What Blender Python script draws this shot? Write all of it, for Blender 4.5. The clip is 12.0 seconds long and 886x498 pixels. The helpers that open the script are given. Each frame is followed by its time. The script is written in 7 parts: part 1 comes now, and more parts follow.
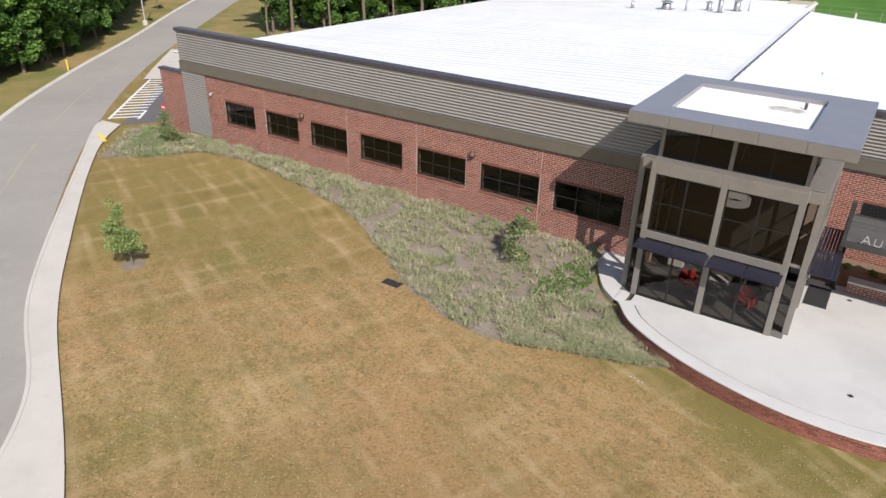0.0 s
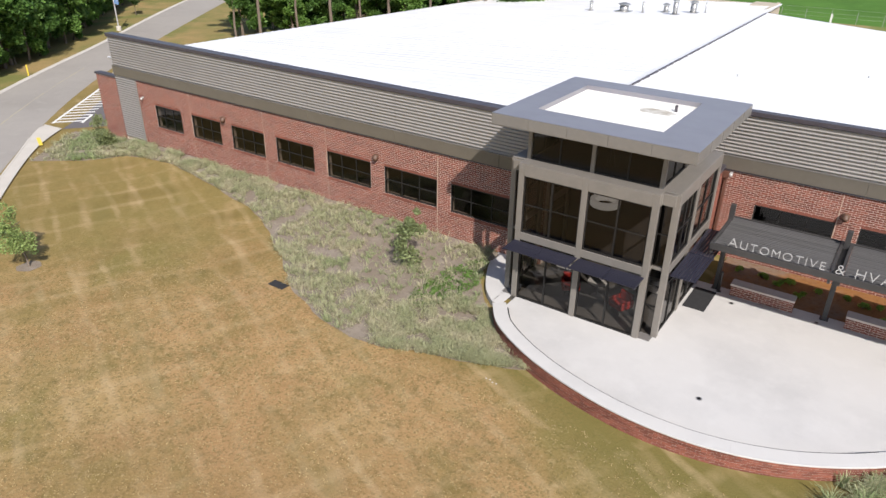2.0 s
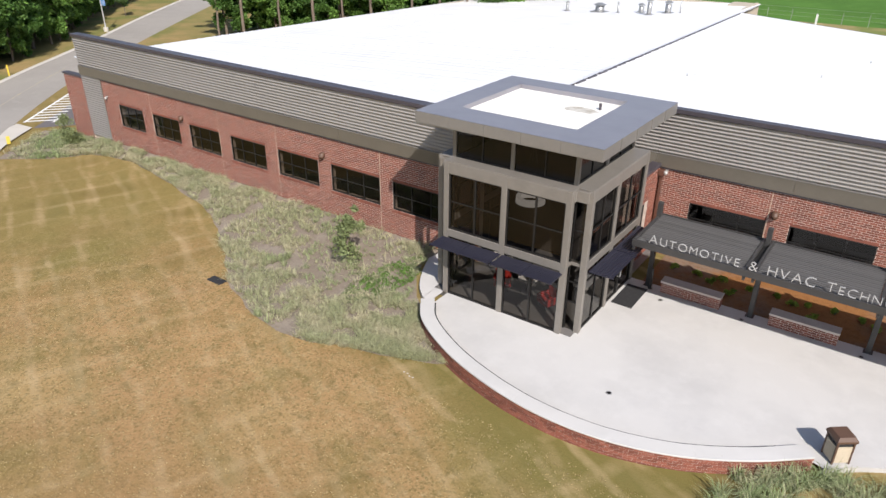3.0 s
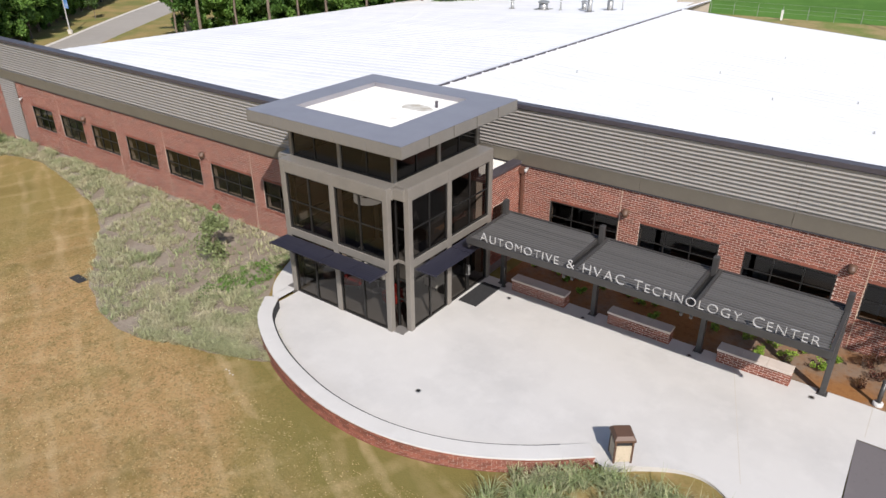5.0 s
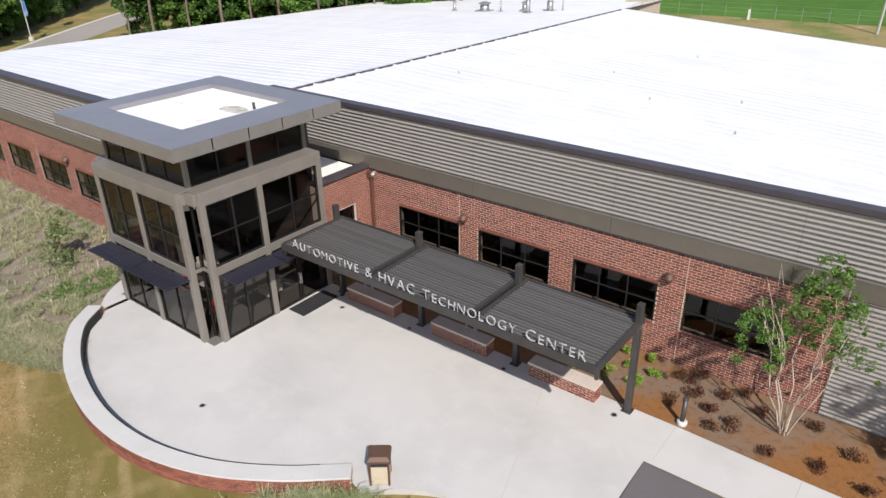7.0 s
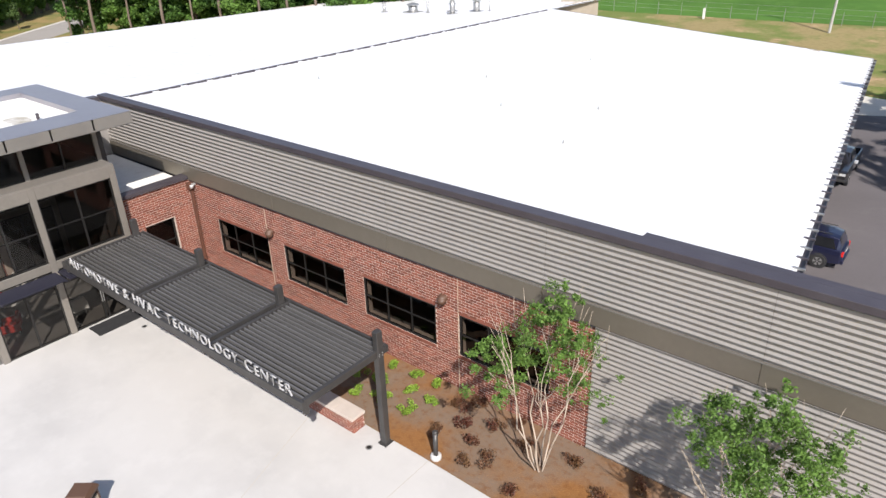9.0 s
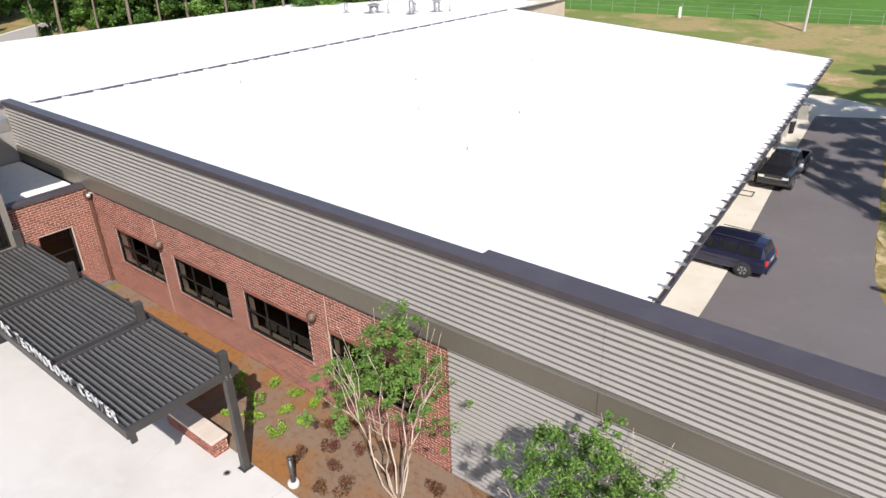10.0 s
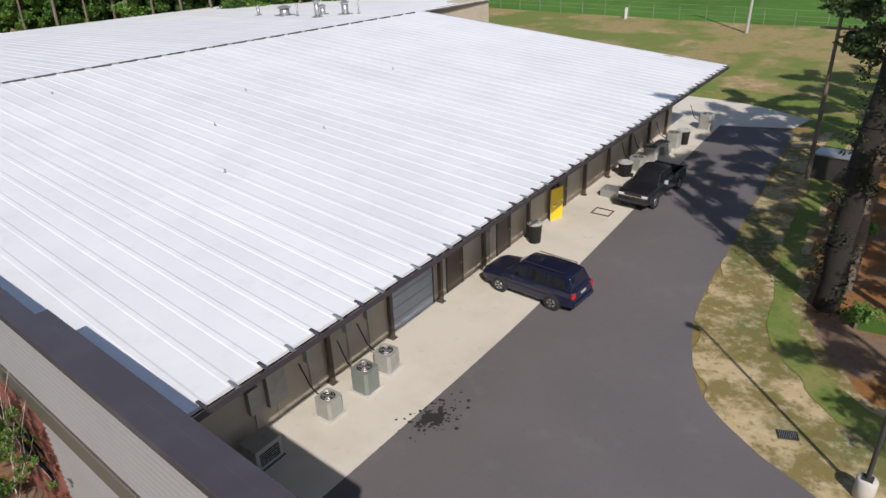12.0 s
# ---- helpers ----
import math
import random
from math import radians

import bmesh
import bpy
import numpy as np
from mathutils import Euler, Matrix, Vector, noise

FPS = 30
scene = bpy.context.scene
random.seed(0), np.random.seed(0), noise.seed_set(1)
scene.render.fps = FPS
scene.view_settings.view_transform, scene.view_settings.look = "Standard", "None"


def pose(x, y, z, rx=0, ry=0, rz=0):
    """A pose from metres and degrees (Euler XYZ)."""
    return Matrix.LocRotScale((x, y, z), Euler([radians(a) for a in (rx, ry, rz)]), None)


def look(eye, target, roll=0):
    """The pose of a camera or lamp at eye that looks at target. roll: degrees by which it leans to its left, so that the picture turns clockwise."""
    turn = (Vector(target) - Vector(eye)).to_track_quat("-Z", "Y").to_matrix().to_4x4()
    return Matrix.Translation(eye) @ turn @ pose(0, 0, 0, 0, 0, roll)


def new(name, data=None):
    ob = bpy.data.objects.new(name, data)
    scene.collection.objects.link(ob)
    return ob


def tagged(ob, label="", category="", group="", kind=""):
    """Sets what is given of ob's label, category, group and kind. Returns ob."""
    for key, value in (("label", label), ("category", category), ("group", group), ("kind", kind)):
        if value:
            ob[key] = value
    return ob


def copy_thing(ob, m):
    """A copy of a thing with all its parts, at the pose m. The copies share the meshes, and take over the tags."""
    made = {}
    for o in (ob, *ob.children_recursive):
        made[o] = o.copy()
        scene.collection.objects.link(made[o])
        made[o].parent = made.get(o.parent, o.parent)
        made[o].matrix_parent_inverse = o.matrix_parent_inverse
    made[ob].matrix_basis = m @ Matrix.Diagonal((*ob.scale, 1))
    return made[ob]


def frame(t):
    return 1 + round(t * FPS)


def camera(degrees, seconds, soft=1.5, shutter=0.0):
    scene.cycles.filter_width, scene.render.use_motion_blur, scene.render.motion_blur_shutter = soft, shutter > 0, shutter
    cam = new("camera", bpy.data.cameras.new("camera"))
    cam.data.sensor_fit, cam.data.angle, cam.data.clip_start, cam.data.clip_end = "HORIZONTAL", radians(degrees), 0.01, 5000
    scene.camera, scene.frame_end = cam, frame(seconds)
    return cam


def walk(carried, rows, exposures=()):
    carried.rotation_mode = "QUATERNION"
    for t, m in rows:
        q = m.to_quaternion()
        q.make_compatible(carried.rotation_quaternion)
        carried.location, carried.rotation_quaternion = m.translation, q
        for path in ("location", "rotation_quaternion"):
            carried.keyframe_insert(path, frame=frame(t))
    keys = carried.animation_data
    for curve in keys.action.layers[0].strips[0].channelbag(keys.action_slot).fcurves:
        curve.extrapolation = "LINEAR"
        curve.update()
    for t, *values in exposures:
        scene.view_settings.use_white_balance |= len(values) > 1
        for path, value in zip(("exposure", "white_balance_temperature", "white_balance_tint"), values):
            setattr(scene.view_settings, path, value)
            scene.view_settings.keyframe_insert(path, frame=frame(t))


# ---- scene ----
cam = camera(65.6, 12.0)
PATH = [
    (0, (0.625, -1.245, 15.591), (-0.338, 0.248, 14.673), 1.4),
    (0.5, (1.816, -0.475, 15.578), (0.84, 1.013, 14.664), 1.2),
    (1, (2.989, 0.342, 15.576), (2.004, 1.825, 14.664), 1.1),
    (1.5, (4.315, 1.227, 15.622), (3.318, 2.702, 14.712), 0.9),
    (2, (5.673, 1.929, 15.744), (4.671, 3.401, 14.833), 0.8),
    (2.5, (7.197, 2.715, 15.765), (6.183, 4.18, 14.856), 0.7),
    (4.5, (13.269, 6.498, 15.862), (12.222, 7.937, 14.95), 0.1),
    (5, (14.795, 7.859, 15.76), (13.733, 9.289, 14.85), -0.2),
    (5.5, (16.348, 9.249, 15.591), (15.269, 10.67, 14.687), -0.5),
    (6, (17.74, 10.636, 15.588), (16.652, 12.05, 14.684), -0.7),
    (6.5, (19.175, 12.031, 15.477), (18.074, 13.437, 14.576), -1.0),
    (7, (20.487, 13.631, 15.182), (19.376, 15.032, 14.286), -1.1),
    (9, (26.065, 20.043, 14.972), (24.926, 21.42, 14.076), -1.7),
    (9.5, (27.474, 21.784, 14.857), (26.325, 23.155, 13.962), -2.0),
    (10, (28.638, 23.641, 14.764), (27.485, 25.007, 13.867), -2.1),
    (10.5, (29.924, 25.589, 14.689), (28.764, 26.949, 13.791), -2.1),
    (11, (31.334, 27.697, 14.615), (30.165, 29.049, 13.717), -2.2),
    (11.5, (32.619, 29.781, 14.449), (31.447, 31.13, 13.55), -2.0),
    (12, (34.064, 31.844, 14.422), (32.883, 33.184, 13.522), -2.4),
]
walk(cam, [(t, look(eye, target, roll)) for t, eye, target, roll in PATH],
     [(0.0, 0.46, 6500, 13), (2.5, 0.57, 6500, 13), (5.0, 0.47, 6500, 13), (7.0, 0.4, 6500, 13), (9.0, 0.66, 6500, 13), (10.5, 0.74, 6500, 13), (11.2, 0.5, 6500, 13), (11.6, 0.21, 6500, 13), (12.0, 0.08, 6500, 13)])

# ---- world, sun, exposure ----
SUN_EL, SUN_AZ = radians(42.0), math.atan2(0.775, -0.632)
world = bpy.data.worlds.new("world")
scene.world = world
world.use_nodes = True
wn = world.node_tree
sky = wn.nodes.new("ShaderNodeTexSky")
sky.sky_type = "NISHITA"
sky.sun_disc = False
sky.sun_elevation, sky.sun_rotation = SUN_EL, SUN_AZ
wn.links.new(sky.outputs[0], wn.nodes["Background"].inputs[0])
wn.nodes["Background"].inputs[1].default_value = 0.10
sun = new("sun", bpy.data.lights.new("sun", "SUN"))
sun.data.energy, sun.data.angle, sun.data.color = 4.2, radians(0.6), (1.0, 0.96, 0.9)
sun.matrix_world = look((60, -50, 70), (60 - 0.775 * math.cos(SUN_EL), -50 + 0.632 * math.cos(SUN_EL), 70 - math.sin(SUN_EL)))


# ---- materials ----
def material(name, color, rough=0.8, metal=0.0, spots=(), bump=0.0, bump_scale=30.0, island=0.0, spec=0.5, rand=0.0):
    """Base colour, then spots: (colour, noise scale, low, high, strength) mixed over it by noise at real size."""
    m = bpy.data.materials.new(name)
    m.use_nodes = True
    t = m.node_tree
    n, l = t.nodes, t.links
    b = n["Principled BSDF"]
    b.inputs["Roughness"].default_value, b.inputs["Metallic"].default_value = rough, metal
    b.inputs["Specular IOR Level"].default_value = spec
    co = n.new("ShaderNodeNewGeometry")
    col = n.new("ShaderNodeRGB")
    col.outputs[0].default_value = (*color, 1)
    out = col.outputs[0]
    for c, sc, lo, hi, k in spots:
        nz = n.new("ShaderNodeTexNoise")
        nz.inputs["Scale"].default_value, nz.inputs["Detail"].default_value = sc, 5
        nz.inputs["Roughness"].default_value = 0.62
        l.new(co.outputs["Position"], nz.inputs["Vector"])
        mr = n.new("ShaderNodeMapRange")
        mr.inputs["From Min"].default_value, mr.inputs["From Max"].default_value = lo, hi
        mr.inputs["To Max"].default_value = k
        l.new(nz.outputs["Fac"], mr.inputs["Value"])
        mx = n.new("ShaderNodeMix")
        mx.data_type = "RGBA"
        l.new(mr.outputs[0], mx.inputs["Factor"])
        l.new(out, mx.inputs["A"])
        mx.inputs["B"].default_value = (*c, 1)
        out = mx.outputs["Result"]
    if island or rand:
        if island:
            src = co.outputs["Random Per Island"]
        else:
            src = n.new("ShaderNodeObjectInfo").outputs["Random"]
        mr = n.new("ShaderNodeMapRange")
        k = island or rand
        mr.inputs["To Min"].default_value, mr.inputs["To Max"].default_value = 1 - k, 1 + k
        l.new(src, mr.inputs["Value"])
        vm = n.new("ShaderNodeVectorMath")
        vm.operation = "SCALE"
        l.new(out, vm.inputs[0])
        l.new(mr.outputs[0], vm.inputs["Scale"])
        out = vm.outputs[0]
    l.new(out, b.inputs["Base Color"])
    if bump:
        nz = n.new("ShaderNodeTexNoise")
        nz.inputs["Scale"].default_value, nz.inputs["Detail"].default_value = bump_scale, 4
        l.new(co.outputs["Position"], nz.inputs["Vector"])
        bp = n.new("ShaderNodeBump")
        bp.inputs["Strength"].default_value, bp.inputs["Distance"].default_value = bump, 0.02
        l.new(nz.outputs["Fac"], bp.inputs["Height"])
        l.new(bp.outputs[0], b.inputs["Normal"])
    return m


def glass(name, tint, rough=0.01):
    """A tinted pane: clear through the tint, mirror by Fresnel."""
    m = bpy.data.materials.new(name)
    m.use_nodes = True
    t = m.node_tree
    n, l = t.nodes, t.links
    n.remove(n["Principled BSDF"])
    tr, gl, fr, mx = (n.new("ShaderNode" + k) for k in ("BsdfTransparent", "BsdfGlossy", "Fresnel", "MixShader"))
    tr.inputs[0].default_value = (*tint, 1)
    gl.inputs["Roughness"].default_value = rough
    fr.inputs[0].default_value = 1.5
    l.new(fr.outputs[0], mx.inputs[0])
    l.new(tr.outputs[0], mx.inputs[1])
    l.new(gl.outputs[0], mx.inputs[2])
    l.new(mx.outputs[0], n["Material Output"].inputs[0])
    return m


def lawn_material():
    """Dry lawn: tan and green patches, mower stripes in two directions, fine grain."""
    m = material("dry_lawn", (0.33, 0.205, 0.093), 0.95, spots=(
        ((0.18, 0.15, 0.048), 0.09, 0.44, 0.64, 0.9), ((0.36, 0.25, 0.115), 0.16, 0.50, 0.68, 0.85),
        ((0.13, 0.125, 0.035), 0.5, 0.55, 0.75, 0.6), ((0.235, 0.135, 0.06), 0.33, 0.5, 0.68, 0.55), ((0.15, 0.115, 0.045), 1.7, 0.50, 0.68, 0.7), ((0.42, 0.32, 0.17), 3.6, 0.54, 0.70, 0.55),
        ((0.10, 0.085, 0.03), 9.0, 0.50, 0.64, 0.7), ((0.42, 0.31, 0.15), 14.0, 0.54, 0.68, 0.55)), bump=0.9, bump_scale=14.0, spec=0.1)
    n, l = m.node_tree.nodes, m.node_tree.links
    b = n["Principled BSDF"]
    out = b.inputs["Base Color"].links[0].from_socket
    co = n.new("ShaderNodeNewGeometry")
    wob = n.new("ShaderNodeTexNoise")
    wob.inputs["Scale"].default_value = 0.12
    l.new(co.outputs["Position"], wob.inputs["Vector"])
    add = n.new("ShaderNodeVectorMath")
    add.operation = "MULTIPLY_ADD"
    l.new(wob.outputs["Color"], add.inputs[0])
    add.inputs[1].default_value = (1.0, 1.0, 0)
    l.new(co.outputs["Position"], add.inputs[2])
    for centre, near, far, k, c in (((-11.0, 9.0, 0.0), 13.0, 21.0, 0.7, (0.195, 0.15, 0.05)), ((1.0, 26.0, 0.0), 10.5, 7.5, 0.85, (0.145, 0.125, 0.038)), ((-6.0, 8.0, 0.0), 10.0, 3.0, 0.45, (0.27, 0.155, 0.075))):
        ds = n.new("ShaderNodeVectorMath")
        ds.operation = "DISTANCE"
        wide = n.new("ShaderNodeVectorMath")
        wide.operation = "MULTIPLY_ADD"
        l.new(wob.outputs["Color"], wide.inputs[0])
        wide.inputs[1].default_value = (9.0, 9.0, 0)
        l.new(co.outputs["Position"], wide.inputs[2])
        l.new(wide.outputs[0], ds.inputs[0])
        ds.inputs[1].default_value = (centre[0] + 4.5, centre[1] + 4.5, 0)
        mr = n.new("ShaderNodeMapRange")
        mr.inputs["From Min"].default_value, mr.inputs["From Max"].default_value = near, far
        mr.inputs["To Max"].default_value = k
        l.new(ds.outputs["Value"], mr.inputs["Value"])
        mx = n.new("ShaderNodeMix")
        mx.data_type = "RGBA"
        l.new(mr.outputs[0], mx.inputs["Factor"])
        l.new(out, mx.inputs["A"])
        mx.inputs["B"].default_value = (*c, 1)
        out = mx.outputs["Result"]
    for turn, sc, k, c in ((LAWN_A, 0.21, 0.42, (0.47, 0.35, 0.20)), (LAWN_A + 9.0, 0.13, 0.35, (0.44, 0.31, 0.17)), (LAWN_A + 3.0, 0.083, 0.5, (0.15, 0.13, 0.045)), (LAWN_B, 0.16, 0.30, (0.45, 0.33, 0.18)), (LAWN_B, 0.055, 0.6, (0.15, 0.11, 0.035))):
        rot = n.new("ShaderNodeVectorRotate")
        rot.rotation_type = "Z_AXIS"
        rot.inputs["Angle"].default_value = radians(turn)
        l.new(add.outputs[0], rot.inputs["Vector"])
        wv = n.new("ShaderNodeTexWave")
        wv.inputs["Scale"].default_value = sc
        wv.inputs["Distortion"].default_value = 1.5
        wv.inputs["Detail"].default_value = 3
        wv.inputs["Detail Scale"].default_value = 2.0
        l.new(rot.outputs[0], wv.inputs["Vector"])
        nz = n.new("ShaderNodeTexNoise")
        nz.inputs["Scale"].default_value, nz.inputs["Detail"].default_value = 0.28, 7
        nz.inputs["Roughness"].default_value = 0.75
        l.new(co.outputs["Position"], nz.inputs["Vector"])
        mr = n.new("ShaderNodeMapRange")
        mr.inputs["From Min"].default_value, mr.inputs["From Max"].default_value = 0.80, 0.99
        mr.inputs["To Max"].default_value = k
        l.new(wv.outputs["Fac"], mr.inputs["Value"])
        mu = n.new("ShaderNodeMath")
        mu.operation = "MULTIPLY"
        l.new(mr.outputs[0], mu.inputs[0])
        gate = n.new("ShaderNodeMapRange")
        gate.inputs["From Min"].default_value, gate.inputs["From Max"].default_value = 0.43, 0.66
        l.new(nz.outputs["Fac"], gate.inputs["Value"])
        l.new(gate.outputs[0], mu.inputs[1])
        mx = n.new("ShaderNodeMix")
        mx.data_type = "RGBA"
        l.new(mu.outputs[0], mx.inputs["Factor"])
        l.new(out, mx.inputs["A"])
        mx.inputs["B"].default_value = (*c, 1)
        out = mx.outputs["Result"]
    l.new(out, b.inputs["Base Color"])
    return m


LAWN_A, LAWN_B = -67.0, 25.0
LAWN = lawn_material()
BRICK = material("red_brick", (0.205, 0.070, 0.045), 0.85, spots=(((0.14, 0.045, 0.035), 3.0, 0.5, 0.75, 0.5), ((0.31, 0.11, 0.065), 2.2, 0.52, 0.72, 0.35)), bump=0.3, bump_scale=60, island=0.32)
BRICK_R = material("red_brick_piece", (0.205, 0.070, 0.045), 0.85, spots=(((0.14, 0.045, 0.035), 3.0, 0.5, 0.75, 0.5), ((0.31, 0.11, 0.065), 2.2, 0.52, 0.72, 0.35)), bump=0.3, bump_scale=60, rand=0.32)
MORTAR = material("mortar", (0.58, 0.48, 0.41), 0.95, spots=(((0.40, 0.31, 0.26), 4.0, 0.45, 0.7, 0.6),), bump=0.3)
PANEL = material("ribbed_metal_panel", (0.36, 0.338, 0.315), 0.48, 0.35, spots=(((0.31, 0.292, 0.272), 0.6, 0.4, 0.7, 0.5), ((0.40, 0.375, 0.35), 8.0, 0.5, 0.7, 0.3)))
BAND = material("bronze_metal_band", (0.17, 0.15, 0.12), 0.42, 0.35, spots=(((0.14, 0.125, 0.10), 0.8, 0.4, 0.7, 0.5), ((0.2, 0.175, 0.14), 6.0, 0.5, 0.7, 0.3)), bump=0.04, bump_scale=3)
CAP = material("dark_parapet_cap", (0.075, 0.065, 0.075), 0.42, 0.3, spots=(((0.10, 0.09, 0.10), 1.2, 0.45, 0.7, 0.6),))
FASCIA = material("grey_bronze_fascia", (0.25, 0.235, 0.215), 0.38, 0.4, spots=(((0.21, 0.20, 0.19), 0.9, 0.45, 0.7, 0.6), ((0.29, 0.27, 0.245), 5.0, 0.5, 0.7, 0.3)))
RING = material("blue_grey_roof_edge", (0.28, 0.272, 0.295), 0.4, 0.4, spots=(((0.235, 0.228, 0.25), 0.9, 0.4, 0.7, 0.6),))
FRAMEM = material("taupe_painted_metal", (0.215, 0.195, 0.17), 0.45, 0.2, spots=(((0.175, 0.16, 0.14), 1.5, 0.45, 0.7, 0.5), ((0.26, 0.24, 0.21), 7.0, 0.5, 0.7, 0.3)))
BLACKM = material("black_window_metal", (0.02, 0.019, 0.018), 0.4, 0.3, spots=(((0.035, 0.033, 0.03), 3.0, 0.5, 0.7, 0.6),))
CHAR = material("charcoal_painted_steel", (0.055, 0.052, 0.05), 0.42, 0.25, spots=(((0.08, 0.076, 0.072), 1.6, 0.45, 0.7, 0.6),))
# lighter than the charcoal frame: bright rib highlights are put into the colour
LOUVRE = material("highlight_louvre_metal", (0.16, 0.155, 0.15), 0.4, 0.3, rand=0.15)
SHADE = material("navy_sun_shade", (0.028, 0.028, 0.045), 0.45, 0.3, rand=0.1)
LETTER = material("silver_letters", (0.52, 0.51, 0.495), 0.4, 0.3, spots=(((0.38, 0.37, 0.36), 6.0, 0.5, 0.7, 0.5),))
ROOFW = material("white_roof_metal", (0.735, 0.735, 0.74), 0.5, 0.0, spots=(((0.64, 0.645, 0.66), 0.25, 0.42, 0.68, 0.7), ((0.60, 0.60, 0.60), 1.6, 0.55, 0.75, 0.5)), rand=0.03, bump=0.08, bump_scale=1.2)
MEMBR = material("white_membrane_roof", (0.80, 0.78, 0.72), 0.7, spots=(((0.42, 0.37, 0.29), 0.45, 0.58, 0.72, 0.7), ((0.68, 0.65, 0.58), 3.0, 0.5, 0.7, 0.5)))
CONC = material("pale_concrete", (0.53, 0.515, 0.49), 0.42, spots=(((0.41, 0.40, 0.385), 0.22, 0.45, 0.7, 0.7), ((0.57, 0.555, 0.53), 1.1, 0.5, 0.7, 0.5), ((0.48, 0.46, 0.43), 7.0, 0.62, 0.8, 0.4)), bump=0.12, bump_scale=25)
CONCY = material("apron_concrete", (0.57, 0.53, 0.455), 0.88, spots=(((0.46, 0.41, 0.32), 0.35, 0.45, 0.7, 0.7), ((0.33, 0.29, 0.23), 1.6, 0.62, 0.8, 0.5)), bump=0.15, bump_scale=20)
CAST = material("cast_stone_cap", (0.52, 0.45, 0.39), 0.8, spots=(((0.42, 0.36, 0.31), 1.5, 0.45, 0.7, 0.6),), bump=0.1)
WALK = material("sidewalk_concrete", (0.50, 0.465, 0.41), 0.9, spots=(((0.42, 0.385, 0.335), 0.4, 0.45, 0.7, 0.7), ((0.36, 0.33, 0.29), 4.0, 0.58, 0.8, 0.5)), bump=0.15, bump_scale=20)
ROADM = material("worn_asphalt_road", (0.30, 0.275, 0.245), 0.92, spots=(((0.245, 0.225, 0.20), 0.15, 0.42, 0.7, 0.7), ((0.34, 0.315, 0.28), 1.2, 0.5, 0.7, 0.5), ((0.14, 0.13, 0.12), 9.0, 0.58, 0.75, 0.4)), bump=0.3, bump_scale=40)
ASPH = material("yard_asphalt", (0.125, 0.112, 0.114), 0.88, spots=(((0.095, 0.086, 0.087), 0.2, 0.42, 0.7, 0.7), ((0.16, 0.147, 0.145), 0.8, 0.56, 0.75, 0.5), ((0.055, 0.05, 0.05), 6.0, 0.58, 0.75, 0.4)), bump=0.3, bump_scale=40)
PAINTW = material("white_road_paint", (0.72, 0.71, 0.68), 0.8, spots=(((0.45, 0.44, 0.42), 5.0, 0.5, 0.7, 0.6),))
PAINTY = material("yellow_paint", (0.75, 0.55, 0.06), 0.7, spots=(((0.6, 0.42, 0.08), 4.0, 0.5, 0.7, 0.5),))
FADED = material("faded_yellow_paint", (0.40, 0.345, 0.215), 0.85, spots=(((0.30, 0.275, 0.24), 1.5, 0.4, 0.6, 0.9),))
MULCH = material("grey_mulch", (0.215, 0.175, 0.135), 0.95, spots=(((0.30, 0.26, 0.215), 0.8, 0.45, 0.7, 0.7), ((0.12, 0.095, 0.07), 7.0, 0.5, 0.7, 0.6), ((0.33, 0.29, 0.25), 28.0, 0.55, 0.75, 0.5)), bump=1.0, bump_scale=20, spec=0.1)
STRAW = material("pine_straw", (0.235, 0.112, 0.042), 0.95, spots=(((0.185, 0.14, 0.105), 0.22, 0.44, 0.58, 0.9), ((0.15, 0.06, 0.02), 4.0, 0.5, 0.7, 0.6), ((0.38, 0.19, 0.07), 18.0, 0.55, 0.75, 0.5)), bump=1.0, bump_scale=24, spec=0.1)
FIELD = material("green_field", (0.075, 0.165, 0.03), 0.95, spots=(((0.055, 0.125, 0.022), 0.05, 0.45, 0.6, 0.8), ((0.11, 0.2, 0.045), 0.6, 0.5, 0.7, 0.5)), bump=0.6, bump_scale=6, spec=0.1)
BANK = material("dry_grass_bank", (0.27, 0.215, 0.10), 0.95, spots=(((0.46, 0.31, 0.19), 0.16, 0.55, 0.63, 0.9), ((0.12, 0.17, 0.04), 0.09, 0.47, 0.56, 0.85), ((0.16, 0.13, 0.05), 2.0, 0.5, 0.7, 0.5)), bump=0.8, bump_scale=8, spec=0.1)
VERGEG = material("green_verge", (0.13, 0.18, 0.042), 0.95, spots=(((0.26, 0.22, 0.09), 0.3, 0.45, 0.65, 0.8), ((0.08, 0.115, 0.025), 3.0, 0.5, 0.7, 0.6)), bump=0.8, bump_scale=12, spec=0.1)
SAND = material("sandy_verge", (0.43, 0.335, 0.19), 0.95, spots=(((0.11, 0.125, 0.04), 0.22, 0.47, 0.56, 0.9), ((0.17, 0.14, 0.05), 0.55, 0.45, 0.54, 0.9), ((0.52, 0.43, 0.28), 2.5, 0.5, 0.7, 0.6), ((0.16, 0.13, 0.05), 3.5, 0.55, 0.65, 0.7)), bump=0.8, bump_scale=12, spec=0.1)
BLOCKW = material("tan_block_wall", (0.44, 0.38, 0.30), 0.9, spots=(((0.36, 0.31, 0.24), 0.8, 0.45, 0.7, 0.7),), bump=0.15)
# near-black: dimness of the rooms and eave underside is put into the colour
DIMSHADE = material("painted_dim_shade", (0.045, 0.04, 0.038), 0.8, spots=(((0.07, 0.06, 0.055), 0.7, 0.45, 0.7, 0.6),))
INFLOOR = material("grey_interior_floor", (0.16, 0.15, 0.14), 0.35, spots=(((0.10, 0.095, 0.09), 0.5, 0.45, 0.7, 0.7),))
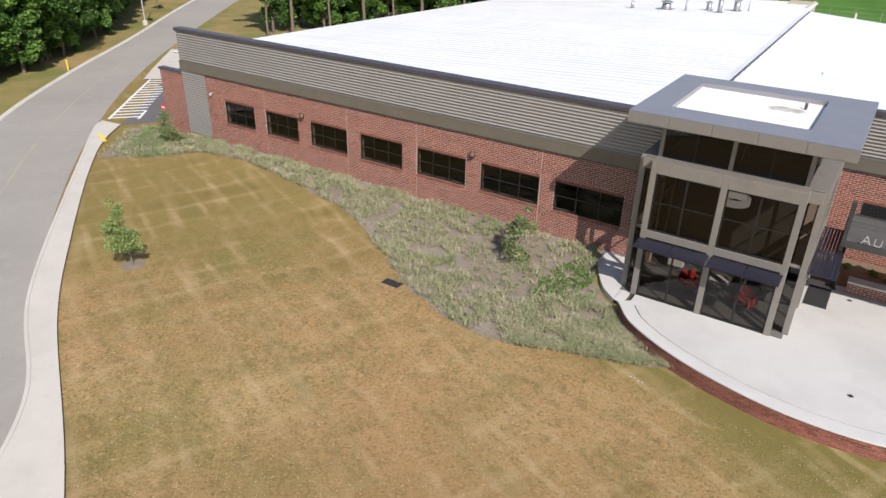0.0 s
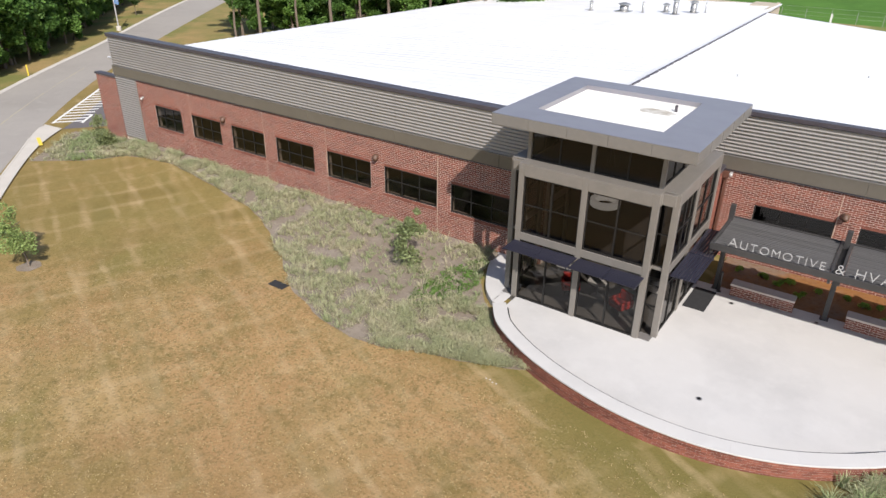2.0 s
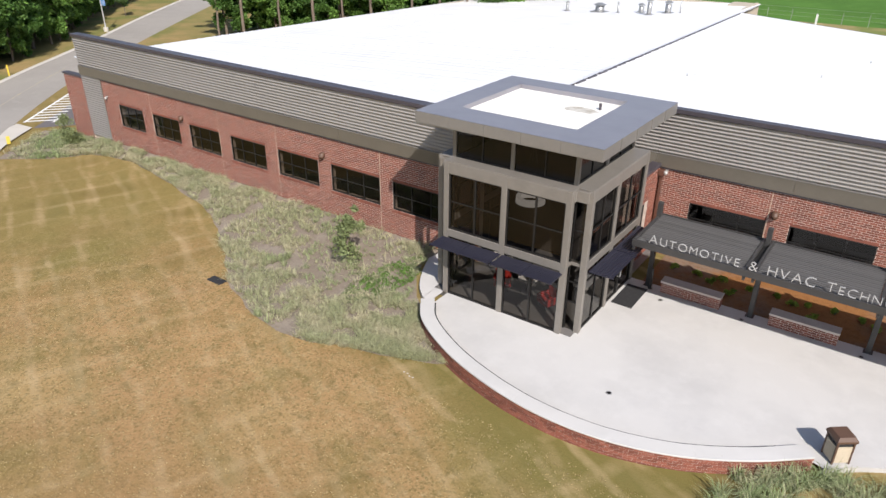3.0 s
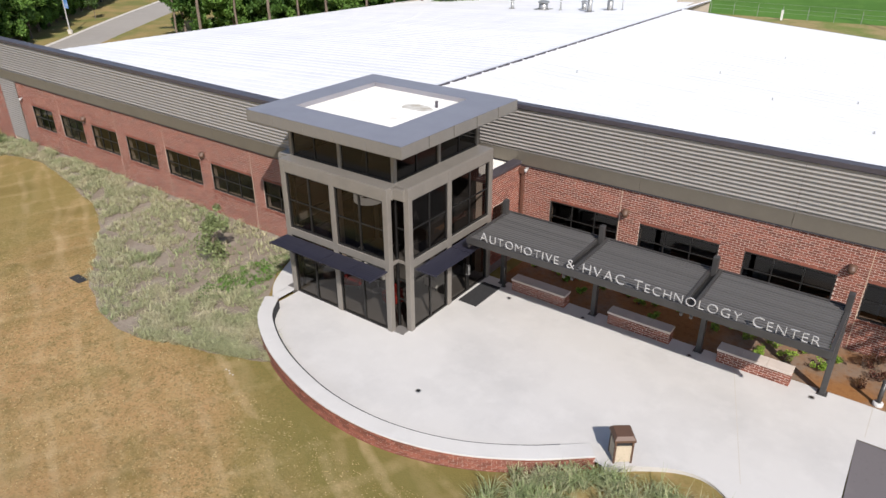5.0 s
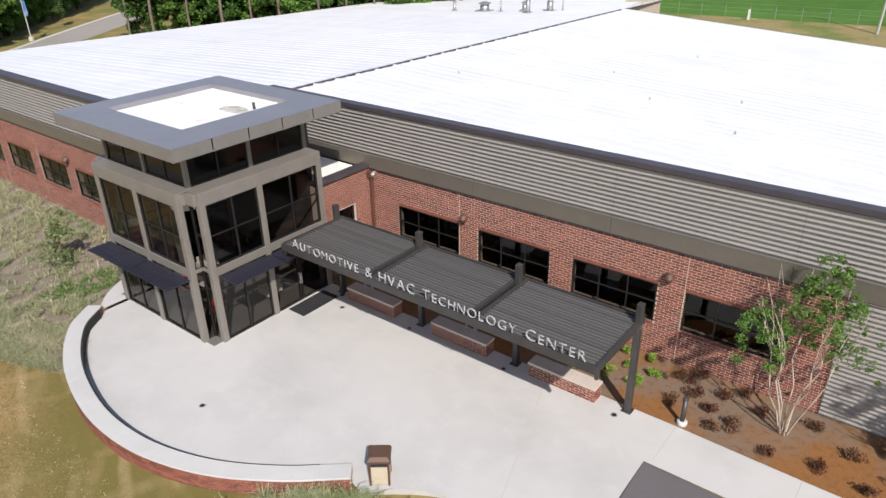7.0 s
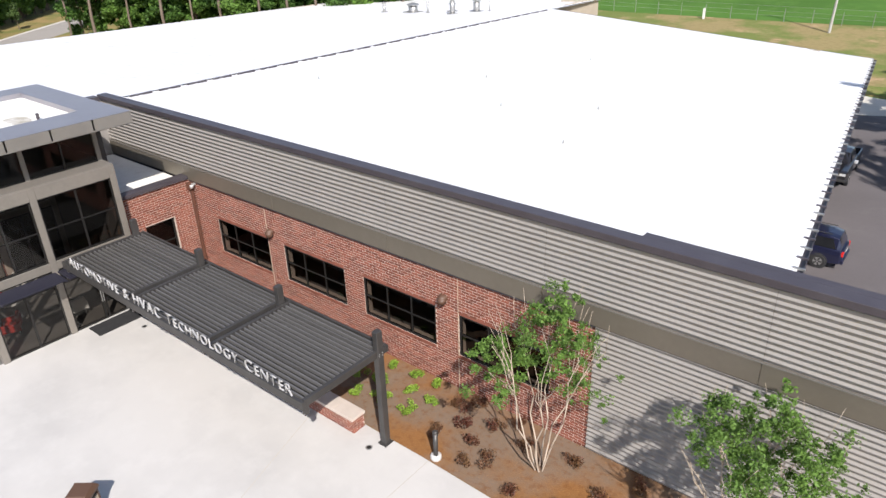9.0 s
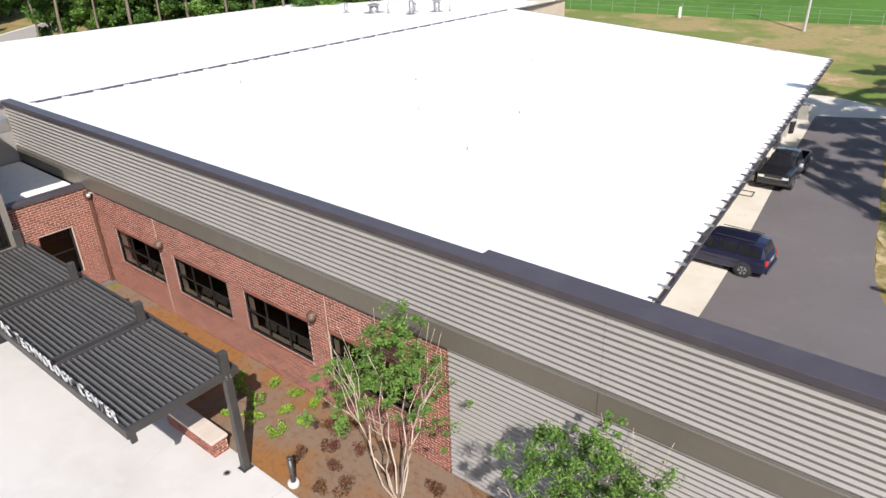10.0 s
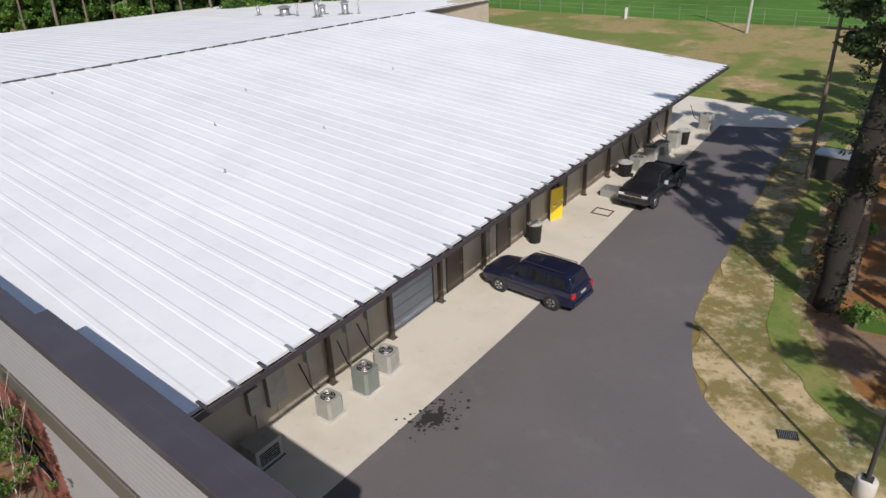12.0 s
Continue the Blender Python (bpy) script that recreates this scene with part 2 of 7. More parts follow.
ROADSIDE = material("roadside_grass", (0.24, 0.19, 0.075), 0.95, spots=(((0.15, 0.16, 0.05), 0.2, 0.45, 0.6, 0.9), ((0.32, 0.22, 0.10), 0.12, 0.52, 0.66, 0.8), ((0.12, 0.11, 0.04), 6.0, 0.52, 0.7, 0.5)), bump=0.8, bump_scale=12, spec=0.1)
GLASS = glass("tinted_glass", (0.30, 0.285, 0.265))
GLASSD = glass("dark_tinted_glass", (0.16, 0.15, 0.14))
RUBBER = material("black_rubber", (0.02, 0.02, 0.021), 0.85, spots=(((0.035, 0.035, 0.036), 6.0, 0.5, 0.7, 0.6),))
STEEL = material("galvanised_steel", (0.42, 0.42, 0.41), 0.4, 0.7, spots=(((0.32, 0.32, 0.31), 2.0, 0.45, 0.7, 0.6),))
ACM = material("condenser_grey_paint", (0.36, 0.355, 0.32), 0.6, 0.2, spots=(((0.27, 0.265, 0.24), 3.0, 0.5, 0.7, 0.6),))
BROWN = material("brown_plastic", (0.10, 0.055, 0.035), 0.5, spots=(((0.075, 0.04, 0.027), 3.0, 0.5, 0.7, 0.5),))
TAN = material("tan_aggregate_panel", (0.50, 0.42, 0.31), 0.9, spots=(((0.36, 0.29, 0.2), 30.0, 0.5, 0.65, 0.7),))


# ---- mesh building ----
class Mesh:
    """Collects boxes, tubes and sheets into one mesh."""

    def __init__(self):
        self.v, self.f = [], []

    def quad(self, *p):
        k = len(self.v)
        self.v += [tuple(q) for q in p]
        self.f.append(tuple(range(k, k + len(p))))
        return self

    def box(self, x0, y0, z0, x1, y1, z1, m=None):
        k = len(self.v)
        pts = [(x, y, z) for z in (z0, z1) for y in (y0, y1) for x in (x0, x1)]
        self.v += [tuple(m @ Vector(p)) for p in pts] if m else pts
        self.f += [tuple(k + i for i in q) for q in ((0, 2, 3, 1), (4, 5, 7, 6), (0, 1, 5, 4), (2, 6, 7, 3), (0, 4, 6, 2), (1, 3, 7, 5))]
        return self

    def tube(self, a, b, r0, r1=None, n=8, caps=True):
        r1 = r0 if r1 is None else r1
        a, b = Vector(a), Vector(b)
        q = (b - a).to_track_quat("Z", "Y").to_matrix()
        k = len(self.v)
        for p, r in ((a, r0), (b, r1)):
            self.v += [tuple(p + q @ Vector((r * math.cos(6.2832 * i / n), r * math.sin(6.2832 * i / n), 0))) for i in range(n)]
        self.f += [(k + i, k + (i + 1) % n, k + n + (i + 1) % n, k + n + i) for i in range(n)]
        if caps:
            self.f += [tuple(k + i for i in range(n - 1, -1, -1)), tuple(k + n + i for i in range(n))]
        return self

    def lathe(self, c, rz, n=16):
        k = len(self.v)
        for r, z in rz:
            self.v += [(c[0] + r * math.cos(6.2832 * i / n), c[1] + r * math.sin(6.2832 * i / n), c[2] + z) for i in range(n)]
        for j in range(len(rz) - 1):
            self.f += [(k + j * n + i, k + j * n + (i + 1) % n, k + (j + 1) * n + (i + 1) % n, k + (j + 1) * n + i) for i in range(n)]
        self.f += [tuple(k + i for i in range(n - 1, -1, -1)), tuple(k + (len(rz) - 1) * n + i for i in range(n))]
        return self

    def sweep(self, path, prof):
        """A closed profile of (out, up) carried along a level path; ends closed."""
        k, n, m = len(self.v), len(prof), len(path)
        for i, p in enumerate(path):
            a, b = Vector(path[max(i - 1, 0)]), Vector(path[min(i + 1, m - 1)])
            d = (b - a).normalized()
            s = Vector((d.y, -d.x, 0))
            self.v += [(p[0] + s.x * o, p[1] + s.y * o, p[2] + u) for o, u in prof]
        for i in range(m - 1):
            self.f += [(k + i * n + j, k + i * n + (j + 1) % n, k + (i + 1) * n + (j + 1) % n, k + (i + 1) * n + j) for j in range(n)]
        self.f += [tuple(k + j for j in range(n - 1, -1, -1)), tuple(k + (m - 1) * n + j for j in range(n))]
        return self

    def data(self, name, mat, smooth=False):
        me = bpy.data.meshes.new(name)
        me.from_pydata(self.v, [], self.f)
        me.materials.append(mat)
        if smooth:
            me.polygons.foreach_set("use_smooth", [True] * len(me.polygons))
        me.update()
        return me


def part(name, mesh, mat, parent=None, label="", smooth=False, bevel=0.0):
    ob = new(name, mesh.data(name, mat, smooth))
    ob.parent = parent
    if bevel:
        b = ob.modifiers.new("bevel", "BEVEL")
        b.width, b.segments, b.limit_method = bevel, 2, "ANGLE"
    return tagged(ob, label)


def thing(name, label, category, m=None, group="", kind=""):
    """An empty base for a thing made of parts."""
    ob = new(name)
    ob.empty_display_size = 0.1
    if m:
        ob.matrix_world = m
    return tagged(ob, label, category, group, kind)


def structure(name, mesh, mat, label, smooth=False, bevel=0.0, category=""):
    return tagged(part(name, mesh, mat, None, label, smooth, bevel), category=category or name.split("_")[0], kind="structure")


def step(v, a, b):
    u = min(max((v - a) / (b - a), 0), 1)
    return u * u * (3 - 2 * u)


def gz(x, y):
    """Height of the ground."""
    z = -0.3
    z += 0.3 * step(y, 23.5, 28.3) * step(x, -43, -36) * (1 - step(y, 33, 36)) * (1 - step(x, -9, -6.8))
    z += 0.24 * max(step(x, 8, 13.5), step(y, 29.5, 31.4) * step(x, -6, -2)) * (1 - step(y, 36, 37.5))
    z -= 0.25 * step(y, 36, 39) * step(x, -60, -45)
    z += 0.055 * max(y - 88, 0) if y < 150 else 3.4
    z += 0.9 * step(x, 33, 60) * step(y, 45, 60)
    return z


def curve(pts, n=60):
    """n points along a smooth line through pts."""
    p = [Vector((*q[:2], 0)) for q in pts]
    p = [2 * p[0] - p[1]] + p + [2 * p[-1] - p[-2]]
    out = []
    for k in range(n):
        u = k / (n - 1) * (len(p) - 3)
        i = min(int(u), len(p) - 4)
        u -= i
        a, b, c, d = p[i:i + 4]
        q = 0.5 * (2 * b + (c - a) * u + (2 * a - 5 * b + 4 * c - d) * u * u + (3 * b - a - 3 * c + d) * u ** 3)
        out.append((q.x, q.y))
    return out


def loft(left, right, dz=0.006, n=60, k=6, level=None, ragged=0.0):
    """A sheet on the ground between two lines."""
    me = Mesh()
    a, b = curve(left, n), curve(right, n)
    for i in range(n):
        for j in range(k + 1):
            u = j / k
            x, y = a[i][0] * (1 - u) + b[i][0] * u, a[i][1] * (1 - u) + b[i][1] * u
            if ragged and j in (0, k):
                w = noise.noise_vector(Vector((x * 0.9, y * 0.9, 3)))
                x, y = x + ragged * w.x, y + ragged * w.y
            me.v.append((x, y, (gz(x, y) if level is None else level) + dz))
    for i in range(n - 1):
        for j in range(k):
            p = i * (k + 1) + j
            me.f.append((p, p + k + 1, p + k + 2, p + 1))
    a, b, c = (Vector(me.v[i]) for i in me.f[0][:3])
    if (b - a).cross(c - a).z < 0:
        me.f = [q[::-1] for q in me.f]
    return me


# ---- ground ----
g = Mesh()
gx = [-2500, -900, -400, -220, -150, -115] + [-95 + 1.5 * i for i in range(107)] + [72, 95, 140, 220, 400, 900, 2500]
gy = [-2500, -900, -300, -120, -60, -30] + [-15 + 1.5 * i for i in range(104)] + [150, 180, 240, 400, 900, 2500]
g.v = [(x, y, gz(x, y)) for y in gy for x in gx]
w = len(gx)
g.f = [(j * w + i, j * w + i + 1, (j + 1) * w + i + 1, (j + 1) * w + i) for j in range(len(gy) - 1) for i in range(w - 1)]
structure("ground", g, LAWN, "dry tan and green mown lawn with mower stripes", True)

ROAD_R = [(-13, -4), (-20.4, 5.7), (-29.2, 11.1), (-46.4, 24.7), (-63.4, 42.4), (-87.6, 73.8), (-118, 116)]
ROAD_L = [(-22, -12), (-30, -1), (-40, 9.5), (-54.8, 22.7), (-65.1, 34.6), (-75.7, 48.5), (-93.4, 70.5), (-124, 112)]
structure("road", loft(ROAD_L, ROAD_R, 0.012, 90, 8), ROADM, "grey worn asphalt road curving past the lawn")
WALK_R = [(-7, -1.4), (-16.2, 4.9), (-25.5, 10.1), (-32.0, 14.6), (-39.2, 20.0), (-43.9, 24.0), (-46.6, 27.2)]
pave = loft(ROAD_R[:3] + [(-46.0, 24.4), (-48.6, 27.0)], WALK_R, 0.11, 60, 3)
structure("pavement", pave, WALK, "pale concrete sidewalk along the road")
kerb = Mesh().sweep([(x, y, gz(x, y)) for x, y in curve(ROAD_R[:3] + [(-46.2, 24.6)], 60)], [(-0.08, -0.1), (0.08, -0.1), (0.08, 0.13), (-0.06, 0.13)])
structure("kerb_near", kerb, WALK, "concrete kerb between road and sidewalk")
kerb = Mesh().sweep([(x, y, gz(x, y)) for x, y in curve(ROAD_L, 90)], [(-0.25, -0.1), (0.1, -0.1), (0.1, 0.03), (-0.08, 0.11), (-0.25, 0.12)])
structure("kerb_far", kerb, WALK, "low concrete kerb along the far side of the road")

structure("roadside_1", loft([(x - 0.3, y + 0.2) for x, y in ROAD_L[1:]], [(-48, 4), (-58, 14), (-70, 26), (-78, 38), (-88, 50), (-104, 62), (-136, 100)], 0.01, 60, 6), ROADSIDE, "dry green and tan roadside grass", True)
structure("roadside_2", loft([(-58, 39.5), (-65.0, 44.2), (-88.5, 74.5), (-118.5, 116.5)], [(-46, 38), (-46, 46), (-62, 75), (-90, 116)], 0.01, 50, 8), ROADSIDE, "dry green and tan roadside grass", True)

# planting bed by the left wing, and the beds by the right wing
BED = [(-41.6, 22.2), (-38.6, 24.6), (-36.9, 26.3), (-33.5, 27.0), (-30.3, 26.7), (-26.5, 26.0), (-22.4, 25.0), (-19.3, 23.1), (-17.4, 21.9), (-15.6, 20.7), (-13.6, 19.8), (-11.2, 19.2), (-9.2, 19.3), (-7.1, 20.1), (-5.2, 20.7), (-3.6, 21.5)]
WALLSIDE = [(-45.5, 27.5), (-42, 28.85), (-36, 28.85), (-30, 28.85), (-24, 28.85), (-18, 28.85), (-12, 28.85), (-9.4, 28.8), (-8.8, 26.6), (-7.4, 24.5), (-5.9, 23.3), (-4.5, 22.4), (-3.2, 21.75)]
structure("planting_bed_1", loft(BED, WALLSIDE, 0.012, 70, 14, ragged=0.25), MULCH, "grey mulch planting bed along the brick wall", True, category="planting bed")
structure("planting_bed_2", loft([(0.3, 31.7), (13, 31.75), (22, 31.6), (34, 31.4)], [(0.3, 35.1), (13, 35.1), (22, 35.1), (34, 35.1)], 0.05, 60, 8), STRAW, "pine straw bed in front of the brick wall", True, category="planting bed")
structure("field", loft([(-130, 112), (-60, 113), (0, 114.6), (25, 118), (60, 123), (140, 128)], [(-130, 330), (-60, 330), (0, 330), (25, 330), (60, 330), (140, 330)], 0.02, 40, 30), FIELD, "bright green farm field behind a wire fence", True)
structure("bank", loft([(-60, 91), (-20, 92), (5, 91), (18, 91), (26, 92), (36, 95)], [(-60, 113.2), (-20, 114), (5, 115), (18, 117), (26, 118.4), (36, 119.5)], 0.016, 40, 8, ragged=0.8), BANK, "bank of dry tan grass with bare soil", True)
structure("verge_1", loft([(13, 86.5), (19, 87.0), (24, 82), (26.5, 78)], [(5, 93), (18, 93), (30, 95), (36, 90)], 0.012, 30, 8, ragged=0.6), VERGEG, "green grass behind the yard", True)

# yard: apron slab, asphalt, sandy verge
YZ = -0.5
structure("yard_asphalt", loft([(16.5, 35.7), (17, 45), (17, 55), (17, 65), (17, 72), (16.5, 81)], [(48, 35.7), (37, 46.4), (32.5, 48.6), (30.5, 49.45), (28.4, 51.0), (26.9, 53.8), (26.0, 57.0), (25.3, 62.0), (24.6, 66.5), (22.5, 82.0)], 0, 80, 10, level=YZ), ASPH, "dark grey asphalt yard beside the building")
structure("yard_apron", loft([(15.5, 35.7), (15.5, 50), (14, 66), (12.5, 86)], [(22.1, 35.7), (21.1, 51), (19.4, 66), (17.7, 82)], 0.012, 60, 6, level=YZ), CONCY, "pale tan concrete apron along the building")
structure("yard_turn", loft([(10, 80.5), (17, 80.5), (22.2, 82.5)], [(10, 87), (17, 87.2), (22.6, 85.4)], 0.018, 20, 4, level=YZ), CONCY, "pale concrete turning pad at the yard's end")
structure("verge_2", loft([(50, 33), (37.2, 46.2), (32.7, 48.4), (30.7, 49.3), (28.5, 50.9), (27.0, 53.8), (26.1, 57.0), (25.4, 62.0), (24.7, 66.5), (22.6, 82.0)], [(62, 38), (45, 49), (39, 51.2), (35.5, 52.6), (32.6, 54.2), (30.6, 56.5), (29.4, 59.5), (28.4, 64), (27.8, 68.5), (26, 84)], 0.03, 80, 10, ragged=0.35), SAND, "sandy verge with patchy grass", True)
structure("verge_3", loft([(56, 35.5), (42.5, 47.9), (37, 50), (33.9, 51.3), (31.2, 53), (29.3, 55.5), (28.2, 58.5), (27.3, 63), (26.6, 67.5), (24.6, 83)], [(60.5, 37.6), (44.4, 48.7), (38.4, 50.9), (35, 52.2), (32.2, 53.9), (30.2, 56.2), (29, 59.2), (28.1, 63.7), (27.5, 68.2), (25.6, 84)], 0.05, 80, 6, ragged=0.3), VERGEG, "green strip of grass along the verge", True)
structure("wood_floor", loft([(62, 38), (45, 49), (39, 51.2), (35.5, 52.6), (32.6, 54.2), (30.6, 56.5), (29.4, 59.5), (28.4, 64), (27.8, 68.5), (26, 84)], [(115, 50), (112, 58), (108, 66), (104, 73), (98, 80), (92, 86), (84, 91), (74, 96), (60, 100), (36, 96)], 0.02, 80, 12, ragged=0.5), STRAW, "rust-coloured pine straw under the pines", True)

# plaza slab with a curved outer edge
PLAZA_OUT = [(-6.65, 23.8), (-5.6, 22.5), (-3.6, 21.3), (-1.4, 20.55), (0.8, 20.2), (3.1, 20.33), (5.35, 21.02), (7.35, 22.2), (9.0, 23.58)]
edge = [(x + 0.3 * (1 - x) / math.hypot(1 - x, 28 - y), y + 0.3 * (28 - y) / math.hypot(1 - x, 28 - y)) for x, y in curve(PLAZA_OUT, 60)] + curve([(9.3, 23.6), (10.1, 24.25), (11.2, 24.85), (12.2, 24.9), (13.2, 24.1), (13.9, 22.4), (14.3, 19), (14.4, 14)], 30)
pl = Mesh()
for (xa, ya), (xb, yb) in zip(edge, edge[1:]):
    for k in range(4):
        u, v = k / 4, (k + 1) / 4
        if xb > xa:
            pl.quad((xa, ya + (31.72 - ya) * u, 0), (xb, yb + (31.72 - yb) * u, 0), (xb, yb + (31.72 - yb) * v, 0), (xa, ya + (31.72 - ya) * v, 0))
pl.quad((14.4, 14, 0), (15.62, 14, 0), (15.4, 29.62, 0), (15.4, 31.72, 0), (14.4, 31.72, 0))
west = curve([(-9.25, 28.72), (-9.1, 27.8), (-8.6, 26.6), (-7.85, 25.3), (-7.05, 24.5)], 16)
for (xa, ya), (xb, yb) in zip(west, west[1:]):
    pl.quad((xa, ya, 0), (xb, yb, 0), (xb, 28.73, 0), (xa, 28.73, 0))
    pl.quad((xa, ya, -0.4), (xb, yb, -0.4), (xb, yb, 0), (xa, ya, 0))
pl.quad((-7.07, 24.5, 0), (-6.6, 24.4, 0), (-6.6, 31.72, 0), (-7.07, 31.72, 0))
pl.sweep([(x, y, 0) for x, y in edge[60:]], [(0.0, -0.35), (0.0, -0.004), (-0.1, -0.004), (-0.1, -0.35)])
structure("plaza", pl, CONC, "pale concrete entrance plaza", category="plaza")
structure("front_walk", loft([(15.4, 29.63), (20, 29.65), (34, 29.65)], [(15.4, 31.72), (20, 31.62), (34, 31.4)], 0.0, 30, 3, level=0.0), CONC, "pale concrete walk along the planting bed", category="walk")
structure("drive", loft([(15.62, 22), (15.4, 29.62)], [(40, 18), (40, 29.55)], 0.0, 12, 4, level=-0.015), ASPH, "grey asphalt drive beside the plaza")


# ---- the building ----
def wall_with_holes(x0, x1, y0, y1, z0, z1, holes):
    """A wall along x, with openings (xa, xb, za, zb) right through it."""
    me = Mesh()
    xs = x0
    for xa, xb, za, zb in holes:
        me.box(xs, y0, z0, xa, y1, z1)
        me.box(xa, y0, z0, xb, y1, za).box(xa, y0, zb, xb, y1, z1)
        xs = xb
    me.box(xs, y0, z0, x1, y1, z1)
    return me


LWY, RWY = 28.75, 35.05
LW_TOP, RW_TOP = 4.5, 4.5
LW_WIN = [(-36.4, -33.62), (-32.55, -29.72), (-28.68, -25.74), (-24.72, -21.64), (-20.6, -17.4), (-16.45, -13.0), (-12.15, -8.55)]
RW_WIN = [(0.95, 4.4), (5.4, 8.85), (9.85, 13.25), (14.25, 17.7)]
SILL, HEAD = 1.42, 2.97
LW_HOLES = [(a, b, SILL, HEAD) for a, b in LW_WIN]
RW_HOLES = [(a, b, SILL - 0.03, HEAD) for a, b in RW_WIN]
wall_l = structure("wall_front_left", wall_with_holes(-38.1, -6.9, LWY, LWY + 0.35, -0.4, LW_TOP, LW_HOLES), MORTAR, "red brick wall with dark windows")
wall_r = structure("wall_front_right", wall_with_holes(-0.72, 19.1, RWY, RWY + 0.35, -0.4, RW_TOP, RW_HOLES), MORTAR, "red brick wall with dark windows")
wall_c = structure("wall_link", Mesh().box(-1.05, 31.7, -0.4, -0.72, 32.6, 4.5).box(-1.05, 34.0, -0.4, -0.72, RWY, 4.5).box(-1.05, 32.6, 3.0, -0.72, 34.0, 4.5), MORTAR, "short red brick wall joining tower and right wing")
wall_s = structure("wall_screen", Mesh().box(-42.9, LWY - 0.02, -0.5, -40.45, LWY + 0.33, 4.2), MORTAR, "low red brick screen wall")


def ribbed(x0, x1, y, z0, z1, pitch=0.165, depth=0.075):
    """A sheet of horizontal box ribs facing -y."""
    me = Mesh()
    n = round((z1 - z0) / pitch)
    p = (z1 - z0) / n
    prof = []
    for i in range(n):
        z = z0 + i * p
        prof += [(0, z), (0, z + 0.67 * p), (-depth, z + 0.70 * p), (-depth, z + 0.78 * p)]
    prof.append((0, z1))
    for k, (o, z) in enumerate(prof):
        me.v += [(x0, y + o, z), (x1, y + o, z)]
        if k:
            q = 2 * k - 2
            me.f.append((q, q + 1, q + 3, q + 2))
    return me


YAW = Matrix.Translation((18.08, 41.2, 0)) @ Matrix.Rotation(math.atan(0.078), 4, "Z")


def upper_wall(name, x0, x1, y, z_brick, z_band, z_panel, z_cap, deep, seams):
    """Bronze band, ribbed panel and parapet cap over the brick."""
    top = thing(name, "grey ribbed metal parapet with bronze band and dark cap", "parapet", kind="structure")
    part("parapet_core", Mesh().box(x0, y, z_brick, x1, y + 0.34, z_panel), BAND, top)
    edges = [x0 - 0.02, *seams, x1 + 0.02]
    for a, b in zip(edges, edges[1:]):
        part("band_panel", Mesh().box(a + 0.006, y - 0.13, z_brick - 0.02, b - 0.006, y - 0.003, z_band), BAND, top, bevel=0.006)
        part("ribbed_panel", ribbed(a + 0.004, b - 0.004, y - 0.045, z_band, z_panel), PANEL, top)
    part("drip_edge", Mesh().box(x0 - 0.02, y - 0.15, z_band - 0.012, x1 + 0.02, y - 0.12, z_band + 0.02), FASCIA, top)
    part("soffit_strip", Mesh().box(x0 - 0.02, y - 0.09, z_brick - 0.10, x1 + 0.02, y - 0.003, z_brick - 0.024), CAP, top)
    part("cap", Mesh().box(x0 - 0.06, y - 0.17, z_panel, x1 + 0.06, y + deep, z_cap), CAP, top, bevel=0.012)
    return top


upper_wall("parapet_left", -40.45, -7.2, LWY, LW_TOP, 5.1, 7.08, 7.28, 0.45, [-34.2, -28.0, -21.8, -15.6, -9.4])
pr = upper_wall("parapet_right", -7.2, 29.1, RWY, RW_TOP, 5.12, 7.14, 7.34, 0.28, [-0.9, 5.2, 11.3, 17.4, 23.4])
part("wide_cap", Mesh().box(20.0, RWY + 0.24, 7.14, 29.16, RWY + 0.52, 7.344), CAP, pr, bevel=0.012)
part("return_panel", Mesh().box(-7.55, LWY + 0.34, 4.4, -7.2, RWY + 0.3, 7.05), PANEL, pr)
part("return_cap", Mesh().box(-7.6, LWY + 0.46, 7.05, -7.1, RWY - 0.18, 7.25), CAP, pr)
structure("wall_ribbed_right", ribbed(19.1, 29.1, RWY - 0.03, 0.02, 4.47), PANEL, "grey ribbed metal wall")
structure("wall_core_right", Mesh().box(19.1, RWY + 0.02, -0.6, 20.05, RWY + 0.25, 7.08).box(20.06, RWY + 0.02, -0.6, 29.1, RWY + 0.5, 7.08), BLOCKW, "plain back of the ribbed wall")
structure("wall_ribbed_left", ribbed(-40.45, -38.1, LWY - 0.03, 0.05, 4.47), PANEL, "grey ribbed metal wall strip")
structure("wall_core_left", Mesh().box(-40.45, LWY + 0.02, -0.5, -38.1, LWY + 0.35, 4.5), BLOCKW, "plain core of the ribbed strip")
part("cap", Mesh().box(-43.0, LWY - 0.08, 4.2, -40.47, LWY + 0.4, 4.32), CAP, wall_s, "dark metal coping")
structure("wall_yard", Mesh().quad(YAW @ Vector((0, -5.2, -0.7)), YAW @ Vector((0, 37.2, -0.7)), YAW @ Vector((0, 37.2, 4.05)), YAW @ Vector((0, -5.2, 5.62))).box(-0.35, -5.2, -0.7, -0.01, 37.2, 4.05, YAW), BLOCKW, "tan block wall under the eave")
structure("wall_back", Mesh().box(-41, 78.0, -0.7, 14.9, 78.3, 4.5).box(-41, 30, -0.7, -40.7, 78, 4.6), BLOCKW, "plain back wall of the building")
structure("wall_back_high", Mesh().box(-41, 88.6, -0.7, -8.9, 88.9, 5.6).box(-9.2, 78.3, -0.7, -8.9, 88.6, 5.9), BLOCKW, "tan gable wall of the longer roof")
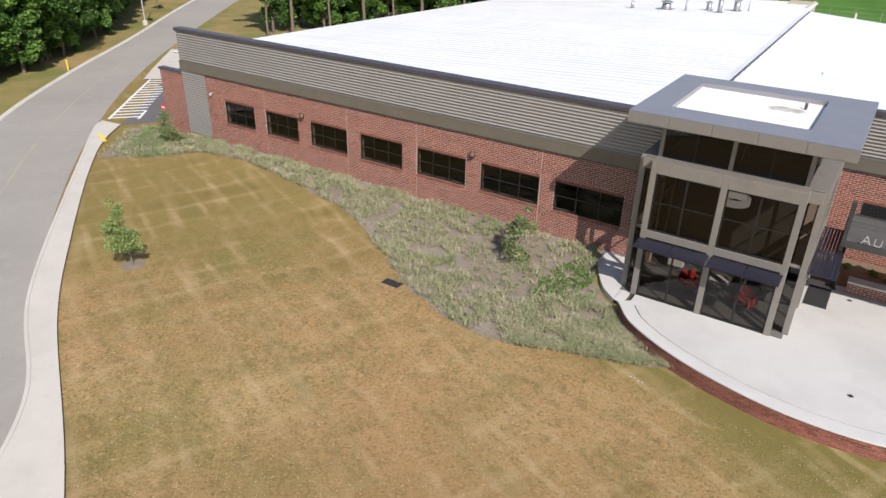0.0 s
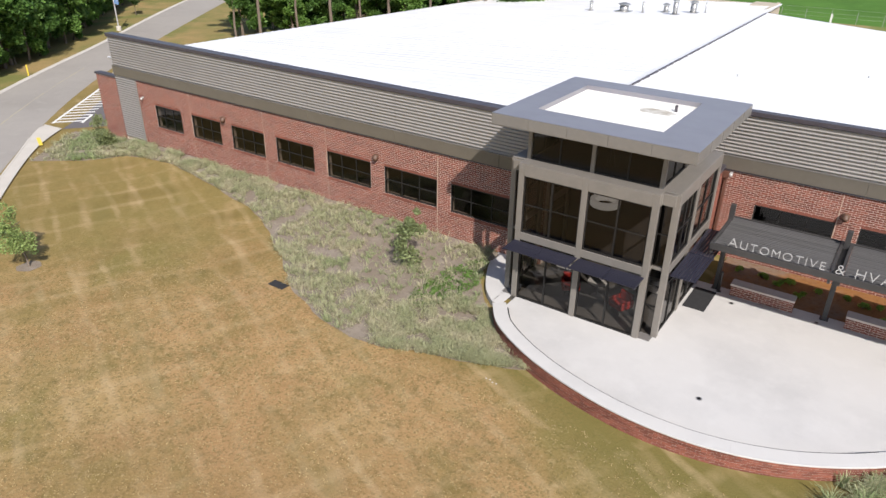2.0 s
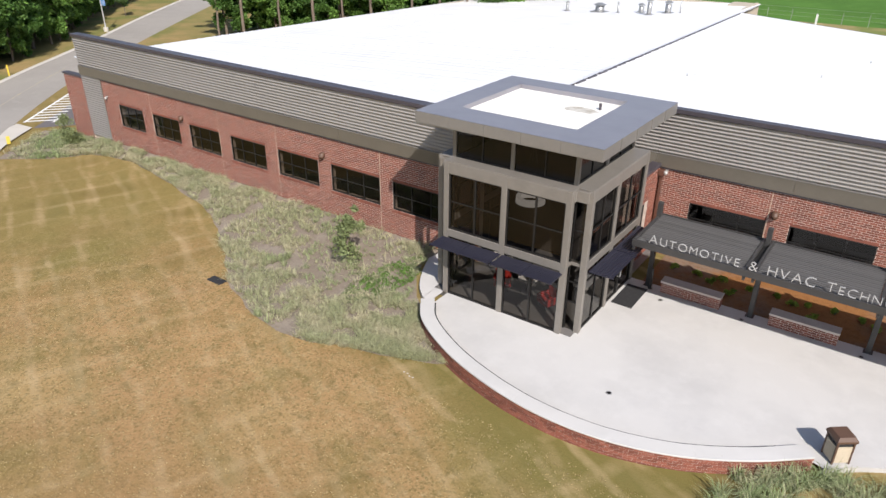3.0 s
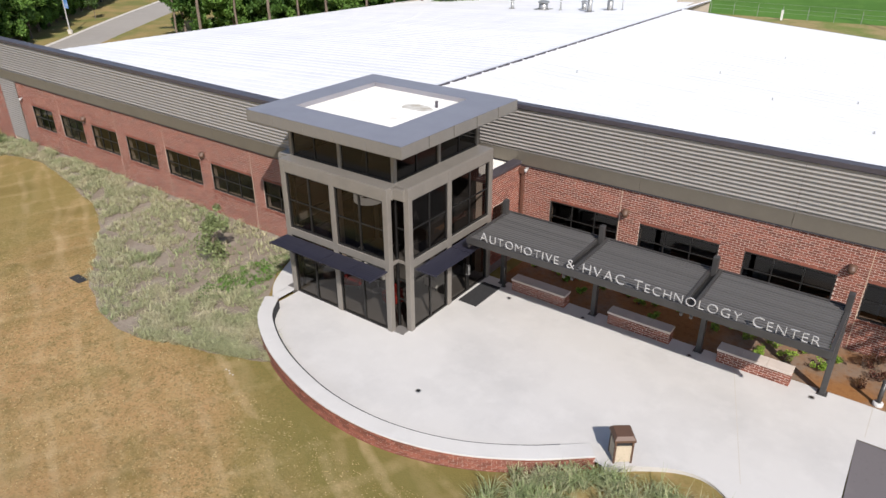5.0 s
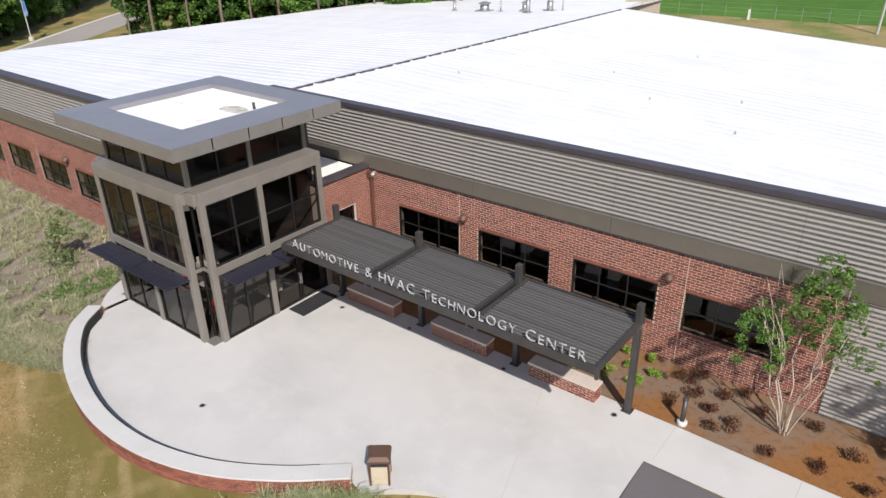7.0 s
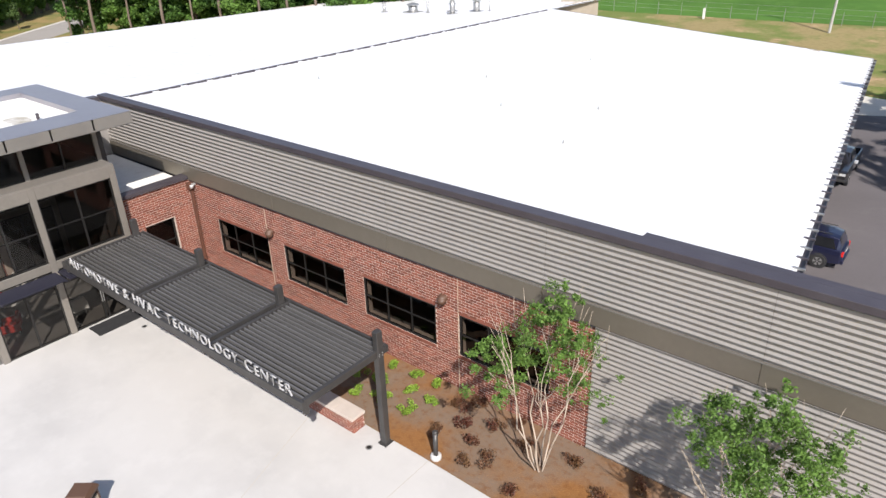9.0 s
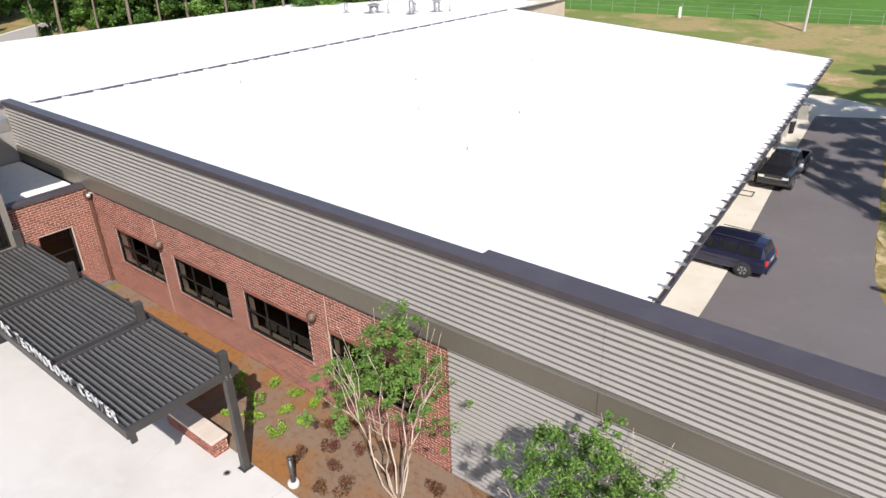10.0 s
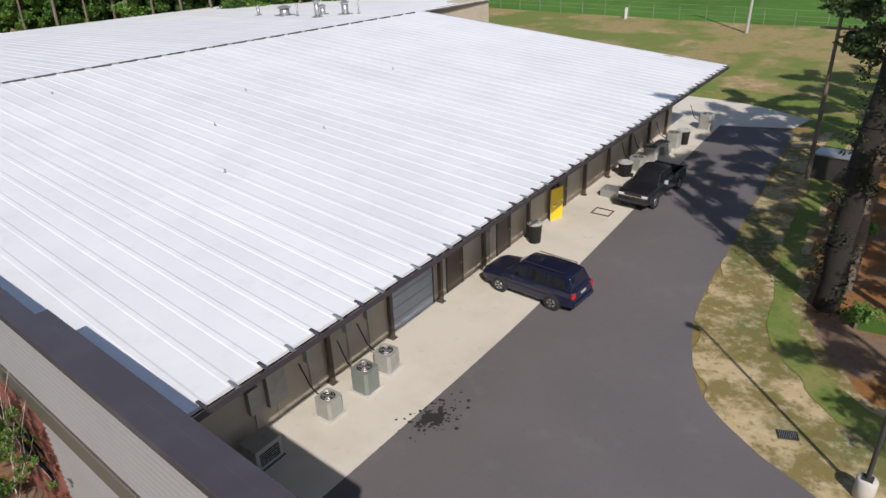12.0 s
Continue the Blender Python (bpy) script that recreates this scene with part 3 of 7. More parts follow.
structure("floor", Mesh().box(-40.5, 29.1, -0.3, -7.2, 77.5, 0.0).box(-7.2, 35.4, -0.3, 14.9, 77.5, 0.0).box(-7.15, 25.5, -0.3, -0.35, 35.4, 0.012), INFLOOR, "dark grey interior floor")
structure("wall_inner", Mesh().box(-40.4, 35.0, 0, -7.7, 35.2, 4.3).box(-7.2, 41, 0, 17, 41.2, 4.3).box(-7.3, 31.9, 0, -7.1, 41, 4.3), DIMSHADE, "dim inner partition wall")
structure("ceiling", Mesh().box(-40.4, 29.1, 3.3, -7.6, 35.0, 3.4).box(-7.1, 35.4, 3.3, 17.0, 41, 3.4), DIMSHADE, "dim ceiling")


def ridge(y):
    return (-6.8 - 0.037 * (y - 37.7), y, 7.0 - 0.0245 * (y - 37.7))


def eave_r(y):
    return (23.18 - 0.1157 * (y - 37.6), y, 5.75 - 0.038 * (y - 37.6))


def eave_l(y):
    return (-41.6, y, 5.3 - 0.02 * (y - 37.6))


roof = thing("roof", "large low-pitched white standing-seam metal roof", "roof", kind="structure")


def roof_pan(lo, hi, y0, y1):
    a, b, c, d = (Vector(p) for p in (lo(y0), hi(y0), hi(y1), lo(y1)))
    me = Mesh()
    up = Vector((0, 0, 0.09))
    me.quad(a, b, c, d) if a.x > b.x else me.quad(a, d, c, b)
    me.quad(a - up, d - up, c - up, b - up) if a.x > b.x else me.quad(a - up, b - up, c - up, d - up)
    me.quad(a - up, a, d, d - up)
    # rib along the seam
    w, h = Vector((0, 0.12, 0)), Vector((0, 0, 0.018))
    k = len(me.v)
    me.v += [tuple(p) for p in (a - w, a + w, a + w * 0.5 + h, a - w * 0.5 + h, b - w, b + w, b + w * 0.5 + h, b - w * 0.5 + h)]
    me.f += [tuple(k + i for i in q) for q in ((0, 1, 2, 3), (1, 5, 6, 2), (2, 6, 7, 3), (3, 7, 4, 0), (4, 7, 6, 5))]
    return me


for i in range(54):
    part("roof_panel", roof_pan(eave_r, ridge, 35.9 + 0.79 * i, 35.9 + 0.79 * (i + 1)), ROOFW, roof)
for i in range(74):
    y = 29.15 + 0.808 * i
    hi = ridge if y > 35.4 else (lambda v: (-7.6, v, 7.0))
    part("roof_panel", roof_pan(eave_l, hi, y, y + 0.808), ROOFW, roof)
ry = [35.9 + 1.6 * i for i in range(27)]
for a, b in zip(ry, ry[1:]):
    p, q = ridge(a + 0.25), ridge(b)
    part("ridge_closure", Mesh().box(p[0] + 0.06, p[1], q[2] - 0.03, p[0] + 0.18, q[1] - 0.2, p[2] + 0.06), CAP, roof)
    part("ridge_cap", Mesh().quad((p[0] - 0.3, a, p[2] + 0.02), (p[0] + 0.1, a, p[2] + 0.08), (q[0] + 0.1, b, q[2] + 0.08), (q[0] - 0.3, b, q[2] + 0.02)), ROOFW, roof)
gut = Mesh().sweep([(eave_r(y)[0], y, eave_r(y)[2] - 0.14) for y in (36, 50, 65, 78.5)], [(0, -0.06), (0.16, -0.06), (0.18, 0.1), (0.15, 0.1), (0.13, -0.03), (0, -0.03)])
part("gutter", gut, CAP, roof, "dark gutter along the eave")
for i in range(54):
    e = eave_r(35.9 + 0.79 * i)
    part("gutter_strap", Mesh().box(e[0] - 0.12, e[1] - 0.035, e[2], e[0] + 0.2, e[1] + 0.035, e[2] + 0.06), CAP if i % 2 else STEEL, roof)
rk = [Vector(p) for p in (ridge(78.56), eave_r(78.56))]
part("rake_trim", Mesh().quad(rk[0], rk[1], rk[1] - Vector((0, 0, 0.2)), rk[0] - Vector((0, 0, 0.2))).quad(*[p + Vector((0, 0.12, d)) for p, d in ((rk[1], 0), (rk[0], 0), (rk[0], -0.2), (rk[1], -0.2))]).quad(rk[0], rk[0] + Vector((0, 0.12, 0)), rk[1] + Vector((0, 0.12, 0)), rk[1]), CAP, roof)
# underside of the eave: its shade comes from the near-black colour
part("eave_soffit", Mesh().quad((17.7, 36, 5.6), (23.2, 36, 5.55), (18.4, 78.4, 3.98), (14.9, 78.4, 4.05)), DIMSHADE, roof)

# low flat roof between tower and right wing
lowr = thing("low_roof", "cream flat roof with dark coping beside the tower", "roof", kind="structure")
part("membrane", Mesh().box(-7.1, 31.75, 4.25, -1.0, RWY - 0.2, 4.42), MEMBR, lowr)
part("coping", Mesh().box(-1.1, 31.72, 4.5, -0.62, RWY - 0.14, 4.66), CAP, lowr, bevel=0.01)


# ---- windows ----
def window(x0, x1, z0, z1, y, name, cols, seen_label="black metal window with dark glass"):
    w = thing(name, seen_label, "window", kind="structure")
    f = 0.06
    part("window_frame", Mesh().box(x0, y, z0, x0 + f, y + 0.1, z1).box(x1 - f, y, z0, x1, y + 0.1, z1).box(x0 + f, y, z1 - f, x1 - f, y + 0.1, z1).box(x0 + f, y, z0, x1 - f, y + 0.1, z0 + f), BLACKM, w)
    zm = z0 + (z1 - z0) * 0.52
    part("transom", Mesh().box(x0 + f, y + 0.008, zm - 0.025, x1 - f, y + 0.08, zm + 0.025), BLACKM, w)
    for c in range(1, cols):
        xm = x0 + (x1 - x0) * c / cols
        part("mullion", Mesh().box(xm - 0.022, y + 0.012, z0 + f, xm + 0.022, y + 0.076, z1 - f), BLACKM, w)
    for c in range(cols):
        for a, b in ((z0 + f, zm - 0.025), (zm + 0.025, z1 - f)):
            xa, xb = x0 + (x1 - x0) * c / cols, x0 + (x1 - x0) * (c + 1) / cols
            p = part("pane", Mesh().quad((xa + 0.03, y + 0.045, a), (xb - 0.03, y + 0.045, a), (xb - 0.03, y + 0.045, b), (xa + 0.03, y + 0.045, b)), GLASSD, w)
            p.visible_shadow = False
    part("window_sill", Mesh().box(x0, y - 0.045, z0 - 0.05, x1, y - 0.002, z0 - 0.002), BRICK, w, "sloped brick sill")
    return w


for i, (a, b) in enumerate(LW_WIN):
    window(a, b, SILL, HEAD, LWY + 0.012, "window_%d" % (i + 1), 3)
for i, (a, b) in enumerate(RW_WIN):
    window(a, b, SILL - 0.03, HEAD, RWY + 0.012, "window_%d" % (i + 8), 3)


# ---- entrance tower ----
tower = thing("entrance_tower", "glass entrance tower with taupe metal frame and flat overhanging roof", "tower", kind="structure")
TX0, TX1, TY0, TY1 = -7.25, -0.2, 25.4, 31.7
NX, NY = 0.62, 0.5  # notched corners
FX0, FX1 = TX0 + NX, TX1 - NX
SY0 = TY0 + NY
Z1, Z2, Z3, Z4 = 2.85, 3.2, 5.72, 6.2


def post(x, y, w=0.24, d=0.24, z0=0.0, z1=Z4):
    part("post", Mesh().box(x, y, z0, x + w, y + d, z1), FRAMEM, tower, bevel=0.012)


def beam(x0, y0, x1, y1, z0, z1):
    part("beam", Mesh().box(x0, y0, z0, x1, y1, z1), FRAMEM, tower, bevel=0.012)


def pane(*p):
    part("pane", Mesh().quad(*p), GLASS, tower).visible_shadow = False


def bar(x0, y0, z0, x1, y1, z1):
    part("mullion", Mesh().box(x0, y0, z0, x1, y1, z1), BLACKM, tower)


FM = (FX0 + FX1) / 2
SM = 28.55
for x in (FX0, FM - 0.12, FX1 - 0.24):
    post(x, TY0)
for y in (SY0, SM - 0.12, TY1 - 0.24):
    post(TX1 - 0.24, y)
    post(TX0, y)
# front face: bays between posts
for xa, xb in ((FX0 + 0.24, FM - 0.12), (FM + 0.12, FX1 - 0.24)):
    beam(xa, TY0 + 0.003, xb, TY0 + 0.2, Z1 + 0.02, Z2)
    beam(xa, TY0 + 0.003, xb, TY0 + 0.22, Z3, Z4)
    xm = (xa + xb) / 2
    for za, zb in ((0.0, Z1 + 0.02), (Z2, Z3)):
        bar(xa, TY0 + 0.06, za, xa + 0.06, TY0 + 0.16, zb)
        bar(xb - 0.06, TY0 + 0.06, za, xb, TY0 + 0.16, zb)
        bar(xa + 0.06, TY0 + 0.06, za, xb - 0.06, TY0 + 0.16, za + 0.07)
        bar(xa + 0.06, TY0 + 0.06, zb - 0.06, xb - 0.06, TY0 + 0.16, zb)
        bar(xm - 0.035, TY0 + 0.07, za + 0.07, xm + 0.035, TY0 + 0.15, zb - 0.06)
        zm = 2.2 if za == 0 else (za + zb) / 2
        bar(xa + 0.06, TY0 + 0.085, zm - 0.025, xm - 0.035, TY0 + 0.145, zm + 0.025)
        bar(xm + 0.035, TY0 + 0.085, zm - 0.025, xb - 0.06, TY0 + 0.145, zm + 0.025)
        for ua, ub in ((xa, xm), (xm, xb)):
            for va, vb in ((za, zm), (zm, zb)):
                pane((ua, TY0 + 0.115, va), (ub, TY0 + 0.115, va), (ub, TY0 + 0.115, vb), (ua, TY0 + 0.115, vb))
# side faces
for x, s in ((TX1, -1), (TX0, 1)):
    for ya, yb in ((SY0 + 0.24, SM - 0.12), (SM + 0.12, TY1 - 0.24)):
        o = lambda d: x + s * d
        lo = lambda d, e: (min(o(d), o(e)), max(o(d), o(e)))
        a, b = lo(0.003, 0.2)
        beam(a, ya, b, yb, Z1 + 0.02, Z2)
        beam(a, ya, b, yb, Z3, Z4)
        ym = (ya + yb) / 2
        a, b = lo(0.06, 0.16)
        for za, zb in ((0.0, Z1 + 0.02), (Z2, Z3)):
            bar(a, ya, za, b, ya + 0.06, zb)
            bar(a, yb - 0.06, za, b, yb, zb)
            bar(a, ya + 0.06, za, b, yb - 0.06, za + 0.07)
            bar(a, ya + 0.06, zb - 0.06, b, yb - 0.06, zb)
            bar(a + 0.01, ym - 0.035, za + 0.07, b - 0.01, ym + 0.035, zb - 0.06)
            zm = 2.2 if za == 0 else (za + zb) / 2
            bar(a + 0.02, ya + 0.06, zm - 0.025, b - 0.02, ym - 0.035, zm + 0.025)
            bar(a + 0.02, ym + 0.035, zm - 0.025, b - 0.02, yb - 0.06, zm + 0.025)
            for ua, ub in ((ya, ym), (ym, yb)):
                for va, vb in ((za, zm), (zm, zb)):
                    pane((o(0.11), ua, va), (o(0.11), ub, va), (o(0.11), ub, vb), (o(0.11), ua, vb))
# notched corners
for xa, xb, xi in ((FX1 - 0.1, TX1 - 0.14, FX1 - 0.1), (TX0 + 0.14, FX0 + 0.1, FX0 + 0.1)):
    for za, zb in ((0.0, Z1 + 0.1), (Z2 - 0.1, Z3)):
        pane((xa, SY0 + 0.1, za), (xb, SY0 + 0.1, za), (xb, SY0 + 0.1, zb), (xa, SY0 + 0.1, zb))
        pane((xi, TY0 + 0.1, za), (xi, SY0 + 0.1, za), (xi, SY0 + 0.1, zb), (xi, TY0 + 0.1, zb))
    bar(xi - 0.05, SY0 + 0.05, 0, xi + 0.05, SY0 + 0.15, Z3)
    beam(xa, SY0 + 0.06, xb, SY0 + 0.2, Z1 + 0.12, Z2 - 0.1)
    beam(xi - 0.08, TY0 + 0.21, xi + 0.08, SY0 + 0.05, Z1 + 0.12, Z2 - 0.1)
    beam(xa, SY0 - 0.12, xb, SY0 + 0.2, Z3 + 0.02, Z4 - 0.02)
    beam(xi - 0.12, TY0 + 0.22, xi + 0.12, SY0 - 0.12, Z3 + 0.02, Z4 - 0.02)
for z in (1.3, 2.2, 4.45):
    bar(FX1 - 0.04, SY0 + 0.06, z, TX1 - 0.2, SY0 + 0.14, z + 0.05)
# ledge over the beams, clerestory, roof
CX0, CX1, CY0, CY1 = -6.6, -0.92, 26.0, 31.65
part("ledge", Mesh().box(FX0, TY0 + 0.02, Z4, FX1, CY0 + 0.1, Z4 + 0.05).box(TX0 + 0.02, SY0 + 0.02, Z4, FX0, TY1, Z4 + 0.05).box(FX1, SY0 + 0.02, Z4, TX1 - 0.02, TY1, Z4 + 0.05).box(FX0, CY0 + 0.1, Z4, FX1, TY1, Z4 + 0.05), FRAMEM, tower, bevel=0.01)
ZC, ZT = Z4 + 0.05, 7.75
for x in (CX0, (CX0 + CX1) / 2 - 0.08, CX1 - 0.16):
    part("post", Mesh().box(x, CY0, ZC, x + 0.16, CY0 + 0.16, ZT), FRAMEM, tower)
for y in ((CY0 + CY1) / 2 - 0.08, CY1 - 0.16):
    for x in (CX0, CX1 - 0.16):
        part("post", Mesh().box(x, y, ZC, x + 0.16, y + 0.16, ZT), FRAMEM, tower)
for k in range(4):
    xa, xb = CX0 + (CX1 - CX0) * k / 4, CX0 + (CX1 - CX0) * (k + 1) / 4
    pane((xa, CY0 + 0.08, ZC), (xb, CY0 + 0.08, ZC), (xb, CY0 + 0.08, ZT), (xa, CY0 + 0.08, ZT))
    if k % 2:
        bar(xa - 0.03, CY0 + 0.05, ZC + 0.07, xa + 0.03, CY0 + 0.12, ZT - 0.08)
    ya, yb = CY0 + (CY1 - CY0) * k / 4, CY0 + (CY1 - CY0) * (k + 1) / 4
    for x in (CX0 + 0.08, CX1 - 0.08):
        pane((x, ya, ZC), (x, yb, ZC), (x, yb, ZT), (x, ya, ZT))
        if k % 2:
            bar(x - 0.035, ya - 0.03, ZC + 0.07, x + 0.035, ya + 0.03, ZT - 0.08)
for z0, z1 in ((ZC, ZC + 0.07), (ZT - 0.08, ZT)):
    bar(CX0 + 0.16, CY0 + 0.04, z0, CX1 - 0.16, CY0 + 0.13, z1)
    for x in (CX0 + 0.04, CX1 - 0.13):
        bar(x, CY0 + 0.16, z0, x + 0.09, CY1 - 0.16, z1)
RX0, RX1, RY0, RY1 = -7.75, 0.35, 24.95, 32.6
IX0, IX1, IY0, IY1 = -6.55, -1.4, 26.5, 31.4
part("soffit", Mesh().box(RX0 + 0.02, RY0 + 0.02, ZT, RX1 - 0.02, RY1 - 0.02, ZT + 0.05), FASCIA, tower)
for k in range(5):
    xa, xb = RX0 + (RX1 - RX0) * k / 5, RX0 + (RX1 - RX0) * (k + 1) / 5
    ya, yb = RY0 + (RY1 - RY0) * k / 5, RY0 + (RY1 - RY0) * (k + 1) / 5
    for y in (RY0, RY1 - 0.06):
        part("fascia_panel", Mesh().box(xa + 0.005, y, ZT + 0.02, xb - 0.005, y + 0.06, 8.22), FASCIA, tower, bevel=0.008)
    for x in (RX0, RX1 - 0.06):
        part("fascia_panel", Mesh().box(x, ya + 0.065, ZT + 0.02, x + 0.06, yb - 0.065 * (k == 4) - 0.005, 8.22), FASCIA, tower, bevel=0.008)
ZR, ZI = 8.23, 8.15
for p in (((RX0, RY0), (RX1, RY0), (IX1, IY0), (IX0, IY0)), ((RX1, RY0), (RX1, RY1), (IX1, IY1), (IX1, IY0)), ((RX1, RY1), (RX0, RY1), (IX0, IY1), (IX1, IY1)), ((RX0, RY1), (RX0, RY0), (IX0, IY0), (IX0, IY1))):
    (a, b, c, d) = p
    me = Mesh().quad((*a, ZR), (*b, ZR), (*c, ZR), (*d, ZR)).quad((*d, ZR), (*c, ZR), (*c, ZI - 0.2), (*d, ZI - 0.2))
    part("roof_edge", me, RING, tower)
part("membrane_roof", Mesh().quad((IX0, IY0, ZI - 0.12), (IX1, IY0, ZI - 0.12), (IX1, IY1, ZI - 0.12), (IX0, IY1, ZI - 0.12)), MEMBR, tower, "white membrane with a dirty ponding stain")
part("vent_pipe", Mesh().tube((-2.1, 30.2, ZI - 0.12), (-2.1, 30.2, ZI + 0.15), 0.06, n=10), CAP, tower)
# sun shades over the ground floor: slatted
for xa, xb in ((FX0 + 0.02, FX0 + 1.45), (FX0 + 1.47, FM + 0.0), (FM + 0.1, FM + 1.5), (FM + 1.52, FX1 - 0.1)):
    for k in range(8):
        y = TY0 - 1.02 + k * 0.125
        part("sun_shade_slat", Mesh().box(xa, y, Z1 - 0.07, xb, y + 0.1, Z1 - 0.03), SHADE, tower)
    for x in (xa, xb - 0.04):
        part("sun_shade_arm", Mesh().box(x, TY0 - 1.05, Z1 - 0.1, x + 0.04, TY0 + 0.002, Z1 - 0.07), SHADE, tower)
for ya, yb in ((SY0 + 0.3, SM - 0.05), (SM + 0.05, TY1 - 0.3)):
    for k in range(8):
        x = TX1 + 0.05 + k * 0.125
        part("sun_shade_slat", Mesh().box(x, ya, Z1 - 0.07, x + 0.1, yb, Z1 - 0.03), SHADE, tower)
    for y in (ya, yb - 0.04):
        part("sun_shade_arm", Mesh().box(TX1, y, Z1 - 0.1, TX1 + 1.05, y + 0.04, Z1 - 0.07), SHADE, tower)


# ---- pergola with the sign ----
perg = thing("entrance_pergola", "charcoal steel louvred pergola carrying the building's sign", "pergola")
PX = (0.65, 5.15, 9.62, 14.02)
PYF, PYB, PZ = 28.68, 31.8, 0.34
for i, x in enumerate(PX):
    for dx in ((-0.17, 0.17) if 0 < i < 3 else (0.0,)):
        part("rafter", Mesh().box(x + dx - 0.06, PYF, 2.93 + PZ, x + dx + 0.06, PYB, 3.16 + PZ), CHAR, perg, bevel=0.008)
        part("rafter_tail", Mesh().box(x + dx - 0.05, PYF - 0.02, 2.66 + PZ, x + dx + 0.05, PYF + 0.14, 2.93 + PZ), CHAR, perg, bevel=0.008)
    part("post", Mesh().box(x - 0.1, 31.4, 0.0, x + 0.1, 31.64, 4.14), CHAR, perg, bevel=0.02)
    part("base_plate", Mesh().box(x - 0.17, 31.34, 0.0, x + 0.17, 31.7, 0.02), CHAR, perg)
    for z in (2.98 + PZ, 3.06 + PZ):
        for y in (31.45, 31.58):
            part("bolt", Mesh().tube((x + 0.1, y, z), (x + 0.125, y, z), 0.018, n=6), STEEL, perg)
part("front_beam", Mesh().box(PX[0] - 0.07, PYF - 0.1, 2.86 + PZ, PX[3] + 0.07, PYF - 0.003, 3.14 + PZ), CHAR, perg, bevel=0.008)
part("back_beam", Mesh().box(PX[0] - 0.07, PYB + 0.003, 2.93 + PZ, PX[3] + 0.07, PYB + 0.08, 3.16 + PZ), CHAR, perg, bevel=0.008)
for i, (a, b) in enumerate(zip(PX, PX[1:])):
    a, b = a + (0.24 if i else 0.075), b - (0.24 if i < 2 else 0.075)
    # plate added between the paired rafters to stop sun leaking through
    if i:
        part("shade_gap_plate", Mesh().box(PX[i] - 0.108, PYF + 0.003, 3.0 + PZ, PX[i] + 0.108, PYB - 0.003, 3.02 + PZ), BLACKM, perg)
    # black sheet added under the louvres: blocks the sun, paints the gaps dark
    part("shade_pan", Mesh().box(a, PYF + 0.003, 3.02 + PZ, b, PYB - 0.003, 3.035 + PZ), BLACKM, perg)
    for k in range(19):
        y = PYF + 0.09 + k * 0.163
        part("louvre", Mesh().box(a + 0.005, y - 0.022, 3.036 + PZ, b - 0.005, y + 0.022, 3.135 + PZ), LOUVRE, perg)

# ---- masonry pieces ----
BL, BH = 0.305, 0.1016


def brick_spans(x0, x1, z0, z1, holes):
    """Running bond: (xa, xb, za, zb) of each brick, left out over the openings."""
    out = []
    for r in range(int((z1 - z0) / BH)):
        z = z0 + r * BH
        x = x0 - (BL / 2 if r % 2 else 0)
        while x < x1:
            a, b = max(x, x0), min(x + BL - 0.02, x1)
            x += BL
            for ha, hb, hz0, hz1 in holes:
                if z + BH > hz0 - 0.06 and z < hz1 - 0.02:
                    if a >= ha - 0.01 and b <= hb + 0.01:
                        a = b
                    elif a < ha < b:
                        b = ha
                    elif a < hb < b:
                        a = hb
            if b - a > 0.04:
                out.append((a, b, z, z + BH - 0.019))
    return out


def brick_box(me, a, b, z0, z1, y, d=0.010):
    k = len(me.v)
    e = 0.003
    me.v += [(a, y, z0), (b, y, z0), (b, y, z1), (a, y, z1), (a + e, y - d, z0 + e), (b - e, y - d, z0 + e), (b - e, y - d, z1 - e), (a + e, y - d, z1 - e)]
    me.f += [tuple(k + i for i in q) for q in ((4, 5, 6, 7), (0, 1, 5, 4), (1, 2, 6, 5), (2, 3, 7, 6), (3, 0, 4, 7))]
    return me


def lay_bricks(parent, x0, x1, y, z0, z1, holes, single=None):
    rest, count = Mesh(), 0
    shared = {}
    for a, b, za, zb in brick_spans(x0, x1, z0, z1, holes):
        if single and single[0] <= a <= single[1] and count < 300:
            count += 1
            key = round(b - a, 3)
            if key not in shared:
                shared[key] = brick_box(Mesh(), 0, b - a, 0, zb - za, 0).data("brick", BRICK_R)
            ob = new("brick", shared[key])
            ob.location = (a, y + 0.002 * (random.random() - 0.5), za)
            ob.parent = parent
        else:
            brick_box(rest, a, b, za, zb, y + 0.002 * (random.random() - 0.5))
    tagged(part("brickwork", rest, BRICK, parent), kind="stuff")


lay_bricks(wall_r, -0.72, 19.1, RWY, -0.1, RW_TOP - 0.1, RW_HOLES, (16.2, 19.1))
lay_bricks(wall_l, -38.1, -6.9, LWY, -0.1, LW_TOP - 0.1, LW_HOLES)
lay_bricks(wall_s, -42.9, -40.45, LWY - 0.02, -0.3, 4.2, [])
rest = Mesh()
for a, b, za, zb in brick_spans(31.72, RWY, -0.0, 4.5, [(32.6, 34.0, 1.0, 3.0)]):
    x = -0.72
    rest.box(x - 0.003, a, za, x + 0.010, b, zb)
tagged(part("brickwork", rest, BRICK, wall_c), kind="stuff")
w = thing("window_link", "narrow dark window in the short brick wall", "window", kind="structure")
part("window_frame", Mesh().box(-0.98, 32.6, 0.9, -0.86, 32.68, 3.0).box(-0.98, 33.92, 0.9, -0.86, 34.0, 3.0).box(-0.98, 32.68, 2.92, -0.86, 33.92, 3.0).box(-0.98, 32.68, 1.95, -0.86, 33.92, 2.0), BLACKM, w)
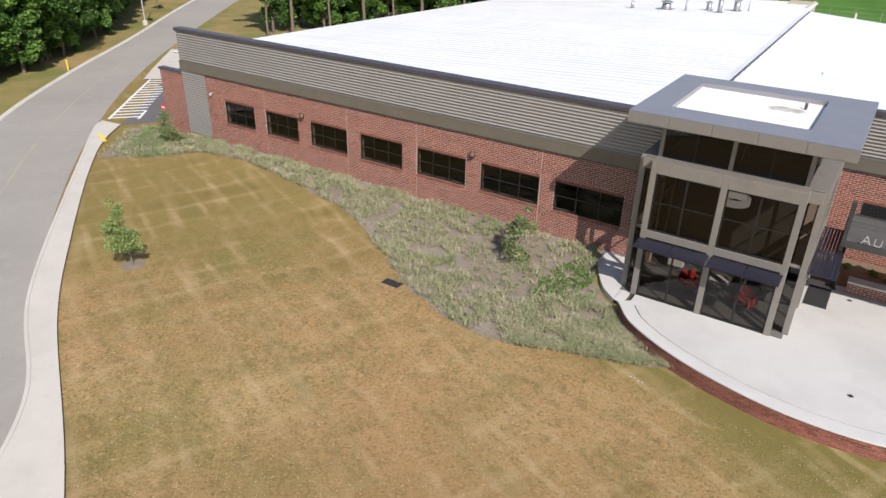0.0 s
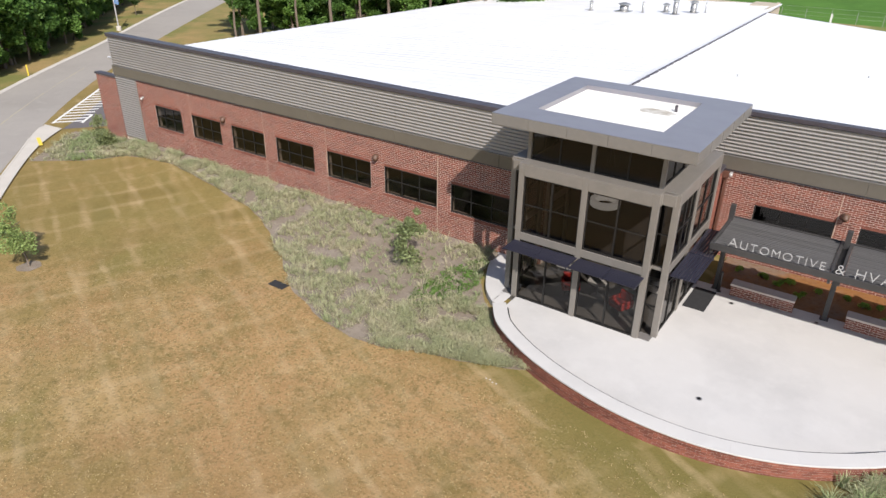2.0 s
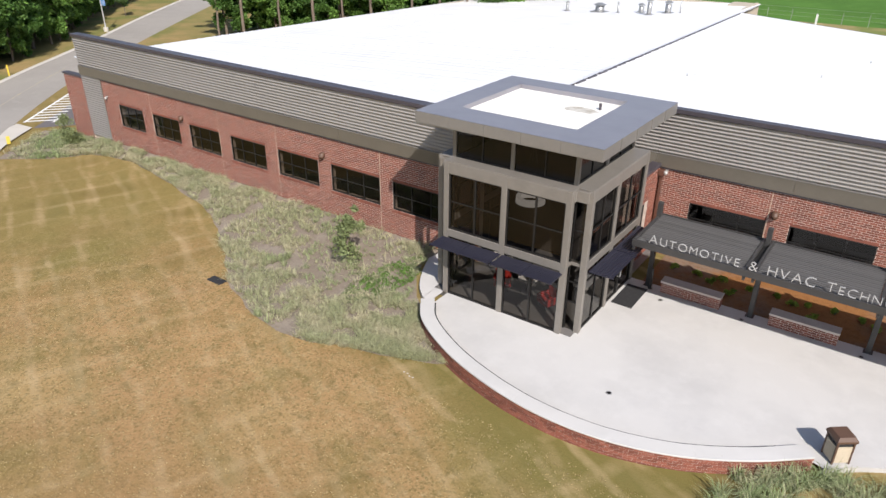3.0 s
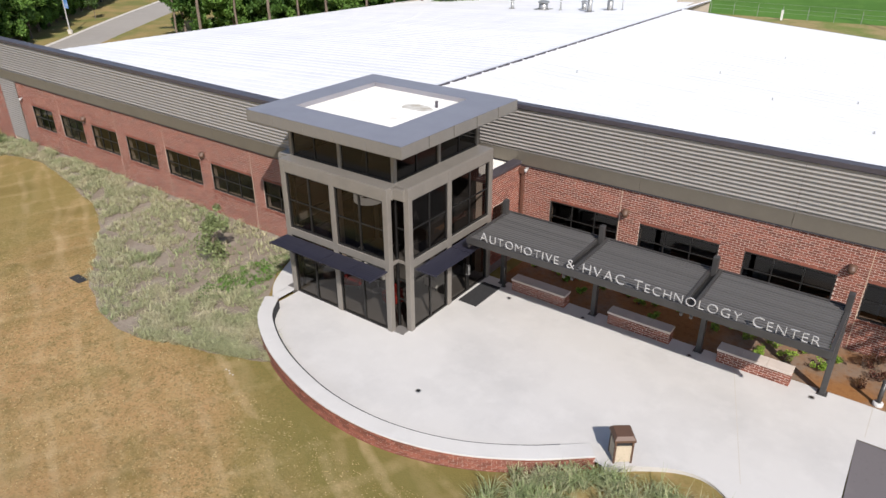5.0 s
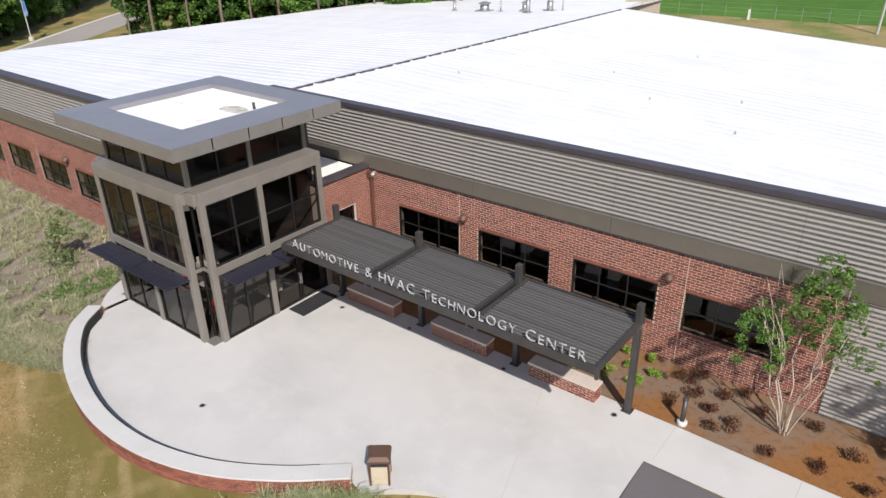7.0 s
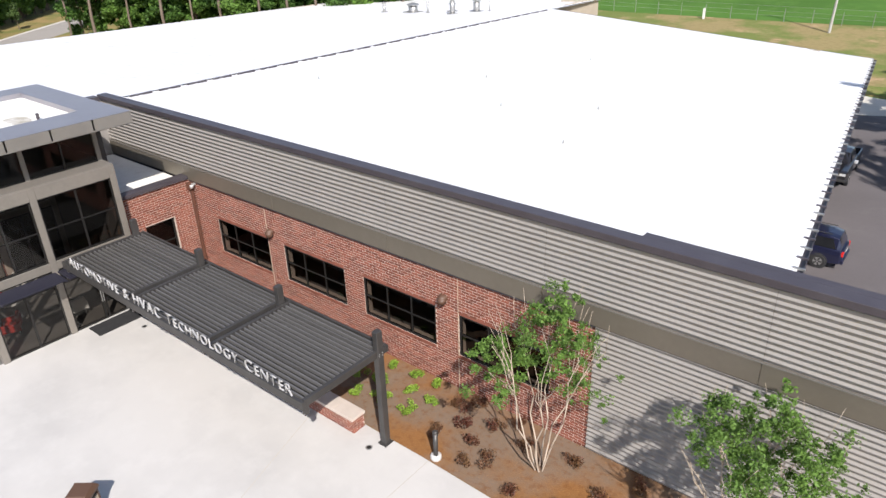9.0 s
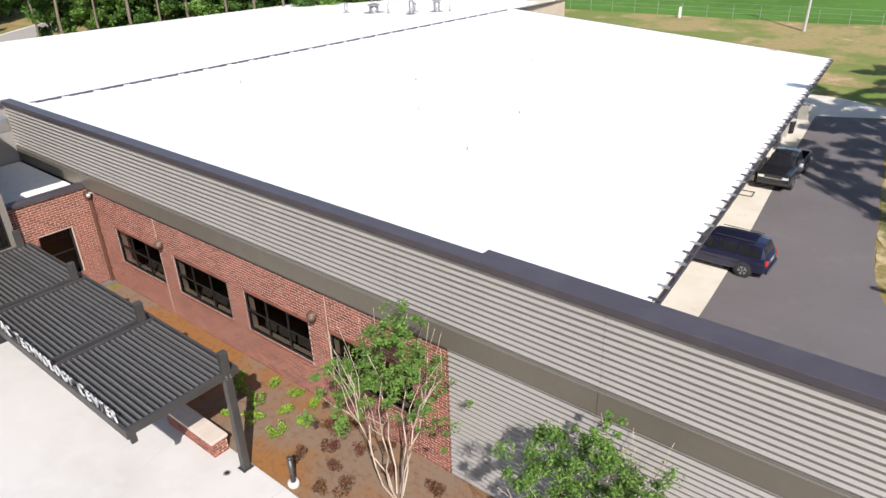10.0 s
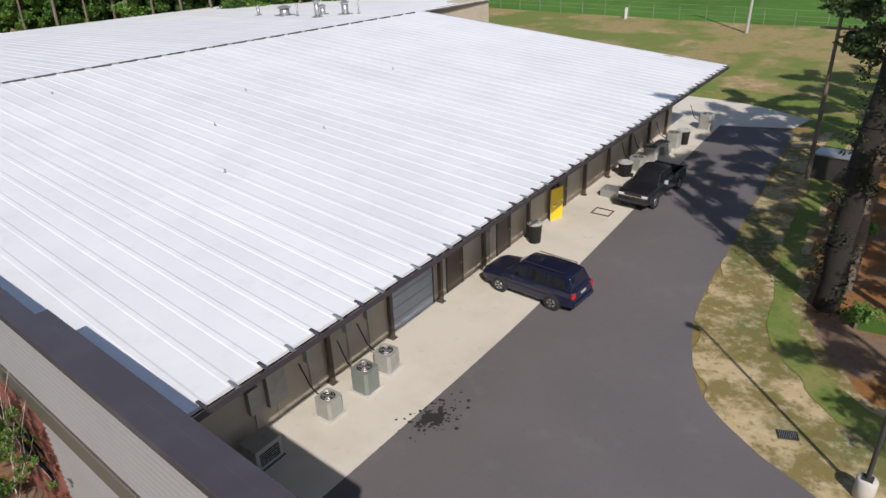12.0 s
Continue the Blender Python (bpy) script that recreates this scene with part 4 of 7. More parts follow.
part("pane", Mesh().quad((-0.92, 32.65, 0.9), (-0.92, 33.95, 0.9), (-0.92, 33.95, 2.95), (-0.92, 32.65, 2.95)), GLASSD, w)
JOINT = material("tan_sealant", (0.5, 0.4, 0.3), 0.8)
for x, p, y, zt in ((-32.58, wall_l, LWY, 4.4), (-25.71, wall_l, LWY, 4.4), (-20.63, wall_l, LWY, 4.4), (-12.97, wall_l, LWY, 4.4), (4.43, wall_r, RWY, 4.4), (14.22, wall_r, RWY, 4.4), (19.08, wall_r, RWY, 4.4)):
    part("control_joint", Mesh().box(x - 0.014, y - 0.014, 0.0, x + 0.014, y - 0.003, zt), JOINT, p)
for i, (ws, y) in enumerate(((LW_WIN, LWY), (RW_WIN, RWY))):
    for a, b in ws:
        me = Mesh()
        n = int((b - a + 0.16) / 0.102)
        for k in range(n):
            xa = a - 0.08 + k * 0.102
            me.box(xa, y - 0.022, SILL - 0.17, xa + 0.088, y + 0.004, SILL - 0.06 - 0.03 * i)
        part("lintel_course", Mesh().box(a, y - 0.009, HEAD + 0.004, b, y + 0.004, HEAD + 0.105), BRICK, wall_r if i else wall_l)
        tagged(part("rowlock_course", me, BRICK, wall_r if i else wall_l), kind="stuff")


def sconce(x, y, z):
    s = thing("wall_lamp", "dark bronze dome wall lamp fixed to the brick", "lamp", Matrix.Translation((x, y, z)), "wall lamps")
    part("back_plate", Mesh().box(-0.09, -0.03, -0.13, 0.09, 0.0, 0.13), CHAR, s, bevel=0.01)
    me = Mesh()
    for k in range(6):
        for j in range(9):
            u, v = radians(15 * k), radians(-90 + 22.5 * j)
            me.v.append((0.17 * math.cos(u) * math.sin(v), -0.03 - 0.24 * math.cos(u) * math.cos(v), 0.10 + 0.13 * math.sin(u)))
        if k:
            me.f += [(q, q + 1, q + 10, q + 9) for q in range((k - 1) * 9, (k - 1) * 9 + 8)]
    part("hood", me, BROWN, s, smooth=True)
    part("body", Mesh().lathe((0, -0.13, -0.13), [(0.10, 0), (0.15, 0.1), (0.16, 0.23)], 12), BROWN, s, smooth=True)


for x, y, z in ((-29.25, LWY, 3.2), (-16.95, LWY, 3.32), (4.72, RWY, 3.3), (13.65, RWY, 3.36)):
    sconce(x, y - 0.012, z)


def security_camera(x, y, z):
    s = thing("security_camera", "small white dome camera on the brick wall", "camera", Matrix.Translation((x, y, z)))
    part("bracket", Mesh().box(-0.05, -0.14, -0.02, 0.05, 0, 0.05), LETTER, s)
    part("dome", Mesh().lathe((0, -0.18, -0.17), [(0.03, 0), (0.07, 0.04), (0.085, 0.10), (0.09, 0.17)], 12), LETTER, s, smooth=True)


security_camera(-37.55, LWY - 0.01, 3.3)
security_camera(-0.35, RWY - 0.01, 4.3)
DSP = material("brown_downspout", (0.13, 0.06, 0.04), 0.5, 0.2)
dsp = thing("downspout", "brown metal downspout with conductor head in the corner", "downspout", kind="structure")
part("pipe", Mesh().box(-0.62, RWY - 0.16, 0.02, -0.5, RWY - 0.05, 4.05), DSP, dsp, bevel=0.01)
part("conductor_head", Mesh().box(-0.70, RWY - 0.26, 4.05, -0.42, RWY - 0.02, 4.36), DSP, dsp, bevel=0.02)
for z in (0.6, 1.9, 3.2):
    part("strap", Mesh().box(-0.65, RWY - 0.175, z, -0.47, RWY - 0.012, z + 0.04), DSP, dsp)

# ---- plaza: seat wall, benches, bin, mat ----
seat = thing("seat_wall", "curved red brick seat wall with pale concrete cap round the plaza", "wall", kind="structure")
OUT = [(x, y, 0.42 - 0.12 * min(max((x + 3.0) / 12.0, 0.0), 1.0)) for x, y in curve(PLAZA_OUT, 90)]
part("wall_core", Mesh().sweep(OUT, [(-0.04, -0.8), (-0.04, -0.07), (-0.56, -0.07), (-0.56, -0.8)]), MORTAR, seat)
dist = [0.0]
for a, b in zip(OUT, OUT[1:]):
    dist.append(dist[-1] + math.dist(a, b))


def along(s):
    s = min(max(s, 0), dist[-1] - 1e-4)
    i = max(k for k in range(len(dist)) if dist[k] <= s)
    i = min(i, len(OUT) - 2)
    u = (s - dist[i]) / (dist[i + 1] - dist[i])
    a, b = Vector(OUT[i]), Vector(OUT[i + 1])
    d = (b - a).normalized()
    return a.lerp(b, u), d


me = Mesh()
for r in range(12):
    s = -(BL / 2 if r % 2 else 0)
    row = -0.07 - (12 - r) * BH
    while s < dist[-1]:
        a, d = along(s)
        b, _ = along(s + BL - 0.012)
        s += BL
        z = row + a.z
        n = Vector((d.y, -d.x, 0))
        if (b - a).length < 0.05:
            continue
        q = [a - n * 0.042, b - n * 0.042, b - n * 0.028, a - n * 0.028]
        k = len(me.v)
        me.v += [(p.x, p.y, z + h) for h in (0, BH - 0.015) for p in q]
        me.f += [tuple(k + i for i in f) for f in ((3, 2, 6, 7), (0, 4, 5, 1), (4, 7, 6, 5), (0, 1, 2, 3), (1, 5, 6, 2), (0, 3, 7, 4))]
tagged(part("brickwork", me, BRICK, seat), kind="stuff")
part("inner_face", Mesh().sweep(OUT, [(-0.565, -0.6), (-0.565, -0.075), (-0.575, -0.075), (-0.575, -0.6)]), BRICK, seat)
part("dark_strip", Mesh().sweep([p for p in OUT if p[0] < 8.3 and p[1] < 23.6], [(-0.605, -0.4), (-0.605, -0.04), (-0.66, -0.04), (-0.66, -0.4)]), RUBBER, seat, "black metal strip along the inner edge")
for k in range(9):
    i0, i1 = k * 10, min(k * 10 + 10, 89)
    part("cap_stone", Mesh().sweep(OUT[i0:i1 + 1], [(0.0, -0.07), (0.0, 0.0), (-0.6, 0.0), (-0.6, -0.07)]), CONC, seat, bevel=0.012)


def bench(x0, x1):
    b = thing("brick_bench", "low red brick bench with cast-stone slab top", "bench", group="plaza benches")
    part("base", Mesh().box(x0 + 0.03, 31.19, 0.0, x1 - 0.03, 31.67, 0.5), MORTAR, b)
    me = Mesh()
    for a, c, za, zb in brick_spans(x0 + 0.03, x1 - 0.03, 0.01, 0.52, []):
        brick_box(me, a, c, za, zb, 31.19)
    for a, c, za, zb in brick_spans(31.19, 31.67, 0.01, 0.52, []):
        me.box(x1 - 0.031, a, za, x1 - 0.02, c, zb)
    tagged(part("brickwork", me, BRICK, b), kind="stuff")
    n = 3
    for k in range(n):
        a, c = x0 + (x1 - x0) * k / n, x0 + (x1 - x0) * (k + 1) / n
        part("slab", Mesh().box(a + 0.003, 31.14, 0.5, c - 0.003, 31.72, 0.6), CAST, b, bevel=0.01)


for a, c in ((1.3, 3.95), (5.9, 8.55), (10.35, 12.98)):
    bench(a, c)

bin_ = thing("litter_bin", "brown litter bin with tan stone panels and sloping lid", "bin", Matrix.Translation((9.5, 24.32, 0)) @ Matrix.Rotation(radians(38), 4, "Z"))
for x in (-0.3, 0.24):
    for y in (-0.3, 0.24):
        part("corner_post", Mesh().box(x, y, 0.0, x + 0.06, y + 0.06, 0.86), BROWN, bin_)
part("side_panel", Mesh().box(-0.24, -0.285, 0.06, 0.24, -0.255, 0.68), TAN, bin_)
part("side_panel", Mesh().box(-0.24, 0.255, 0.06, 0.24, 0.285, 0.68), TAN, bin_)
part("side_panel", Mesh().box(-0.285, -0.24, 0.06, -0.255, 0.24, 0.68), TAN, bin_)
part("side_panel", Mesh().box(0.255, -0.24, 0.06, 0.285, 0.24, 0.68), TAN, bin_)
part("liner", Mesh().box(-0.25, -0.25, 0.05, 0.25, 0.25, 0.76), RUBBER, bin_)
me = Mesh()
me.v = [(-0.34, -0.34, 0.86), (0.34, -0.34, 0.86), (0.34, 0.34, 0.86), (-0.34, 0.34, 0.86), (-0.34, -0.34, 0.94), (0.34, -0.34, 0.94), (0.34, 0.34, 0.94), (-0.34, 0.34, 0.94), (-0.26, -0.26, 1.06), (0.26, -0.26, 1.06), (0.26, 0.26, 1.06), (-0.26, 0.26, 1.06)]
me.f = [(3, 2, 1, 0), (0, 1, 5, 4), (1, 2, 6, 5), (2, 3, 7, 6), (3, 0, 4, 7), (4, 5, 9, 8), (5, 6, 10, 9), (6, 7, 11, 10), (7, 4, 8, 11), (8, 9, 10, 11)]
part("lid", me, BROWN, bin_, bevel=0.015)

tagged(part("door_mat", Mesh().box(-0.12, 29.05, 0.0, 0.82, 31.05, 0.018), RUBBER), "black rubber mat outside the glass doors", "mat")
for x, y in ((4.94, 30.98), (9.45, 30.97), (13.77, 31.03), (2.35, 23.1), (1.6, 30.5)):
    u = thing("ground_light", "small round recessed light in the concrete", "light", Matrix.Translation((x, y, 0)), "ground lights")
    part("rim", Mesh().lathe((0, 0, 0), [(0.11, 0), (0.11, 0.012), (0.08, 0.014)], 16), STEEL, u)
    part("lens", Mesh().lathe((0, 0, 0.01), [(0.075, 0), (0.06, 0.008)], 14), BLACKM, u)
bo = thing("bollard", "slim black steel bollard by the entrance", "bollard", Matrix.Translation((0.85, 31.25, 0)))
part("tube", Mesh().lathe((0, 0, 0), [(0.06, 0), (0.06, 0.98), (0.045, 1.02)], 12), CHAR, bo, smooth=True)
part("flange", Mesh().lathe((0, 0, 0), [(0.11, 0), (0.11, 0.02)], 12), CHAR, bo)
bl = thing("bollard_light", "dark bollard path light on a round concrete footing", "light", Matrix.Translation((15.7, 31.95, 0.02)))
part("footing", Mesh().lathe((0, 0, -0.1), [(0.17, 0), (0.17, 0.19), (0.14, 0.21)], 16), CONC, bl, smooth=True)
part("shaft", Mesh().lathe((0, 0, 0.1), [(0.075, 0), (0.075, 0.72)], 14), CHAR, bl, smooth=True)
part("louvre_head", Mesh().lathe((0, 0, 0.82), [(0.06, 0), (0.085, 0.02), (0.06, 0.05), (0.085, 0.07), (0.06, 0.1), (0.09, 0.13), (0.09, 0.18), (0.05, 0.21)], 14), CHAR, bl)
# joints in the plaza slab
for k, (x0, y0, x1, y1) in enumerate(((12.9, 25.4, 10.9, 31.7), (15.6, 29.87, 15.6, 31.72), (19.4, 29.87, 19.4, 31.62), (23.2, 29.85, 23.2, 31.55))):
    d = (Vector((x1, y1, 0)) - Vector((x0, y0, 0)))
    n = Vector((d.y, -d.x, 0)).normalized() * 0.012
    a, b = Vector((x0, y0, 0.003)), Vector((x1, y1, 0.003))
    structure("joint_%d" % (k + 1), Mesh().quad(a + n, b + n, b - n, a - n) if (n.cross(d)).z > 0 else Mesh().quad(a - n, b - n, b + n, a + n), WALK, "sawn joint in the concrete")

# ---- tower doors and interior ----
for y in (29.9, 29.98):
    part("door_pull", Mesh().tube((TX1 + 0.03, y, 0.85), (TX1 + 0.03, y, 1.35), 0.016).tube((TX1 - 0.1, y, 0.87), (TX1 + 0.03, y, 0.87), 0.012).tube((TX1 - 0.1, y, 1.33), (TX1 + 0.03, y, 1.33), 0.012), STEEL, tower, "steel door pull")
bar(TX1 - 0.17, 29.90, 0.0, TX1 - 0.05, 29.97, 2.2)
WHITEP = material("white_plastic", (0.78, 0.77, 0.74), 0.4)
REDF = material("red_upholstery", (0.42, 0.03, 0.02), 0.7, spots=(((0.3, 0.02, 0.02), 5.0, 0.5, 0.7, 0.5),))
lamp = thing("ring_pendant", "large white ring pendant hanging inside the glass tower", "lamp", Matrix.Translation((-3.55, 27.35, 4.5)))
me = Mesh()
prof = [(0.62, 0), (0.62, 0.26), (0.44, 0.26), (0.44, 0)]
for k in range(33):
    u = 2 * math.pi * k / 32
    me.v += [(r * math.cos(u), r * math.sin(u), z) for r, z in prof]
    if k:
        q = 4 * k - 4
        me.f += [(q + j, q + 4 + j, q + 4 + (j + 1) % 4, q + (j + 1) % 4) for j in range(4)]
GLOW = material("lit_white_ring", (0.8, 0.8, 0.78), 0.5)
GLOW.node_tree.nodes["Principled BSDF"].inputs["Emission Color"].default_value = (1, 0.97, 0.92, 1)
GLOW.node_tree.nodes["Principled BSDF"].inputs["Emission Strength"].default_value = 0.3
part("ring", me, GLOW, lamp)
for k in range(3):
    u = 2.1 * k
    part("cable", Mesh().tube((0.53 * math.cos(u), 0.53 * math.sin(u), 0.24), (0, 0, 2.7), 0.008, n=5), STEEL, lamp)


def lounge_chair(x, y, turn, mat, label):
    c = thing("lounge_chair", label, "chair", Matrix.Translation((x, y, 0.012)) @ Matrix.Rotation(radians(turn), 4, "Z"), "lobby chairs")
    part("seat", Mesh().box(-0.33, -0.33, 0.22, 0.33, 0.33, 0.44), mat, c, bevel=0.05)
    part("backrest", Mesh().box(-0.33, 0.27, 0.4, 0.33, 0.42, 0.85), mat, c, bevel=0.05)
    for sx in (-0.4, 0.3):
        part("armrest", Mesh().box(sx, -0.3, 0.25, sx + 0.1, 0.4, 0.6), mat, c, bevel=0.03)
    for sx in (-0.28, 0.25):
        for sy in (-0.28, 0.28):
            part("leg", Mesh().box(sx, sy, 0, sx + 0.035, sy + 0.035, 0.24), STEEL, c)


lounge_chair(-4.6, 27.2, 30, REDF, "red upholstered lounge chair inside the lobby")
lounge_chair(-2.2, 27.0, -25, REDF, "red upholstered lounge chair inside the lobby")
lounge_chair(-5.6, 29.0, 90, WHITEP, "pale lounge chair inside the lobby")
lounge_chair(-1.6, 29.3, -90, WHITEP, "pale lounge chair inside the lobby")
tb = thing("round_table", "round white cafe table inside the lobby", "table", Matrix.Translation((-3.5, 27.6, 0.012)))
part("tabletop", Mesh().lathe((0, 0, 0.71), [(0.45, 0), (0.45, 0.03)], 24), WHITEP, tb)
part("pedestal", Mesh().lathe((0, 0, 0), [(0.28, 0), (0.27, 0.02), (0.04, 0.05), (0.04, 0.71)], 16), STEEL, tb)
structure("ceiling_tower", Mesh().box(CX0 + 0.2, CY0 + 0.2, 7.6, CX1 - 0.2, CY1, 7.7), FASCIA, "pale lobby ceiling")
structure("wall_tower_back", Mesh().box(-7.2, 31.72, 0.0, -1.06, 31.9, 7.74), DIMSHADE, "dim back wall of the lobby")

# ---- sign letters ----
sign = thing("sign_lettering", "raised silver letters reading AUTOMOTIVE & HVAC TECHNOLOGY CENTER", "sign")
x = 1.25
for word in ("AUTOMOTIVE", "&", "HVAC", "TECHNOLOGY", "CENTER"):
    for i, ch in enumerate(word):
        cu = bpy.data.curves.new("letter", "FONT")
        cu.body = ch
        cu.size = 0.56 if (i == 0 or word in ("&", "HVAC")) else 0.485
        cu.extrude, cu.offset = 0.02, -0.010
        ob = new("letter", cu)
        ob.matrix_world = pose(0, 0, 0, 90, 0, 0)
        bpy.context.view_layer.update()
        dep = bpy.context.evaluated_depsgraph_get()
        me = bpy.data.meshes.new_from_object(ob.evaluated_get(dep))
        wide = max(v.co.x for v in me.vertices) - min(v.co.x for v in me.vertices)
        left = min(v.co.x for v in me.vertices)
        bpy.data.objects.remove(ob)
        me.transform(Matrix.Translation((x - left, PYF - 0.07, 3.17 + PZ)) @ Matrix.Rotation(radians(90), 4, "X"))
        me.materials.clear()
        me.materials.append(LETTER)
        lt = new("letter", me)
        lt.parent = sign
        x += wide + 0.106
    x += 0.25

# dirty ponding stain on the tower roof, a thin ragged film
film = Mesh()
for k in range(4):
    q = 1.0 - 0.22 * k
    film.quad(*[(-2.7 + q * (0.75 + 0.3 * noise.noise(Vector((math.cos(u) * 2, math.sin(u) * 2, k)))) * math.cos(u), 29.7 + q * 0.42 * (1 + 0.5 * noise.noise(Vector((math.cos(u) * 2, math.sin(u) * 2, k + 5)))) * math.sin(u), ZI - 0.115 + 0.002 * k) for u in [0.2618 * j for j in range(24)]])
part("ponding_stain", film, material("grey_brown_film", (0.38, 0.34, 0.27), 0.6, spots=(((0.62, 0.6, 0.55), 2.5, 0.4, 0.6, 0.8),)), tower, "grey-brown stain on the membrane")

# ---- plants ----
rnd = random.Random(7)


def leaf_material(name, c, c2, k=0.35):
    m = material(name, c, 0.55, spots=((c2, 0.8, 0.42, 0.62, 0.8),), island=k, spec=0.25)
    n, l = m.node_tree.nodes, m.node_tree.links
    b = n["Principled BSDF"]
    src = b.inputs["Base Color"].links[0].from_socket
    tr = n.new("ShaderNodeBsdfTranslucent")
    l.new(src, tr.inputs[0])
    mx = n.new("ShaderNodeMixShader")
    mx.inputs[0].default_value = 0.3
    l.new(b.outputs[0], mx.inputs[1])
    l.new(tr.outputs[0], mx.inputs[2])
    l.new(mx.outputs[0], n["Material Output"].inputs[0])
    return m


LEAF = leaf_material("fresh_green_leaves", (0.135, 0.24, 0.05), (0.09, 0.16, 0.038))
LEAFD = leaf_material("dark_green_leaves", (0.085, 0.14, 0.04), (0.06, 0.10, 0.03))
LEAFY = leaf_material("olive_green_leaves", (0.27, 0.35, 0.12), (0.19, 0.25, 0.08))
LEAFM = leaf_material("waxy_magnolia_leaves", (0.21, 0.25, 0.11), (0.15, 0.18, 0.075))
LEAFW = leaf_material("woodland_leaves", (0.14, 0.25, 0.05), (0.075, 0.155, 0.03))
LEAFW2 = leaf_material("deep_woodland_leaves", (0.085, 0.17, 0.035), (0.045, 0.10, 0.022))
LEAFO = leaf_material("grey_green_leaves", (0.22, 0.26, 0.12), (0.16, 0.18, 0.07))
LIME = leaf_material("lime_leaves", (0.24, 0.36, 0.05), (0.15, 0.25, 0.035))
WINE = leaf_material("burgundy_leaves", (0.12, 0.045, 0.03), (0.17, 0.10, 0.045))
NEEDLE = leaf_material("pine_needles", (0.06, 0.10, 0.035), (0.10, 0.12, 0.045))
BLADE = leaf_material("pale_grass_blades", (0.36, 0.37, 0.21), (0.50, 0.45, 0.30), 0.3)
BLADEG = leaf_material("green_grass_blades", (0.27, 0.33, 0.15), (0.37, 0.37, 0.22), 0.3)
BARKP = material("pale_smooth_bark", (0.46, 0.38, 0.30), 0.8, spots=(((0.33, 0.26, 0.2), 4.0, 0.45, 0.7, 0.7),), bump=0.2)
BARK = material("grey_brown_bark", (0.16, 0.125, 0.095), 0.95, spots=(((0.10, 0.075, 0.055), 5.0, 0.45, 0.7, 0.7), ((0.24, 0.2, 0.16), 1.0, 0.5, 0.7, 0.4)), bump=0.8, bump_scale=12)
# bark of the trunk standing in shade; the shade is in the colour
BARK_SHADED = material("shaded_vine_bark", (0.022, 0.018, 0.015), 0.95, spots=(((0.02, 0.018, 0.015), 3.0, 0.45, 0.7, 0.7),), bump=0.8, bump_scale=9)


def leaves(me, c, rad, n, size, r, shell=0.55, droop=0.0):
    """n leaves through an egg of radii rad round c, thicker near its skin."""
    c = Vector(c)
    for _ in range(n):
        d = Vector((r.gauss(0, 1), r.gauss(0, 1), r.gauss(0, 1))).normalized()
        q = shell + (1 - shell) * r.random() if r.random() < 0.75 else r.random()
        p = c + Vector((d.x * rad[0] * q, d.y * rad[1] * q, d.z * rad[2] * q))
        a = Vector((r.gauss(0, 1), r.gauss(0, 1), r.gauss(0, 0.6) - droop)).normalized()
        b = a.cross(Vector((r.gauss(0, 1), r.gauss(0, 1), r.gauss(0, 1)))).normalized()
        s = size * (0.6 + 0.8 * r.random())
        a, b = a * s, b * s * 0.55
        me.quad(p - a, p + b - a * 0.1, p + a, p - b - a * 0.1)
    return me


def limb(me, a, b, r0, r1, r, bend=0.12, n=4, sides=7):
    pts = [Vector(a).lerp(Vector(b), i / n) for i in range(n + 1)]
    ln = (Vector(b) - Vector(a)).length
    for p in pts[1:-1]:
        p += Vector((r.uniform(-1, 1), r.uniform(-1, 1), r.uniform(-0.4, 0.4))) * bend * ln
    for i in range(n):
        ra, rb = r0 + (r1 - r0) * i / n, r0 + (r1 - r0) * (i + 1) / n
        me.tube(pts[i], pts[i + 1], ra, rb, sides, i == n - 1)
    return pts


def multi_stem(x, y, height, spread, seed, label, tops, mat=LEAF):
    """A crape-myrtle-like tree: several pale stems that fork into a broken crown."""
    r = random.Random(seed)
    t = thing("ornamental_tree", label, "tree", Matrix.Translation((x, y, gz(x, y) + 0.06)))
    bark, crown = Mesh(), Mesh()
    for k in range(7):
        u = 2 * math.pi * k / 7 + r.uniform(-0.3, 0.3)
        q = (spread * 0.38 * math.cos(u), spread * 0.38 * math.sin(u), height * 0.48)
        bark = Mesh()
        limb(bark, (0.13 * math.cos(u), 0.13 * math.sin(u), 0), q, 0.027, 0.016, r, 0.05)
        for j in range(5):
            v = u + r.uniform(-0.9, 0.9)
            e = (q[0] + spread * r.uniform(0.1, 0.42) * math.cos(v), q[1] + spread * r.uniform(0.1, 0.42) * math.sin(v), height * r.uniform(0.62, 0.92))
            limb(bark, q, e, 0.014, 0.005, r, 0.08, 3, 5)
        part("stem", bark, BARKP, t, "pale smooth forked stem", smooth=True)
    for cx, cy, cz, rad, n in tops:
        for _ in range(34):
            o = (cx + r.gauss(0, rad * 0.5), cy + r.gauss(0, rad * 0.5), cz + r.gauss(0, rad * 0.44))
            k = r.uniform(0.14, 0.34)
            leaves(crown, o, (rad * k, rad * k, rad * k * 0.8), n // 18, 0.042, r, 0.2)
    part("crown", crown, mat, t)


multi_stem(18.4, 33.45, 6.2, 2.3, 3, "multi-stemmed crape myrtle with pale bark and an open green crown",
           [(-1.0, -0.3, 3.7, 0.85, 1900), (0.5, 0.2, 4.6, 0.95, 1500), (0.1, 0.0, 5.6, 0.7, 1000), (1.0, 0.2, 3.6, 0.7, 700), (-0.3, 0.4, 4.1, 0.8, 800)])
